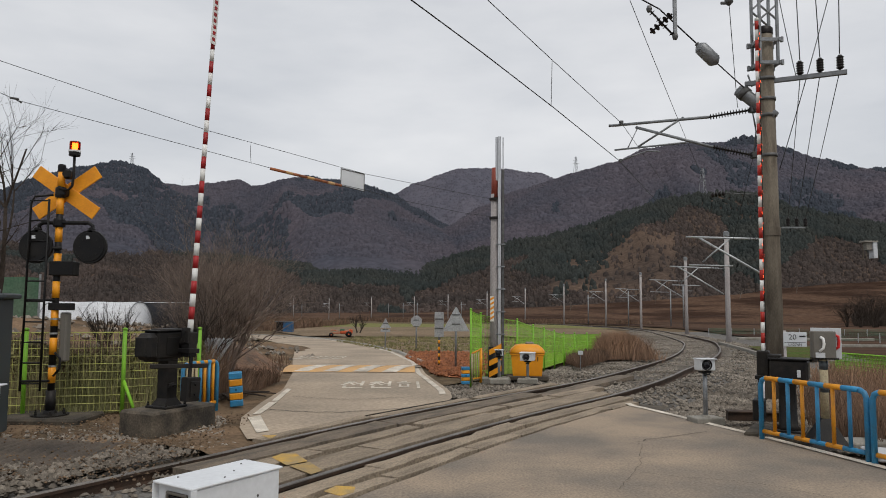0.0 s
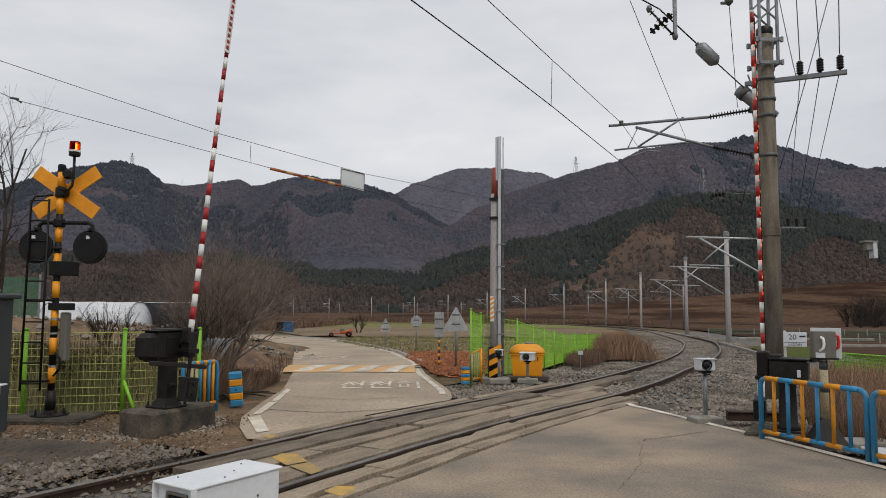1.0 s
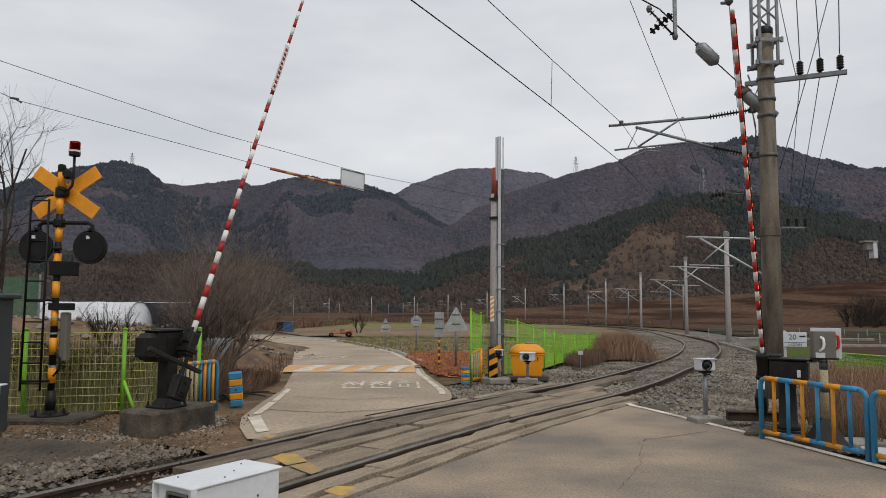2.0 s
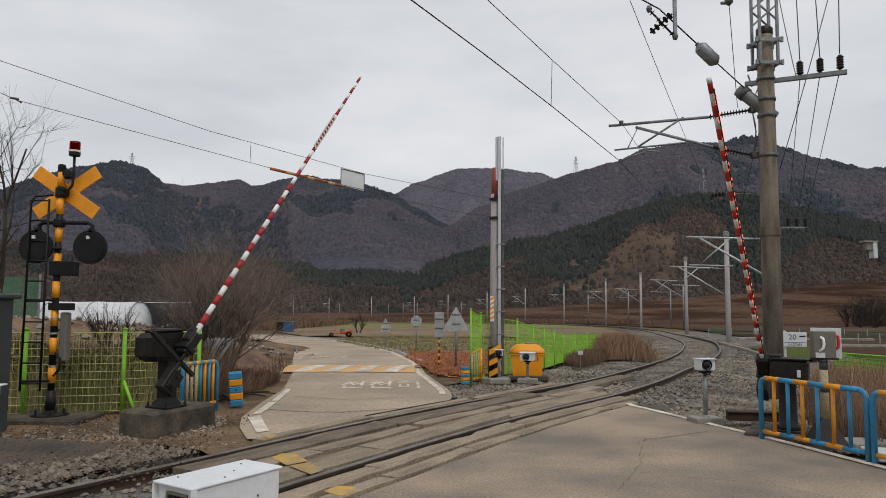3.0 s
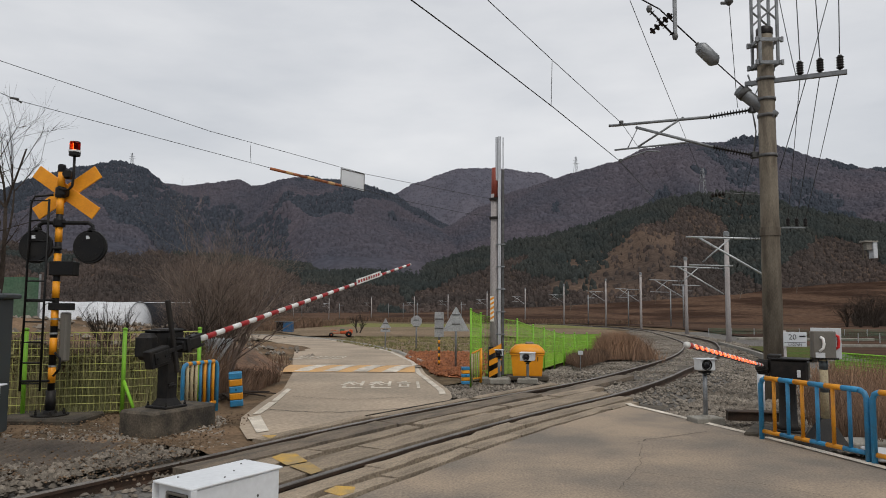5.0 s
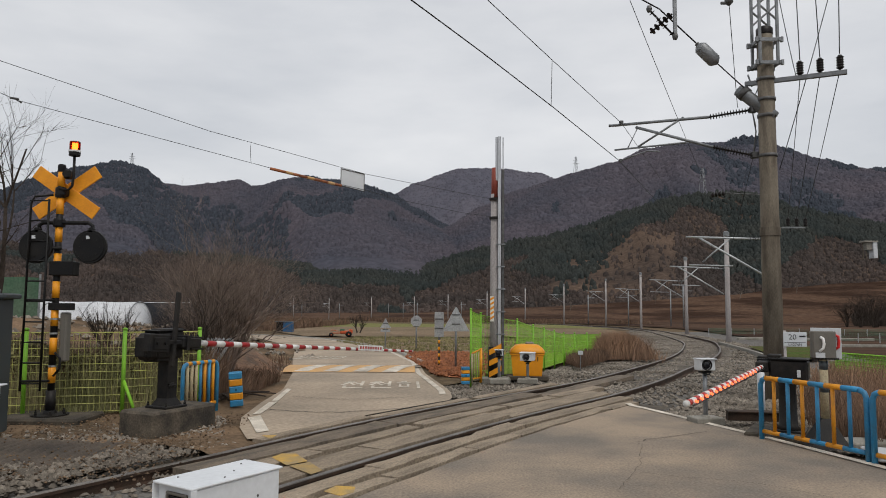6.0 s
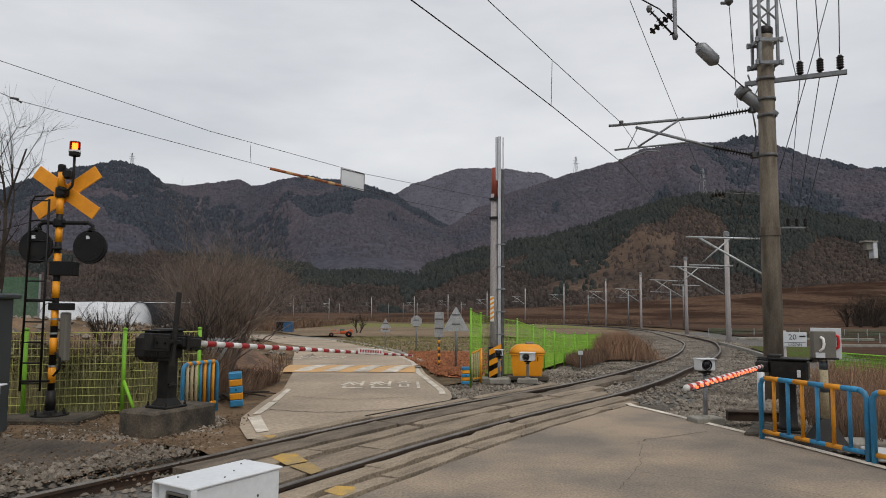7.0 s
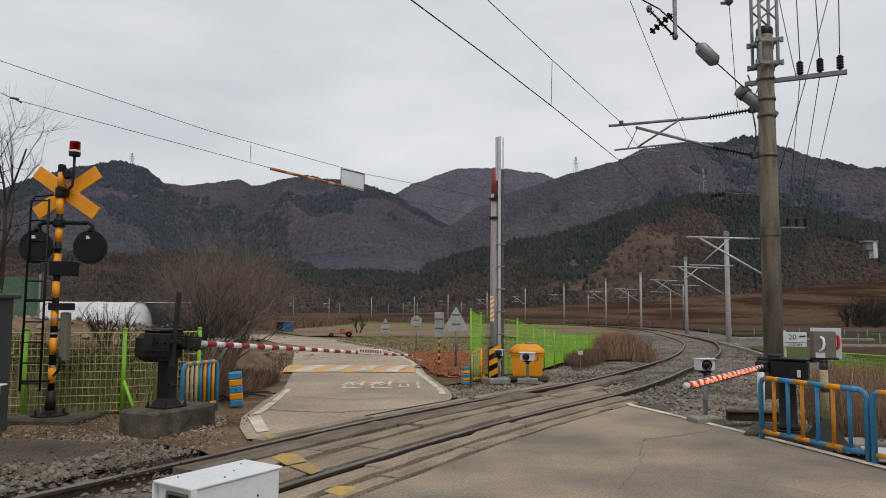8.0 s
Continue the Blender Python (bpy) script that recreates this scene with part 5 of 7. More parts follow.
    part("strain_insulator", rod_insulator(Shape(), (-0.5, 0.02, 0.1), (0.0, 0.02, -0.45), 0.06, 4), "insulator", t)
    part("shackle", Shape().lathe([(0.04, -0.06), (0.06, 0), (0.04, 0.06)], 10, pose(0, 0, -0.45)).lathe([(0.04, -0.06), (0.06, 0), (0.04, 0.06)], 10, pose(-0.5, 0, 0.1)), "dark_galv", t)
    t = thing("suspension_clamp", pose(5.48, 13.2, 7.5), "dark steel suspension clamp on a hanging wire", "clamp")
    part("body", Shape().lathe([(0.03, -0.1), (0.08, -0.05), (0.08, 0.04), (0.03, 0.08)], 12), "dark_galv", t, "", True)
    part("ear", Shape().box(-0.08, 0, -0.06, 0.16, 0.05, 0.05, 0.01), "dark_galv", t)


def build_height_bar():
    """The overhead limit bar with its blank panel, hung in the span wire."""
    a, b = Vector((-3.11, 12.53, 4.02)), Vector((-1.96, 13.42, 3.87))
    t = thing("height_limit_bar", Matrix.Translation(a), "rusty orange striped height-limit bar hung over the road", "bar")
    d = (b - a)
    for k in range(10):
        part("bar_section", Shape().pipe([d * (k / 10), d * ((k + 1) / 10)], 0.026, 10), "hump_orange" if k % 3 == 2 else "rust_bar", t, "", True)
    p = thing("hanging_panel", pose(-1.765, 13.565, 4.0, 0, 0, 37.6), "blank white panel seen from behind in a thin frame", "panel")
    part("sheet", Shape().add([(-0.26, 0, -0.13), (0.26, 0, -0.19), (0.26, 0, 0.15), (-0.26, 0, 0.2), (-0.26, 0.01, -0.13), (0.26, 0.01, -0.19), (0.26, 0.01, 0.15), (-0.26, 0.01, 0.2)],
                              [(0, 1, 2, 3), (4, 7, 6, 5), (0, 4, 5, 1), (1, 5, 6, 2), (2, 6, 7, 3), (3, 7, 4, 0)]), "sheet_white", p)
    for u, v in (((-0.26, -0.13), (0.26, -0.19)), ((-0.26, 0.2), (0.26, 0.15)), ((-0.26, -0.13), (-0.26, 0.2)), ((0.26, -0.19), (0.26, 0.15))):
        part("frame_rod", Shape().pipe([(u[0], -0.004, u[1]), (v[0], -0.004, v[1])], 0.008, 6), "dark_galv", p)


def build_duct_pole():
    t = thing("utility_pole", pose(1.2, 15.84, terr(15.84)), "pale concrete pole with steel cable ducts and striped guard", "pole")
    part("pole", Shape().pipe([(-0.03, 0.02, -0.1), (-0.03, 0.02, 4.15)], 0.125, 20, 0.09), "pale_concrete", t, "", True)
    part("red_top", Shape().pipe([(-0.02, 0.02, 4.05), (-0.02, 0.02, 4.75)], 0.095, 20, 0.085), "rust_plate", t, "weathered red painted top", True)
    part("duct", Shape().box(0.06, -0.1, 2.75, 0.07, 0.06, 5.4, 0.006), "shiny_steel", t, "bright steel cable duct")
    part("duct", Shape().box(0.14, -0.06, 2.4, 0.06, 0.06, 4.6, 0.006), "dark_galv", t, "dull steel cable duct")
    part("duct", Shape().box(0.02, -0.04, 4.95, 0.09, 0.06, 1.0, 0.006), "shiny_steel", t, "bright steel cable duct")
    part("duct", Shape().box(0.15, -0.02, 4.95, 0.025, 0.04, 1.0, 0.004), "shiny_steel", t, "bright steel cable duct")
    for z in (3.6, 4.03):
        part("strap", Shape().lathe([(0.115, z - 0.03), (0.13, z - 0.03), (0.13, z + 0.03), (0.115, z + 0.03)], 18, pose(-0.02, 0.02, 0)).box(-0.13, -0.02, z, 0.06, 0.08, 0.05), "dark_metal", t)
        part("strap_bolt", Shape().pipe([(0.1, -0.05, z), (0.2, -0.05, z)], 0.014, 6), "dark_galv", t)
    for z in (1.0, 1.5, 2.0, 2.5, 3.0):
        part("duct_clip", Shape().box(0.09, -0.1, z, 0.2, 0.09, 0.03, 0.004), "galv", t)
    s = Shape()
    part("guard_sheet", Shape().pipe([(-0.03, 0.02, 0.02), (-0.03, 0.02, 0.72)], 0.15, 24), "black", t, "", True)
    for k in range(3):
        a = [(-0.165 + 0.0, -0.135, 0.06 + 0.24 * k), (0.105, -0.135, 0.0 + 0.24 * k + 0.2), (0.105, -0.135, 0.24 * k + 0.32), (-0.165, -0.135, 0.24 * k + 0.18)]
        part("guard_stripe", Shape().slab([(p[0], p[2]) for p in a], 0.008, pose(0, -0.128, 0, 90)), "yellow", t, "yellow diagonal stripe")
    part("marker_sheet", Shape().box(-0.1, -0.1, 1.56, 0.085, 0.02, 0.56, 0.003), "white", t, "white marker with yellow diagonals")
    for k in range(5):
        part("marker_stripe", Shape().slab([(-0.14, 0), (-0.06, 0.05), (-0.06, 0.1), (-0.14, 0.05)], 0.006, pose(0, -0.11, 1.32 + 0.105 * k, 90)), "yellow", t)
    part("foot", Shape().box(0, 0, -0.02, 0.62, 0.5, 0.14, 0.02), "concrete", t, "small concrete foot")


# ---- obstacle detectors ----
def detector(x, y, yaw, h, label, w=0.27, dpt=0.2, tall=0.17):
    t = thing("obstacle_detector", pose(x, y, terr(y), 0, 0, yaw), label, "detector", "obstacle detectors round the crossing")
    part("stand", Shape().pipe([(0, 0, 0.02), (0, 0, h - tall)], 0.03, 12), "galv", t, "grey steel tube stand", True)
    part("foot", Shape().box(0, 0, 0.02, 0.42, 0.3, 0.1, 0.01).lathe([(0.07, 0.07), (0.05, 0.1), (0.035, 0.1)], 12), "concrete", t)
    part("neck", Shape().box(0, 0, h - tall - 0.02, 0.14, 0.12, 0.04, 0.006).pipe([(-0.04, -0.05, h - tall - 0.07), (0.05, -0.05, h - tall - 0.05)], 0.01, 6), "black", t)
    housing = part("housing", Shape().box(0, 0, h - tall / 2, w, dpt, tall, 0.008).box(0, -0.01, h + 0.004, w + 0.03, dpt + 0.04, 0.012, 0.004), "sheet_white", t, "white sheet-metal housing")
    part("lens_hood", Shape().lathe([(0.074, 0), (0.074, 0.02), (0.062, 0.02), (0.06, 0.0)], 24, pose(-0.02, -dpt / 2 + 0.001, h - tall / 2, 90)), "black", housing, "", True)
    part("lens", Shape().lathe([(0.06, 0), (0.045, 0.012), (0.01, 0.018)], 24, pose(-0.02, -dpt / 2 + 0.002, h - tall / 2, 90)), "glass", housing, "dark round lens", True)
    return t


def build_detectors():
    detector(3.68, 10.0, 10, 0.87, "white box detector with a round lens on a steel stand", 0.225, 0.18, 0.155)
    detector(1.84, 15.35, -12, 0.62, "white box detector beside the yellow grit bin", 0.3, 0.36, 0.16)
    detector(1.22, 15.3, 0, 0.68, "small white box detector before the utility pole", 0.16, 0.16, 0.12)
    # the long detector in the foreground
    t = thing("obstacle_detector", pose(-0.95, 3.12, -0.02, 0, 0, -33), "long white sheet-metal detector with a small dark window", "detector", "obstacle detectors round the crossing")
    part("stand", Shape().box(0, 0, 0.34, 0.1, 0.1, 0.66, 0.01), "galv", t)
    part("foot", Shape().box(0, 0, 0.03, 0.4, 0.3, 0.06, 0.01), "concrete", t)
    housing = part("housing", Shape().box(0, 0, 0.78, 0.236, 0.455, 0.2, 0.005), "sheet_white", t, "white sheet-metal housing")
    part("hood", Shape().box(0, -0.005, 0.886, 0.25, 0.49, 0.01, 0.003).box(-0.122, -0.236, 0.81, 0.006, 0.03, 0.142, 0.002).box(0.122, -0.236, 0.81, 0.006, 0.03, 0.142, 0.002), "sheet_white", housing)
    part("window", Shape().box(0.01, -0.229, 0.8, 0.1, 0.012, 0.085, 0.004), "glass", housing, "small dark window")
    part("window_frame", Shape().box(0.01, -0.228, 0.85, 0.13, 0.02, 0.012, 0.003).box(0.01, -0.228, 0.75, 0.13, 0.02, 0.012, 0.003)
         .box(0.07, -0.228, 0.8, 0.012, 0.02, 0.09, 0.003).box(-0.05, -0.228, 0.8, 0.012, 0.02, 0.09, 0.003), "grey_box", housing)
    for y in (-0.12, 0.1):
        part("rivet", Shape().lathe([(0.006, 0), (0.004, 0.004)], 8, pose(0.118, y, 0.79, 0, 90)), "dark_galv", housing)
    for x, y in ((-0.08, -0.16), (0.02, 0.05), (0.08, -0.05), (-0.06, 0.16)):
        part("rivet", Shape().lathe([(0.005, 0), (0.003, 0.004)], 8, pose(x, y, 0.891)), "dark_galv", housing)
    # a second long detector and a slate cabinet at the edge of view
    t = thing("obstacle_detector", pose(-4.08, 6.15, 0, 0, 0, 8), "long white sheet-metal detector on a dark pedestal", "detector", "obstacle detectors round the crossing")
    part("stand", Shape().box(-0.1, 0, 0.36, 0.3, 0.22, 0.7, 0.012), "cabinet", t, "dark pedestal")
    housing = part("housing", Shape().box(-0.1, 0, 0.8, 0.62, 0.26, 0.14, 0.008), "sheet_white", t, "white sheet-metal housing")
    part("hood", Shape().box(-0.08, -0.01, 0.875, 0.68, 0.3, 0.012, 0.004), "sheet_white", housing)
    t = thing("relay_cabinet", pose(-5.56, 8.7, 0, 0, 0, 12), "slate-grey steel relay cabinet with an overhanging lid", "cabinet")
    part("body", Shape().box(-0.12, 0, 0.82, 0.6, 0.5, 1.64, 0.01), "cabinet", t)
    part("lid", Shape().box(-0.1, 0, 1.67, 0.72, 0.58, 0.07, 0.02), "cabinet", t)
    part("lifting_eye", Shape().pipe([(0.12 + 0.03 * math.cos(a * 0.7), -0.1, 1.73 + 0.03 * math.sin(a * 0.7)) for a in range(10)], 0.007, 6), "dark_galv", t)
    part("door", Shape().box(-0.12, -0.255, 0.82, 0.5, 0.012, 1.45, 0.004), "cabinet", t)


# ---- roadside things ----
def guard_rail(x0, y0, x1, y1, h, n, label, faded=0):
    """A tubular crowd barrier in blue and ochre lengths."""
    d = Vector((x1 - x0, y1 - y0, 0))
    L = d.length
    t = thing("guard_rail", pose(x0, y0, terr(y0), 0, 0, math.degrees(math.atan2(d.y, d.x))), label, "railing", "painted railings by the road")
    c = 0.08
    top, low = h, 0.1
    part("end_post", Shape().pipe([(0, 0, -0.05), (0, 0, top - c), (0.025, 0, top - 0.025), (c, 0, top)], 0.03, 12), "blue_rail", t, "blue end post", True)
    part("end_post", Shape().pipe([(L, 0, -0.05), (L, 0, top - c), (L - 0.025, 0, top - 0.025), (L - c, 0, top)], 0.03, 12), "blue_rail", t, "blue end post", True)
    for k in range(n):
        a, b = c + (L - 2 * c) * k / n, c + (L - 2 * c) * (k + 1) / n
        part("top_rail", Shape().pipe([(a, 0, top), (b, 0, top)], 0.03, 12), "yellow_rail" if k % 2 == 0 else "blue_rail", t, "", True)
        part("bottom_rail", Shape().pipe([(a - (c - 0.03 if k == 0 else 0), 0, low), (b + (c - 0.03 if k == n - 1 else 0), 0, low)], 0.026, 12), "yellow_rail" if k % 2 == 0 else "blue_rail", t, "", True)
    for k in range(n):
        x = L * (k + 1) / (n + 1)
        mt = "faded_rail" if k < faded else ("yellow_rail" if k % 2 == 0 else "blue_rail")
        part("bar", Shape().pipe([(x, 0, low), (x, 0, top)], 0.022, 10), mt, t, "", True)
    return t


def banded_post(x, y, h, w, lean, label):
    t = thing("guide_post", pose(x, y, terr(y), lean, -lean * 0.6, 15), label, "post", "banded posts at the road edge")
    for k in range(5):
        part("band", Shape().box(0, 0, h * (k + 0.5) / 5, w, w * 0.6, h / 5 - 0.004, 0.012), "blue_rail" if k % 2 == 0 else "yellow_rail", t)
    part("bolt", Shape().lathe([(0.012, 0), (0.012, 0.01)], 8, pose(0, -w * 0.3, h * 0.5, 90)), "black", t)


def mesh_fence(name, pts, h, wire, label, group, dx, dz, post_r=0.03, strut=False, wr=0.0022):
    """Posts and welded mesh panels along plan points."""
    t = thing(name, pose(0, 0, 0), label, "fence", group)
    for i, (x, y) in enumerate(pts):
        z = terr(y)
        hh = h if not isinstance(h, list) else h[i]
        post = part("post", Shape().pipe([(x, y, z - 0.1), (x, y, z + hh + 0.04)], post_r, 10).lathe([(post_r * 1.15, 0), (post_r * 1.15, 0.03), (0.005, 0.04)], 10, pose(x, y, z + hh + 0.03)), "green_post", t, "lime green post", True)
        if strut and i == 2:
            part("strut", Shape().pipe([(x, y, z + hh * 0.42), (x + 0.24, y - 0.1, z + 0.02)], 0.024, 8), "green_post", t, "", True)
    for i in range(len(pts) - 1):
        (xa, ya), (xb, yb) = pts[i], pts[i + 1]
        ha = h if not isinstance(h, list) else h[i]
        hb = h if not isinstance(h, list) else h[i + 1]
        L = math.hypot(xb - xa, yb - ya)
        n = max(2, int(L / dx))
        s = Shape()
        q = lambda u, z: (xa + (xb - xa) * u, ya + (yb - ya) * u, terr(ya + (yb - ya) * u) + z)
        for k in range(n + 1):
            u = k / n
            s.pipe([q(u, 0.05), q(u, ha + (hb - ha) * u)], wr, 3, caps=False)
        m = max(2, int(min(ha, hb) / dz))
        for k in range(m + 1):
            s.pipe([q(0, 0.05 + (ha - 0.05) * k / m), q(1, 0.05 + (hb - 0.05) * k / m)], wr * 1.3, 3, caps=False)
        for k in range(n):
            s.pipe([q(k / n, ha + (hb - ha) * k / n), q((k + 0.5) / n, ha - 0.035 + (hb - ha) * k / n)], wr, 3, caps=False) if name == "mesh_fence" else None
        part("mesh_panel", s, wire, t)
        part("top_wire", Shape().pipe([q(0, ha), q(1, hb)], wr * 2.2, 5), wire, t)
    return t


def build_grit_bin():
    t = thing("grit_bin", pose(1.93, 16.2, terr(16.2) + 0.05, 0, 0, -6) @ Matrix.Diagonal((1.06, 1.06, 0.96, 1)), "yellow moulded plastic grit bin with a domed lid", "bin")
    tub = [(-0.34, -0.24), (0.34, -0.24), (0.34, 0.24), (-0.34, 0.24)]
    v = [(x * 0.86, y * 0.86, 0) for x, y in tub] + [(x * 0.9, y * 0.9, 0.05) for x, y in tub] + [(x, y, 0.5) for x, y in tub] + [(x * 1.06, y * 1.08, 0.51) for x, y in tub] + [(x * 1.06, y * 1.08, 0.54) for x, y in tub]
    f = [(0, 1, 2, 3)] + [(r * 4 + k, r * 4 + (k + 1) % 4, r * 4 + 4 + (k + 1) % 4, r * 4 + 4 + k) for r in range(4) for k in range(4)] + [(16, 17, 18, 19)]
    part("tub", Shape().add(v, f), "bin_yellow", t)
    s = Shape()
    rings = [(1.12, 0.545), (1.14, 0.57), (0.98, 0.66), (0.74, 0.73), (0.4, 0.755)]
    for k, z in rings:
        for a in range(24):
            c, q = math.cos(a * math.pi / 12), math.sin(a * math.pi / 12)
            sq = max(abs(c), abs(q)) ** 0.75
            s.v.append((0.34 * k * c / sq, 0.25 * k * q / sq, z))
    s.f = [(r * 24 + a, r * 24 + (a + 1) % 24, (r + 1) * 24 + (a + 1) % 24, (r + 1) * 24 + a) for r in range(4) for a in range(24)] + [tuple(range(24))[::-1], tuple(range(96, 120))]
    part("lid", s, "bin_yellow", t, "domed yellow lid", True)
    for x in (0.1, 0.16, 0.22):
        part("mark", Shape().box(x, -0.235, 0.42, 0.018, 0.012, 0.1, 0.002), "black", t)
    part("lid_stone", Shape().box(0.05, 0, 0.775, 0.18, 0.12, 0.06, 0.02), "concrete", t, "flat stone on the lid")
    single("plinth", Shape().box(0, 0, 0, 0.95, 0.55, 0.1, 0.015), "dark_concrete", "dark slab under the grit bin", "slab", m=pose(1.93, 16.2, terr(16.2) + 0.02, 0, 0, -6))


def build_phone():
    t = thing("emergency_phone", pose(4.45, 8.32, 0, 0, 0, -14), "grey emergency telephone box with a white sign on a banded post", "telephone")
    part("base", Shape().add([(-0.22, -0.22, 0), (0.22, -0.22, 0), (0.22, 0.22, 0), (-0.22, 0.22, 0), (-0.05, -0.05, 0.32), (0.05, -0.05, 0.32), (0.05, 0.05, 0.32), (-0.05, 0.05, 0.32)],
                             [(0, 1, 2, 3), (0, 1, 5, 4), (1, 2, 6, 5), (2, 3, 7, 6), (3, 0, 4, 7), (4, 5, 6, 7)]), "dark_metal", t, "dark tapered foot")
    part("post", Shape().pipe([(0, 0, 0.3), (0, 0, 1.05)], 0.045, 14), "faded_rail", t, "", True)
    for z in (0.62, 0.88):
        part("band", Shape().pipe([(0, 0, z), (0, 0, z + 0.1)], 0.047, 14), "cabinet", t, "blue-grey band", True)
    part("sign", Shape().box(0.06, 0.1, 1.18, 0.33, 0.012, 0.36, 0.004), "sheet_white", t, "white sign with a red handset")
    box = part("box", Shape().box(0, 0, 1.17, 0.24, 0.17, 0.31, 0.008), "grey_box", t, "weathered grey steel box")
    part("shelf", Shape().box(0.02, 0.02, 1.01, 0.26, 0.2, 0.02, 0.004), "dark_metal", t)
    part("handset", Shape().pipe([(-0.05, -0.09, 1.26), (-0.02, -0.095, 1.24), (-0.01, -0.095, 1.18), (-0.02, -0.095, 1.13), (-0.06, -0.09, 1.09)], 0.016, 8), "white", box, "white handset symbol", True)
    part("notice", Shape().box(-0.05, -0.087, 1.05, 0.1, 0.006, 0.06, 0.001), "sheet_white", box, "small pale notice")
    s = Shape().pipe([(0.15, 0.09, 1.28), (0.19, 0.09, 1.26), (0.195, 0.09, 1.2), (0.19, 0.09, 1.14), (0.15, 0.09, 1.11)], 0.017, 8)
    part("red_handset", s, "phone_red", t, "red handset symbol", True)


def lettering(name, body, size, material, parent, m):
    c = bpy.data.curves.new(name, "FONT")
    c.body, c.size, c.extrude, c.align_x, c.align_y = body, size, 0.001, "CENTER", "CENTER"
    c.materials.append(MAT[material])
    ob = new(name, c)
    ob.parent, ob.matrix_basis = parent, m
    return ob


def build_curve_sign():
    t = thing("curve_sign", pose(6.2, 12.5, terr(12.5), 0, 0, -22), "small white curve sign with black figures on a post", "sign")
    part("post", Shape().pipe([(-0.16, 0.04, -0.05), (-0.16, 0.04, 1.2)], 0.025, 10), "pale_concrete", t, "", True)
    plate = part("plate", Shape().box(0, 0, 1.05, 0.37, 0.014, 0.255, 0.004), "sheet_white", t)
    part("rule", Shape().box(0, -0.009, 0.995, 0.35, 0.004, 0.008, 0.001), "black", plate)
    part("arrow", Shape().box(0.11, -0.009, 1.105, 0.08, 0.004, 0.022, 0.001).slab([(0.14, 1.085), (0.17, 1.105), (0.14, 1.125)], 0.004, pose(0, -0.007, 0, 90)), "black", plate)
    lettering("figures", "20", 0.13, "black", plate, pose(-0.04, -0.009, 1.085, 90))
    lettering("figures", "L=274M", 0.065, "black", plate, pose(0, -0.009, 0.955, 90))


def build_road_signs():
    def post(t, h, mt="galv"):
        part("post", Shape().pipe([(0, 0.03, -0.1), (0, 0.03, h)], 0.03, 10), mt, t, "", True)
        for z in (h - 0.45, h - 0.2):
            part("bracket", Shape().box(0, -0.01, z, 0.22, 0.03, 0.03, 0.004), "dark_galv", t)
    g = "road signs seen from behind"
    t = thing("road_sign", pose(0.36, 18.9, terr(18.9), 0, 0, 4), "grey back of a triangular warning sign on a steel post", "sign", g)
    post(t, 1.62)
    part("plate", Shape().slab([(-0.36, 0.98), (0.36, 0.98), (0.03, 1.6), (-0.03, 1.6)], 0.012, pose(0, 0, 0, 90)), "sign_back", t)
    t = thing("road_sign", pose(-0.09, 19.3, terr(19.3), 0, 0, -3), "grey back of a tall rectangular sign on a banded post", "sign", g)
    post(t, 1.5, "dark_galv")
    part("plate", Shape().box(0, 0, 1.15, 0.25, 0.012, 0.68, 0.004), "sign_back", t)
    for k in range(4):
        part("post_band", Shape().pipe([(0, 0.03, 0.1 + 0.18 * k), (0, 0.03, 0.19 + 0.18 * k)], 0.032, 10), "yellow", t, "yellow band", True)
    t = thing("road_sign", pose(-1.05, 28.5, terr(28.5), 0, 0, 0), "grey back of a round sign on a thin post", "sign", g)
    post(t, 1.4)
    part("plate", Shape().lathe([(0.235, 0), (0.235, 0.012)], 8, pose(0, 0, 1.15, 90, 0, 0) @ pose(0, 0, 0, 0, 0, 22.5)), "sign_back", t)
    t = thing("road_sign", pose(-2.35, 29.3, terr(29.3), 0, 0, 0), "small grey back of a triangular sign with a plate below", "sign", g)
    post(t, 1.25)
    part("plate", Shape().slab([(-0.22, 0.86), (0.22, 0.86), (0, 1.25)], 0.012, pose(0, 0, 0, 90)), "sign_back", t)
    part("lower_plate", Shape().box(0, 0, 0.75, 0.4, 0.012, 0.1, 0.003), "sign_back", t)
    t = thing("notice_board", pose(3.55, 18.3, terr(18.3)), "small white notice on a thin stake by the fence", "sign")
    part("stake", Shape().pipe([(0, 0, 0), (0, 0, 0.42)], 0.012, 6), "galv", t)
    part("plate", Shape().box(0, -0.01, 0.47, 0.13, 0.01, 0.1, 0.002), "sheet_white", t)
    # ochre wicket between the pole and the road
    t = thing("wicket", pose(0.62, 14.9, terr(14.9), 0, 0, 48), "small ochre steel wicket beside the fence", "gate")
    part("gate_post", Shape().pipe([(0.3, 0, 0), (0.3, 0, 0.72)], 0.03, 10), "yellow_rail", t, "", True)
    part("gate_post", Shape().pipe([(0, 0, 0), (0, 0, 0.62)], 0.02, 10), "faded_rail", t, "", True)
    part("gate_rail", Shape().pipe([(0, 0, 0.62), (0.3, 0, 0.7)], 0.018, 8), "yellow_rail", t, "", True)
    part("gate_rail", Shape().pipe([(0, 0, 0.1), (0.3, 0, 0.1)], 0.016, 8), "yellow_rail", t, "", True)
    for k in range(3):
        part("gate_bar", Shape().pipe([(0.07 + 0.075 * k, 0, 0.1), (0.07 + 0.075 * k, 0, 0.65)], 0.011, 8), "faded_rail", t, "", True)


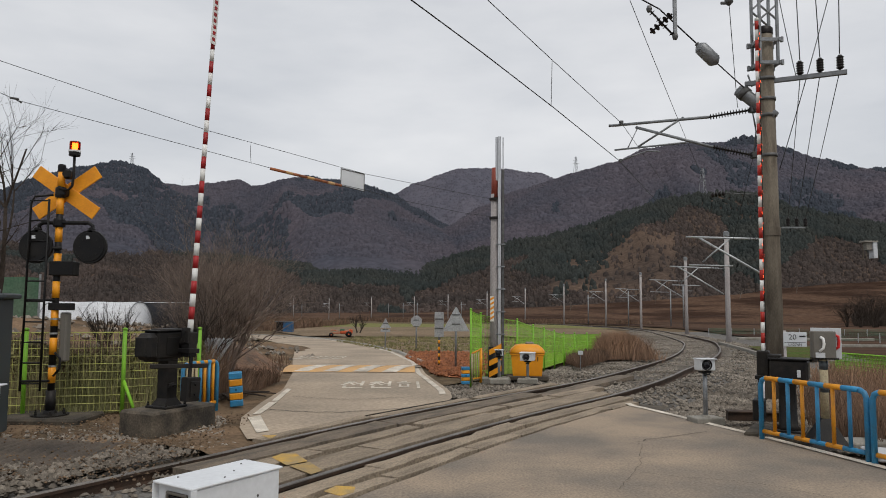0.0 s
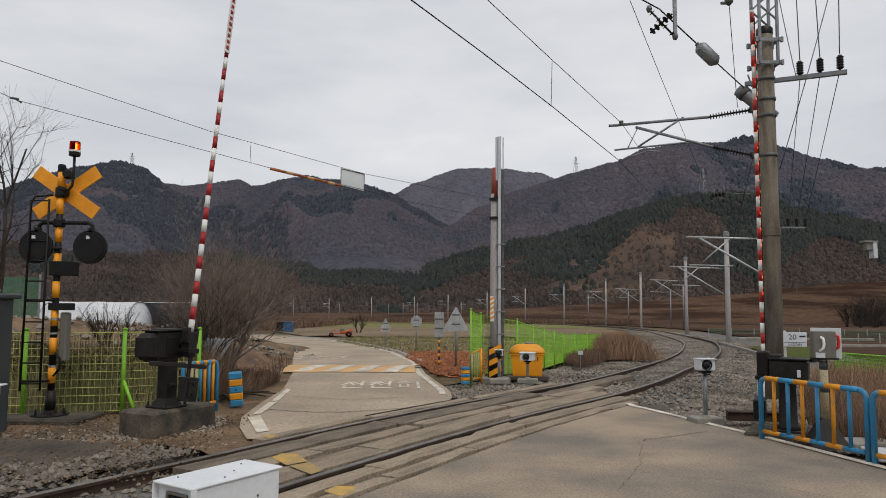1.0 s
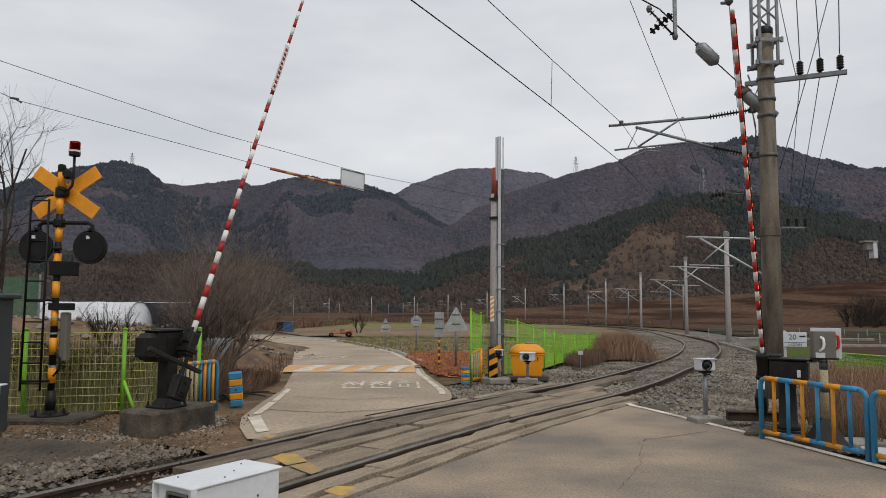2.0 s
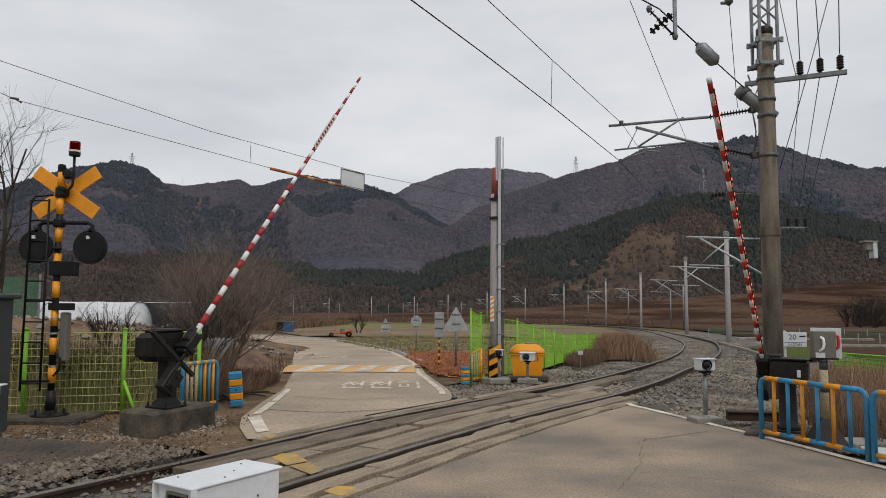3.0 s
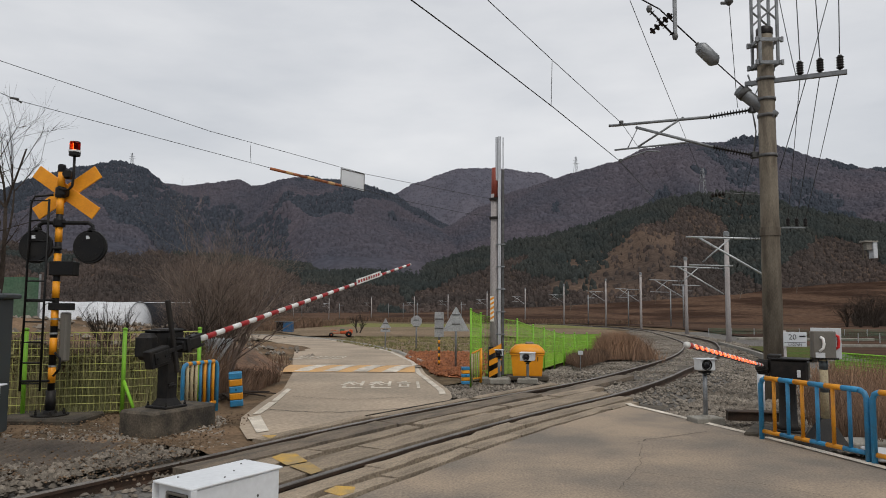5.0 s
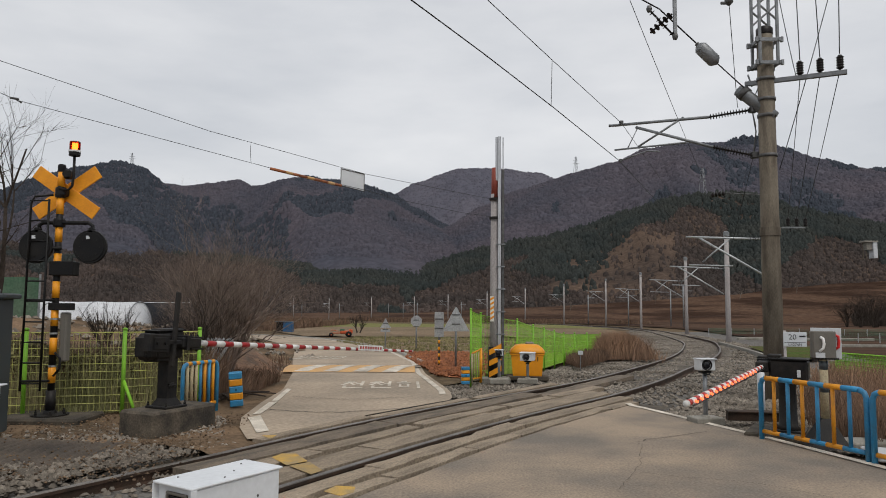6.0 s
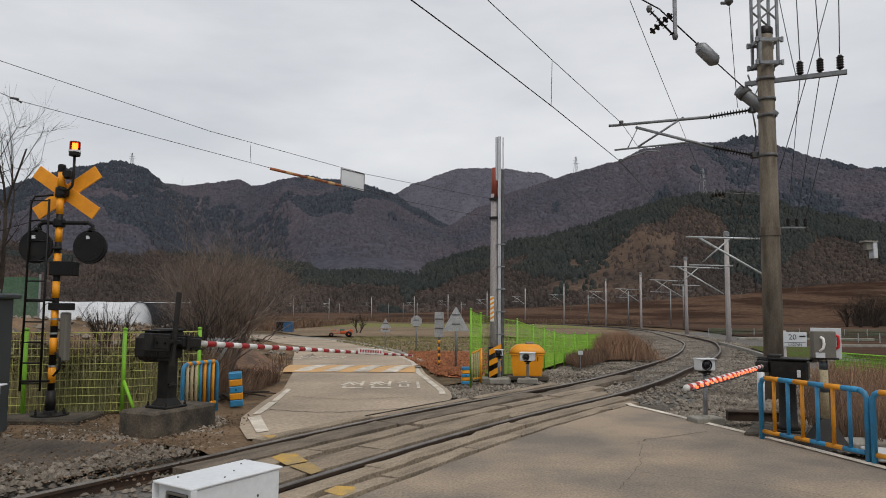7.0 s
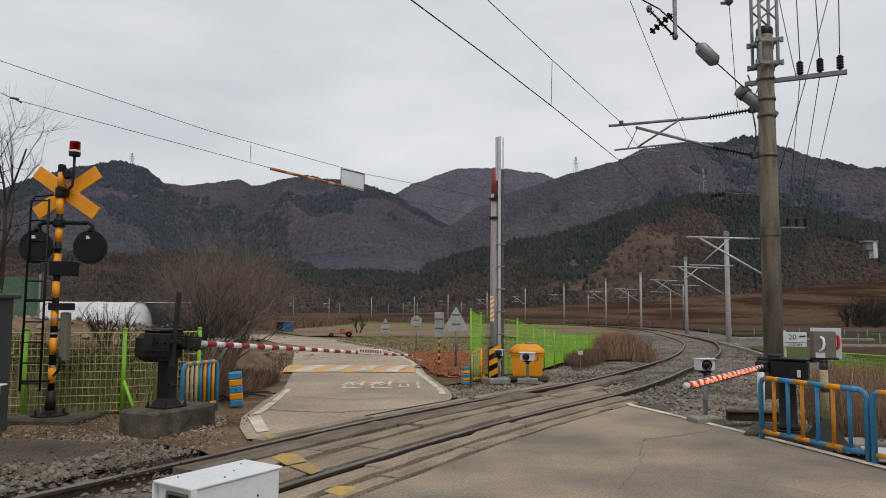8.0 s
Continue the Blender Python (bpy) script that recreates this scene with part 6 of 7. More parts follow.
# ---- plants ----
def grow(s, rng, p, d, length, r, depth, spread, up, sides=5):
    """One limb and its twigs."""
    n = 3
    pts = [p]
    for k in range(n):
        d = (d + Vector((rng.uniform(-1, 1), rng.uniform(-1, 1), rng.uniform(-0.6, 1))) * 0.16 + Vector((0, 0, up))).normalized()
        pts.append(pts[-1] + d * length / n)
    r2 = r * 0.62
    s.pipe(pts, r, max(3, sides), r2, caps=False)
    if depth == 0:
        return
    for k in range(rng.choice((3, 3, 4)) if depth > 1 else rng.choice((4, 5, 6))):
        at = pts[rng.choice((1, 2, 3, 3))]
        nd = (d + Vector((rng.uniform(-1, 1), rng.uniform(-1, 1), rng.uniform(-0.7, 0.9))) * spread).normalized()
        grow(s, rng, at, nd, length * rng.uniform(0.55, 0.85), r2 * rng.uniform(0.55, 0.8), depth - 1, spread, up, sides - 1)


def bare_tree(name, x, y, z, h, trunks, depth, seed, material, label, spread=0.9, r=0.06, lean=0.25, group="", up=0.05, first=0.34):
    rng = random.Random(seed)
    t = thing(name, pose(x, y, z), label, "tree" if name.endswith("tree") else "shrub", group)
    for k in range(trunks):
        s, c = Shape(), Shape()
        a = 6.283 * k / trunks + rng.uniform(-0.4, 0.4)
        d = Vector((math.cos(a) * lean, math.sin(a) * lean, 1)).normalized()
        base = Vector((math.cos(a) * 0.08 * (trunks > 1), math.sin(a) * 0.08 * (trunks > 1), -0.05))
        pts = [base]
        for i in range(4):
            d = (d + Vector((rng.uniform(-1, 1), rng.uniform(-1, 1), 0)) * 0.1).normalized()
            pts.append(pts[-1] + d * h * first / 4)
        s.pipe(pts, r, 8, r * 0.65)
        part("trunk", s, material, t, "", True)
        for i in range(6):
            nd = (d + Vector((rng.uniform(-1, 1), rng.uniform(-1, 1), rng.uniform(-0.3, 0.6))) * spread).normalized()
            grow(c, rng, pts[rng.choice((2, 3, 4, 4))], nd, h * rng.uniform(0.2, 0.34), r * 0.5, depth, spread * 0.8, up)
        part("crown", c, material, t, "bare twigs")
    return t


def stalks(name, spots, material, label, h, lean=0.35, w=0.006):
    """Dead stems and blades: thin crossed triangles."""
    rng = random.Random(31)
    s = Shape()
    for x, y, z, k in spots:
        for _ in range(2):
            hh = h * k * rng.uniform(0.5, 1.2)
            a, b = rng.uniform(0, 6.28), rng.uniform(0, lean)
            tip = (x + math.cos(a) * b * hh, y + math.sin(a) * b * hh, z + hh)
            mid = (x + math.cos(a) * b * hh * 0.35, y + math.sin(a) * b * hh * 0.35, z + hh * 0.55)
            ww = w * rng.uniform(0.6, 1.5)
            n = len(s.v)
            s.v += [(x - ww, y, z), (x + ww, y, z), (mid[0] + ww, mid[1], mid[2]), (mid[0] - ww, mid[1], mid[2]), tip, (x, y + ww, z), (mid[0], mid[1] + ww, mid[2])]
            s.f += [(n, n + 1, n + 2, n + 3), (n + 3, n + 2, n + 4), (n, n + 5, n + 6, n + 3), (n + 6, n + 4, n + 3)]
    me = s.mesh(name, material)
    tagged(part(name, me, ""), label, "dry plants", "", "stuff")


def leaf_bush(name, x, y, sx, sy, h, n, seed, label):
    """A low evergreen hedge: stems and many small leaves."""
    rng = random.Random(seed)
    t = thing(name, pose(x, y, terr(y)), label, "bush", "low bushes behind the fence")
    st, lf = Shape(), Shape()
    for _ in range(n // 40):
        a = (rng.uniform(-sx, sx), rng.uniform(-sy, sy))
        st.pipe([(a[0], a[1], 0), (a[0] + rng.uniform(-0.15, 0.15), a[1], h * rng.uniform(0.5, 1))], 0.006, 4, 0.002)
    for _ in range(n):
        px, py = rng.uniform(-sx, sx), rng.uniform(-sy, sy)
        top = h * (0.72 + 0.28 * noise.noise((px * 2, py * 2, seed)))
        pz = top * rng.random() ** 0.6
        r = rng.uniform(0.02, 0.05)
        m = Matrix.Translation((px, py, pz)) @ Euler((rng.uniform(0, 3), rng.uniform(0, 3), rng.uniform(0, 6))).to_matrix().to_4x4()
        lf.add([(0, -r, 0), (r * 0.5, 0, r * 0.15), (0, r, 0), (-r * 0.5, 0, r * 0.15)], [(0, 1, 2), (0, 2, 3)], m)
    part("stems", st, "dark_bark", t)
    part("leaves", lf, "leaf", t)


def build_plants():
    rng = random.Random(41)
    bare_tree("bare_tree", -4.3, 13.7, terr(13.7), 3.05, 8, 4, 3, "shrub_bark", "leafless many-stemmed tree with a dense twiggy crown", 0.95, 0.042, 0.24, "", 0.03, 0.32)
    bare_tree("bare_tree", -4.35, 14.2, terr(14.2), 2.8, 5, 4, 77, "shrub_bark", "leafless twiggy tree with dense thin branches", 1.0, 0.035, 0.3, "", 0.02, 0.34)
    bare_tree("bare_tree", -4.45, 12.6, terr(12.6), 1.9, 5, 3, 8, "dark_bark", "leafless dark shrubby tree beside the fence", 0.9, 0.035, 0.4)
    bare_tree("bare_tree", -12.35, 19.5, 0.3, 6.0, 1, 3, 13, "dark_bark", "tall leafless dark tree at the field edge", 1.25, 0.07, 0.02, "", 0.0, 0.66)
    bare_tree("bare_shrub", -7.4, 16.0, 0.35, 1.25, 5, 2, 21, "dark_bark", "small leafless pruned shrub on the bank", 0.6, 0.03, 0.5, "", 0.08, 0.45)
    bare_tree("bare_tree", -6.5, 55.0, terr(55), 1.9, 2, 2, 27, "dark_bark", "small leafless tree in the field", 0.7, 0.06, 0.4)
    for x, y, sx, n, sd in ((-6.1, 11.3, 0.85, 11000, 1), (-4.65, 11.35, 0.75, 9500, 2), (-7.6, 11.6, 0.9, 9000, 4)):
        leaf_bush("evergreen_bush", x, y, sx, 0.45, 1.15, n, sd, "olive green half-dead bush behind the wire fence")
    # dead grass in drifts
    def drift(n, x0, x1, y0, y1, keep=lambda x, y: True, z=0.0):
        out = []
        while len(out) < n:
            x, y = rng.uniform(x0, x1), rng.uniform(y0, y1)
            if keep(x, y):
                out.append((x, y, terr(y) + z, rng.uniform(0.5, 1.2)))
        return out
    stalks("fence_weeds", drift(5200, -8.5, -3.95, 10.25, 12.6, lambda x, y: y > 10.5 - (x + 4.5) * 0.1), "weeds", "dry yellow weeds behind the wire fence", 0.75)
    stalks("verge_grass", drift(2200, -8.5, -3.9, 10.15, 11.0, lambda x, y: noise.noise((x * 2, y * 2, 0)) > 0), "weeds", "short dry grass on the trodden verge", 0.14)
    stalks("bend_bush", [(x, y, terr(y), 1.1 - 0.9 * ((x - 6.2) / 1.0) ** 2) for x, y in [(rng.gauss(6.2, 0.5), rng.gauss(25.0, 0.9)) for _ in range(5000)] if abs(x - 6.2) < 0.9], "bush_stem", "rust-brown dead bush at the inside of the bend", 0.72, 0.7, 0.005)
    stalks("fence_brush", drift(2600, 3.7, 6.2, 18.6, 24.5, lambda x, y: abs(x - (1.7 + (y - 16) * 0.45)) < 0.55), "straw", "brown dead brush along the fence foot", 0.3, 0.5)
    stalks("mast_brush", drift(4200, 4.9, 10.5, 8.2, 12.8, lambda x, y: x > 0.5 * y and noise.noise((x * 1.1, y * 1.1, 3)) > -0.1), "straw", "brown dead brush behind the railing", 0.45, 0.6, 0.004)
    stalks("mast_weeds", drift(3800, 6.6, 14, 11.6, 16, lambda x, y: x > 0.52 * y), "bush_stem", "tall dry weeds round the mast foot", 0.5, 0.5, 0.004)
    stalks("tree_foot_brush", drift(3000, -5.2, -3.4, 12.0, 15.0), "straw", "brown brush and litter at the tree's foot", 0.32, 0.7, 0.005)
    stalks("road_bank_brush", drift(500, -6.6, -4.0, 15.0, 21.0, lambda x, y: x < -3.25 - (y - 14) * 0.17), "straw", "brown dead brush on the road bank", 0.3, 0.7, 0.005)
    stalks("field_stubble", drift(6000, -5.5, 14, 27, 45, lambda x, y: -1.6 - (y - 26) * 0.35 < x < 4.5 + (y - 27) * 0.3), "weeds", "pale stubble in the field", 0.1, 0.6, 0.02)
    stalks("far_hedge", drift(9000, -70, 45, 150, 250, lambda x, y: noise.noise((x * 0.06, y * 0.06, 3)) > 0.12 and y > 120 + abs(x) * 0.2), "straw", "brown scrub beyond the fields", 0.8, 0.6, 0.08)
    stalks("left_scrub", drift(14000, -75, -14, 60, 110), "straw", "brown scrub and reeds behind the greenhouses", 0.8, 0.6, 0.04)
    stalks("right_scrub", drift(7000, 75, 140, 140, 230, lambda x, y: x > 0.58 * y), "dark_bark", "dark leafless thicket on the slope", 3.2, 0.9, 0.05)
    for k, (x, y, h) in enumerate(((66, 112, 6.0), (70, 115, 7.0), (73, 119, 6.5), (78, 122, 7.5), (69, 121, 5.0))):
        bare_tree("bare_tree", x, y, terr(y), h, 4, 3, 50 + k, "dark_bark", "dark leafless tree in a thicket on the slope", 0.95, 0.1, 0.4, "thicket on the slope", 0.03, 0.3)
    stalks("fence_tangle", drift(5000, -8.3, -3.7, 11.0, 12.4), "straw", "brown tangled dead stems behind the wire fence", 0.85, 0.8, 0.005)
    stalks("phone_reeds", drift(5200, 4.9, 9.5, 6.6, 11.2, lambda x, y: x > 0.535 * y and noise.noise((x * 0.9, y * 0.9, 5)) > -0.05), "bush_stem", "rust-brown dead reeds behind the railing", 0.5, 0.55, 0.003)


# ---- far things ----
def tunnel(name, x, y, z, yaw, w, h, L, material, label):
    t = thing(name, pose(x, y, z, 0, 0, yaw), label, "greenhouse", "film tunnels in the field")
    ring = [(math.cos(math.pi * k / 16) * w / 2, math.sin(math.pi * k / 16) * h) for k in range(17)]
    s = Shape()
    n = int(L / 1.2)
    for j in range(n + 1):
        for u, v in ring:
            k = 1 - 0.012 * (j % 2)
            s.v.append((L * j / n, u * k, v * k))
    s.f = [(j * 17 + k, j * 17 + k + 1, (j + 1) * 17 + k + 1, (j + 1) * 17 + k) for j in range(n) for k in range(16)]
    s.f += [tuple(range(17)), tuple(range(n * 17, n * 17 + 17))[::-1]]
    part("cover", s, material, t, "", True)
    for j in range(0, n + 1, 2):
        part("hoop", Shape().pipe([(L * j / n, u * 1.004, v * 1.004) for u, v in ring], 0.03, 5), "galv" if material == "film" else "black_film", t)
    if material == "black_film":
        part("ridge_strip", Shape().box(L / 2, 0, h + 0.02, L, w * 0.16, 0.04, 0.01), "film", t, "pale strip along the ridge")


def build_far_things():
    mound = Shape()
    n, m = 40, 14
    for j in range(m + 1):
        for i in range(n + 1):
            x, y = -40 + 35.2 * i / n, 13.4 + 16 * j / m
            e = math.sin(math.pi * min(1, j / m * 1.6) if j / m < 0.625 else math.pi) if j / m < 0.3125 else 1 - (j / m - 0.3125) * 0.6
            side = min(1.0, (n - i) / 7)
            mound.v.append((x, y, terr(y) - 0.1 + 1.35 * max(0, e) * side + 0.16 * noise.noise((x * 0.7, y * 0.7, 0)) + 0.08 * noise.noise((x * 2.3, y * 2.3, 6))))
    mound.f = [(j * (n + 1) + i, j * (n + 1) + i + 1, (j + 1) * (n + 1) + i + 1, (j + 1) * (n + 1) + i) for j in range(m) for i in range(n)]
    structure("bank", mound, "earth", "low bank of bare stony earth", True)
    rr = random.Random(9)
    spots = []
    for _ in range(2600):
        x, y, z = mound.v[rr.randrange(len(mound.v) - 2 * (n + 1))]
        if x > -24:
            spots.append((x + rr.uniform(-0.4, 0.4), y + rr.uniform(-0.5, 0.5), z + rr.uniform(-0.03, 0.05)))
    stones("bank_rubble", spots, "pale rubble and clods on the earth bank", 0.05, 0.15)
    clods = [(rr.uniform(-1.2, 2.4), rr.uniform(16.7, 26.5)) for _ in range(5200)]
    stones("soil_clods", [(x, y, terr(y) + rr.uniform(-0.01, 0.04)) for x, y in clods if -0.15 - (y - 17) * 0.16 < x < 0.95 + (y - 17) * 0.15], "clods of freshly turned reddish soil", 0.03, 0.09, "red_soil")
    tunnel("film_tunnel", -17.3, 40.5, -0.35, 176, 3.4, 2.0, 9, "film", "white film greenhouse tunnel")
    tunnel("film_tunnel", -14.9, 43.5, -0.4, 178, 3.0, 2.0, 4.6, "black_film", "black shade-net tunnel with a pale ridge")
    t = thing("windbreak_net", pose(-24, 33, 0.2), "sagging green windbreak net on poles", "net")
    for k in range(3):
        part("net_post", Shape().pipe([(k * 2.6, 0, -0.5), (k * 2.6, 0, 2.7)], 0.05, 8), "galv", t)
    part("net", Shape().add([(-2 + 0.8 * k, 0.06 * math.sin(k * 1.7), z + 0.08 * math.sin(k)) for z in (0.2, 1.3, 2.5) for k in range(10)],
                            [(r * 10 + k, r * 10 + k + 1, r * 10 + 11 + k, r * 10 + 10 + k) for r in range(2) for k in range(9)]), "green_net", t, "", True)
    # orange farm machine in the field
    t = thing("power_tiller", pose(-6.2, 45, terr(45), 0, 0, 12) @ Matrix.Diagonal((0.72, 0.72, 0.72, 1)), "small orange farm tiller parked in the field", "tractor")
    part("body", Shape().box(0.1, 0, 0.42, 1.0, 0.5, 0.28, 0.06).box(0.55, 0, 0.5, 0.3, 0.4, 0.36, 0.05), "orange", t)
    part("engine", Shape().box(-0.2, 0, 0.6, 0.4, 0.4, 0.22, 0.04), "green_net", t)
    part("handle", Shape().pipe([(-0.5, 0.2, 0.5), (-1.1, 0.2, 0.62), (-1.2, 0.2, 0.5)], 0.03, 6), "orange", t)
    part("drawbar", Shape().box(-0.8, 0, 0.35, 0.9, 0.1, 0.08, 0.02), "orange", t)
    for x, y, r in ((0.35, 0.32, 0.26), (0.35, -0.32, 0.26), (-1.15, 0.0, 0.2)):
        w = part("wheel", Shape().lathe([(r * 0.55, -0.07), (r, -0.05), (r, 0.05), (r * 0.55, 0.07)], 18, pose(x, y, r, 90)), "black", t, "black tyre", True)
        part("hub", Shape().lathe([(0.06, -0.08), (0.06, 0.08)], 10, pose(x, y, r, 90)), "orange", w)
    t = thing("container", pose(-12.75, 57.5, terr(57.5), 0, 0, 6) @ Matrix.Diagonal((0.8, 0.8, 0.85, 1)), "blue steel farm container with an open dark side", "container")
    part("shell", Shape().box(0.35, 0, 0.48, 0.95, 1.2, 0.95, 0.03), "blue_bin", t)
    part("dark_side", Shape().box(-0.45, 0, 0.5, 0.66, 1.1, 0.9, 0.03), "black", t)
    part("roof", Shape().box(-0.05, 0, 0.98, 1.75, 1.3, 0.06, 0.01), "cabinet", t)
    # far guard fence with pale posts and a concrete ditch wall
    for y0, x0, x1, n in ((42, 19.5, 36, 14), (60, 22.5, 55, 18)):
        t = thing("field_fence", pose(0, 0, 0), "low pale green field fence", "fence", "field fences")
        for k in range(n):
            x = x0 + (x1 - x0) * k / (n - 1)
            part("post", Shape().pipe([(x, y0, terr(y0) - 0.1), (x, y0, terr(y0) + 0.52)], 0.03, 6), "sign_back", t)
        s = Shape()
        for k in range(6):
            s.pipe([(x0, y0, terr(y0) + 0.08 + 0.08 * k), (x1, y0, terr(y0) + 0.08 + 0.08 * k)], 0.009, 4)
        part("net", s, "green_net", t)
    structure("ditch_wall", Shape().box(40, 36, terr(36) + 0.0, 42, 0.3, 0.16, 0.03), "concrete", "low pale concrete ditch wall")
    structure("slope_wall", Shape().box(24, 47, terr(47) + 0.02, 9, 0.3, 0.18, 0.03), "concrete", "low pale concrete ditch wall")
    # edging of the ballast behind the mast
    line = spline([(14.6, 37.5), (11.6, 26), (9.6, 20), (8.4, 16.6)], 0.6)
    structure("ballast_edging", ribbon(line, [-0.08, -0.07, 0.07, 0.08], lambda i, q, o: terr(q.y) + (0.12 if abs(o) < 0.075 else -0.1)), "concrete", "pale concrete edging of the ballast")
    # pylons on the ridges and a pale shed
    pyl = thing("pylon", pose(0, 0, 0), "grey lattice power pylon on the ridge", "pylon", "pylons on the ridges")
    s = Shape()
    for i in (-1, 1):
        for j in (-1, 1):
            s.pipe([(i * 3, j * 3, -4), (i * 0.6, j * 0.6, 26)], 0.22, 4)
    for k in range(6):
        z, w = k * 4.2, 3 - k * 0.41
        s.pipe([(-w, -w, z), (w * 0.86, -w * 0.86, z + 4.2)], 0.14, 4).pipe([(w, -w, z), (-w * 0.86, -w * 0.86, z + 4.2)], 0.14, 4)
    part("tower", s, "galv", pyl)
    part("cross_arms", Shape().box(0, 0, 16, 11, 0.4, 0.4, 0.05).box(0, 0, 20, 9, 0.4, 0.4, 0.05).box(0, 0, 24, 7, 0.4, 0.4, 0.05), "galv", pyl)
    for i, (x, y, z) in enumerate(((-513, 1148, 222), (193, 1018, 193), (230, 620, 98))):
        m = pose(x, y, z, 0, 0, 20 * i)
        if i == 0:
            pyl.matrix_basis = m
        else:
            copy_thing(pyl, m)
    t = thing("hillside_shed", pose(230, 380, 34), "pale tall shed on the hillside", "shed")
    part("slab", Shape().box(0, 0, 3.2, 7.4, 5, 0.8, 0.1), "concrete", t, "pale flat top")
    part("wall", Shape().box(2.2, 0, -1.5, 2.2, 4.5, 8.6, 0.1), "sheet_white", t, "pale weathered wall")
    part("wall", Shape().box(-0.4, 0.5, 0.8, 3.2, 3.5, 4.0, 0.1), "concrete", t)
    for x in (-3.3, -1.6):
        part("leg", Shape().box(x, 0, -2.0, 0.5, 0.5, 9.6, 0.05), "dark_concrete", t)


def build_loose_bits():
    # steel beam, pale pipe and rubble by the right barrier
    single("steel_beam", Shape().box(0, 0, 0, 0.85, 0.14, 0.12, 0.01).box(0, 0, 0.065, 0.85, 0.2, 0.02, 0.004), "rail_side", "rusty brown steel beam lying on the gravel", "beam", m=pose(4.5, 10.2, 0.05, 0, 0, -8))
    single("marker_pipe", Shape().pipe([(0, 0, -0.05), (0, 0, 0.75)], 0.05, 12), "sheet_white", "short white marker pipe in the gravel", "pipe", m=pose(4.62, 10.35, 0), smooth=True)
    single("paving_block", Shape().box(0, 0, 0, 0.6, 0.3, 0.12, 0.015), "concrete", "loose concrete block in the verge", "block", "loose concrete blocks", m=pose(4.9, 8.3, 0.02, 3, 2, 14))
    single("paving_block", Shape().box(0, 0, 0, 0.7, 0.5, 0.08, 0.015), "sheet_white", "pale flat slab in the verge", "block", "loose concrete blocks", m=pose(4.95, 7.7, 0.02, 0, 2, -10))
    single("drain_pipe", Shape().pipe([(0, 0, 0), (0, 0, 0.26)], 0.06, 14, caps=True).lathe([(0.08, 0.2), (0.08, 0.26), (0.06, 0.26)], 14), "galv", "short grey drain pipe standing in the verge", "pipe", m=pose(5.0, 7.75, 0.05), smooth=True)
    # bundle of pale posts under the tree
    for k in range(7):
        single("leaning_pole", Shape().pipe([(0, 0, 0), (0.55, 0.2, 0.95)], 0.03, 8), "sign_back", "pale grey pole leaning against the tree", "pole", "bundle of poles", m=pose(-4.75 + 0.07 * k, 12.6 + 0.03 * (k % 3), 0.02, 0, 0, 4 * (k % 3)))
    for k in range(5):
        bl = Vector((-3.9 + 0.16 * k, 11.9 - 0.14 * k, 0.06))
        single("dead_branch", Shape().pipe([(0, 0, 0), (0.5, 0.1, 0.06), (1.0, -0.1, 0.02)], 0.025, 6, 0.01), "dark_bark", "dead branch lying by the road", "branch", "fallen branches", m=Matrix.Translation(bl) @ pose(0, 0, 0, 0, 0, 30 * k))
    # low earth bank beside the road
    s = Shape()
    for j in range(13):
        for i in range(9):
            x, y = -6.2 + 2.9 * i / 8, 14.2 + 7.5 * j / 12
            x -= (y - 14.2) * 0.18
            k = math.sin(math.pi * i / 8) * math.sin(math.pi * j / 12)
            s.v.append((x, y, terr(y) - 0.12 + 0.75 * k + 0.12 * noise.noise((x * 1.5, y * 1.5, 2))))
    s.f = [(j * 9 + i, j * 9 + i + 1, j * 9 + 10 + i, j * 9 + 9 + i) for j in range(12) for i in range(8)]
    structure("road_bank", s, "bank_soil", "eroded brown earth bank beside the road", True)


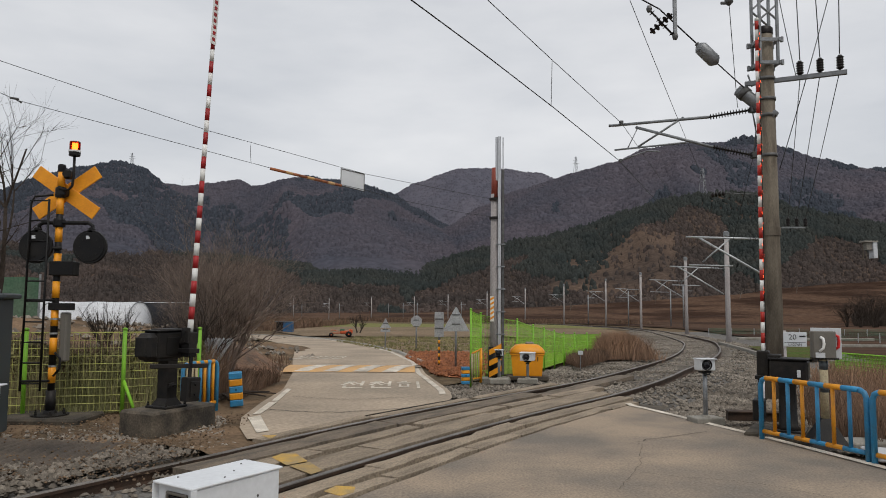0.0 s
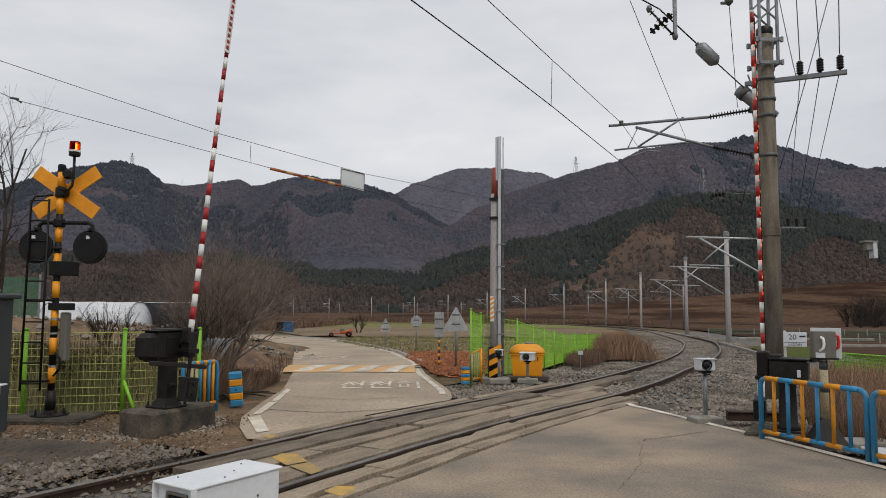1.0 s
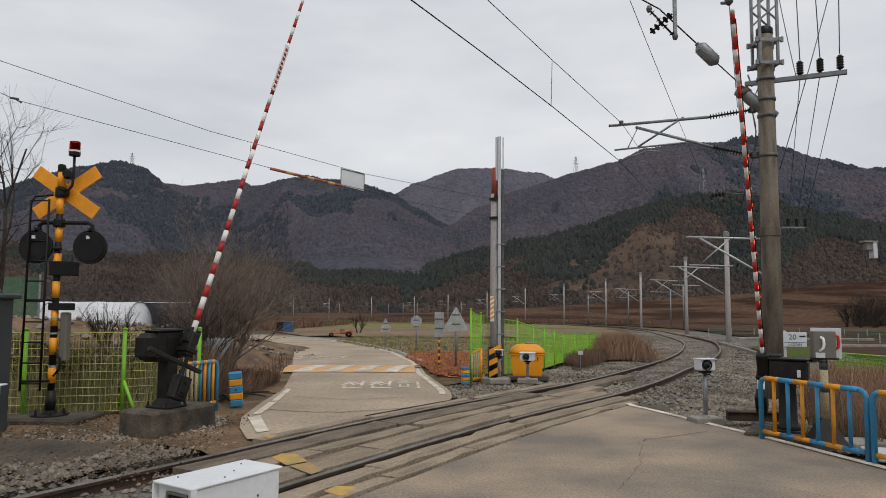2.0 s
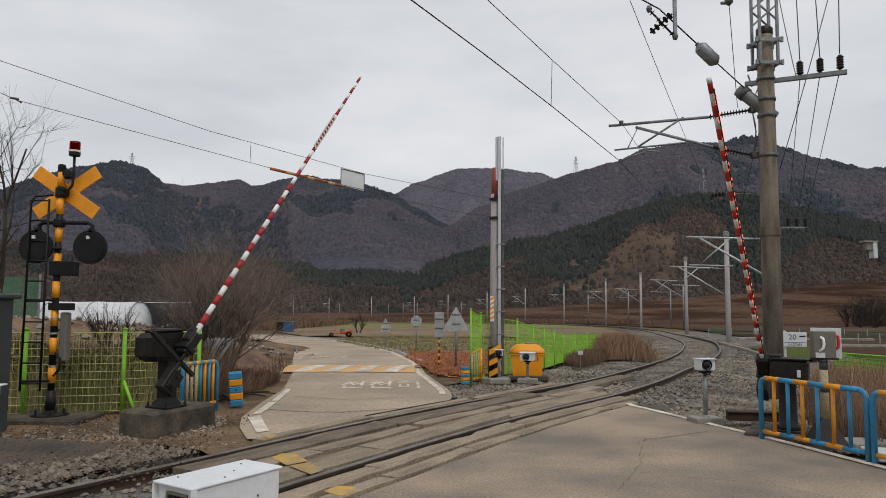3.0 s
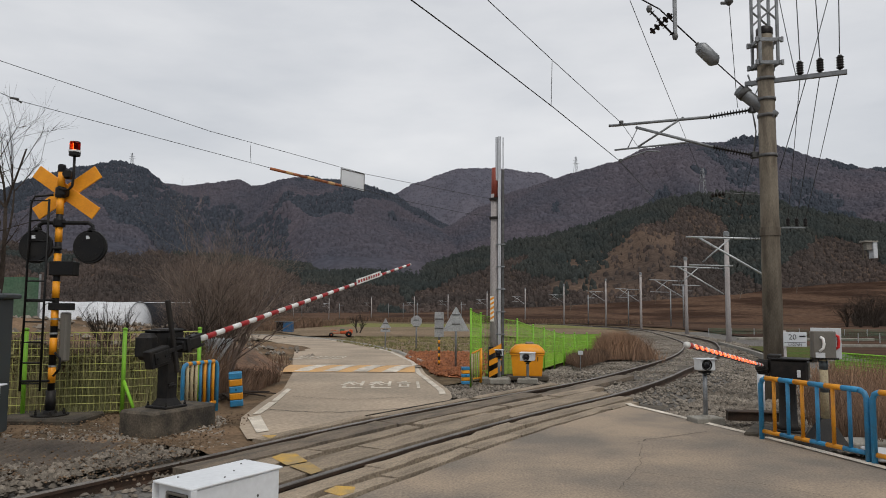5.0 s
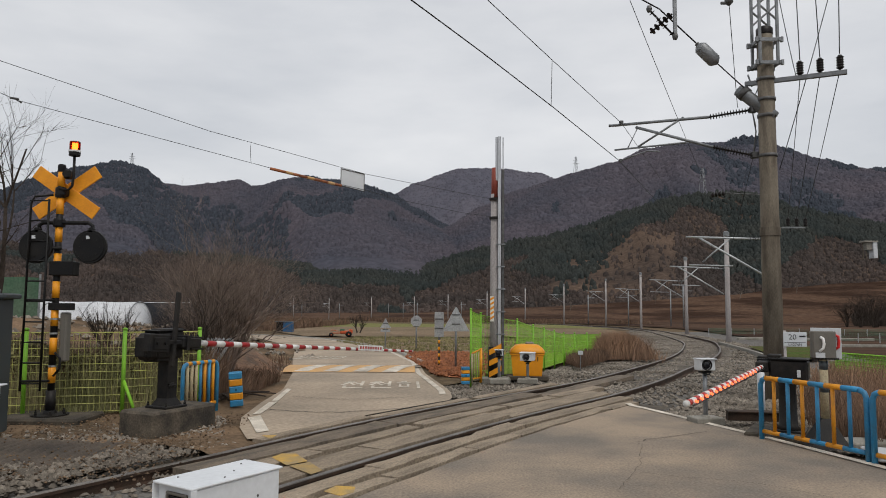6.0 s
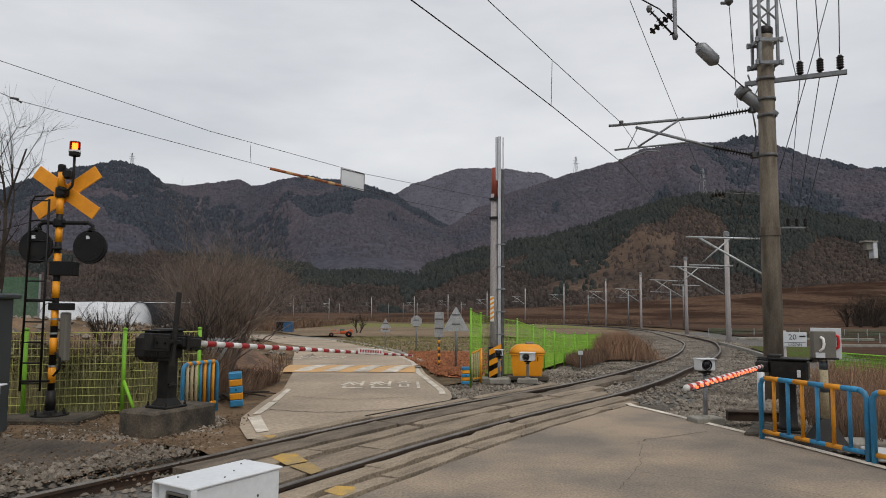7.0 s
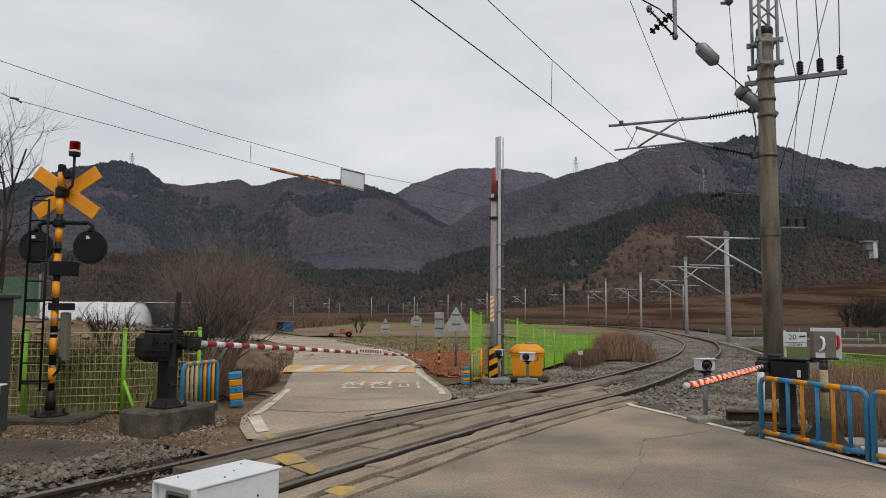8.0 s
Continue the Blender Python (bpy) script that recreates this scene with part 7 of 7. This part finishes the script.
def motions(left_boom, right_boom, reflector):
    left = [(0, 86.6), (0.5, 86.5), (0.7, 85.9), (0.8, 85.3), (1.0, 82.8), (1.2, 79.7), (1.4, 77.0), (1.5, 75.3), (1.7, 72.4), (2.8, 53.6), (3.0, 49.7), (3.2, 46.1), (3.5, 40.4), (4.0, 31.2),
            (4.5, 21.8), (4.7, 18.1), (5.3, 7.6), (5.8, -0.1), (5.9, -2.2), (6.0, -4.2), (6.1, -5.1), (6.3, -5.0), (8.0, -5.0)]
    right = [(0, 85.8), (0.5, 85.7), (0.8, 83.2), (1.0, 80.3), (1.5, 71.2), (2.8, 42.0), (3.0, 38.2), (3.2, 34.1), (3.5, 27.9), (4.0, 19.2), (4.5, 11.9), (4.7, 9.3), (5.3, 3.4), (5.8, 0.7),
             (6.0, 0.4), (6.2, 0.8), (6.5, 2.1), (6.8, 2.2), (7.0, 1.9), (7.2, 1.5), (7.5, 1.5), (7.8, 1.9), (8.0, 2.1)]
    walk(left_boom, [(t, pose(*LEFT_PIVOT, 0, -a, 0)) for t, a in left])
    walk(right_boom, [(t, pose(*RIGHT_PIVOT, -0.92, 0, 0) @ pose(0, 0, 0, 0, -a, 0)) for t, a in right])
    # the shield pauses towards the road, then swings round, once in 0.87 s
    turns = []
    for k in range(-1, 10):
        start = 0.72 + 0.87 * k
        turns += [(start + dt, 360 * k + a) for dt, a in ((0.03, -62), (0.23, -62), (0.3, 14), (0.42, 88), (0.57, 150), (0.7, 195), (0.8, 238))]
    a0 = next(a for t, a in turns[::-1] if t <= 0.0)
    turns = [(0.0, a0)] + [(t, a) for t, a in turns if 0.03 < t < 7.95] + [(8.0, 360 * 8 + 20)]
    walk(reflector, [(t, pose(0.2, -0.06, 3.82, 0, 0, a)) for t, a in turns])


build_ground()
build_hills()
PATH = build_track()
build_roads(PATH)
build_ballast(PATH)
left_machine, left_boom = build_left_barrier()
right_machine, right_boom = build_right_barrier()
reflector = build_crossbuck()
build_big_mast()
build_far_masts()
build_wires()
build_height_bar()
build_duct_pole()
build_detectors()
guard_rail(3.9, 8.75, 4.42, 7.45, 0.74, 6, "tubular railing in alternating blue and ochre lengths")
second = guard_rail(4.44, 7.38, 4.95, 6.1, 0.74, 6, "tubular railing beginning with an ochre post")
guard_rail(-3.72, 10.25, -3.45, 10.95, 0.72, 7, "short blue and ochre railing with some faded bars", 3)
banded_post(-3.22, 11.25, 0.54, 0.2, 7, "leaning guide post in blue and yellow bands")
banded_post(0.48, 14.75, 0.36, 0.17, 0, "short guide post in blue and yellow bands")
mesh_fence("mesh_fence", [(-8.3, 9.2), (-5.85, 10.0), (-4.62, 10.35), (-3.72, 10.9)], 1.17, "green_wire", "faded green welded mesh fence with lime posts", "green fences", 0.075, 0.11, 0.03, True, 0.0036)
mesh_fence("wire_fence", [(0.6, 15.0), (0.86, 15.9), (1.75, 16.6), (2.3, 18.0), (2.72, 19.0), (3.15, 20.0), (3.62, 21.2), (4.2, 22.6), (5.0, 24.6), (5.95, 26.8)], [1.5, 1.42, 1.28, 1.13, 1.05, 0.95, 0.86, 0.82, 0.78, 0.72],
           "lime_wire", "bright lime green wire fence bending along the track", "green fences", 0.04, 0.12, 0.022, False, 0.0036)
mesh_fence("wire_fence", [(9.4, 17.0), (9.75, 15.5), (10.2, 13.6), (10.8, 11.5)], 0.58, "lime_wire", "bright lime green wire fence behind the phone", "green fences", 0.04, 0.09, 0.025, False, 0.009)
build_grit_bin()
build_phone()
build_curve_sign()
build_road_signs()
build_far_things()
build_plants()
build_loose_bits()
build_deck(PATH)
motions(left_boom, right_boom, reflector)
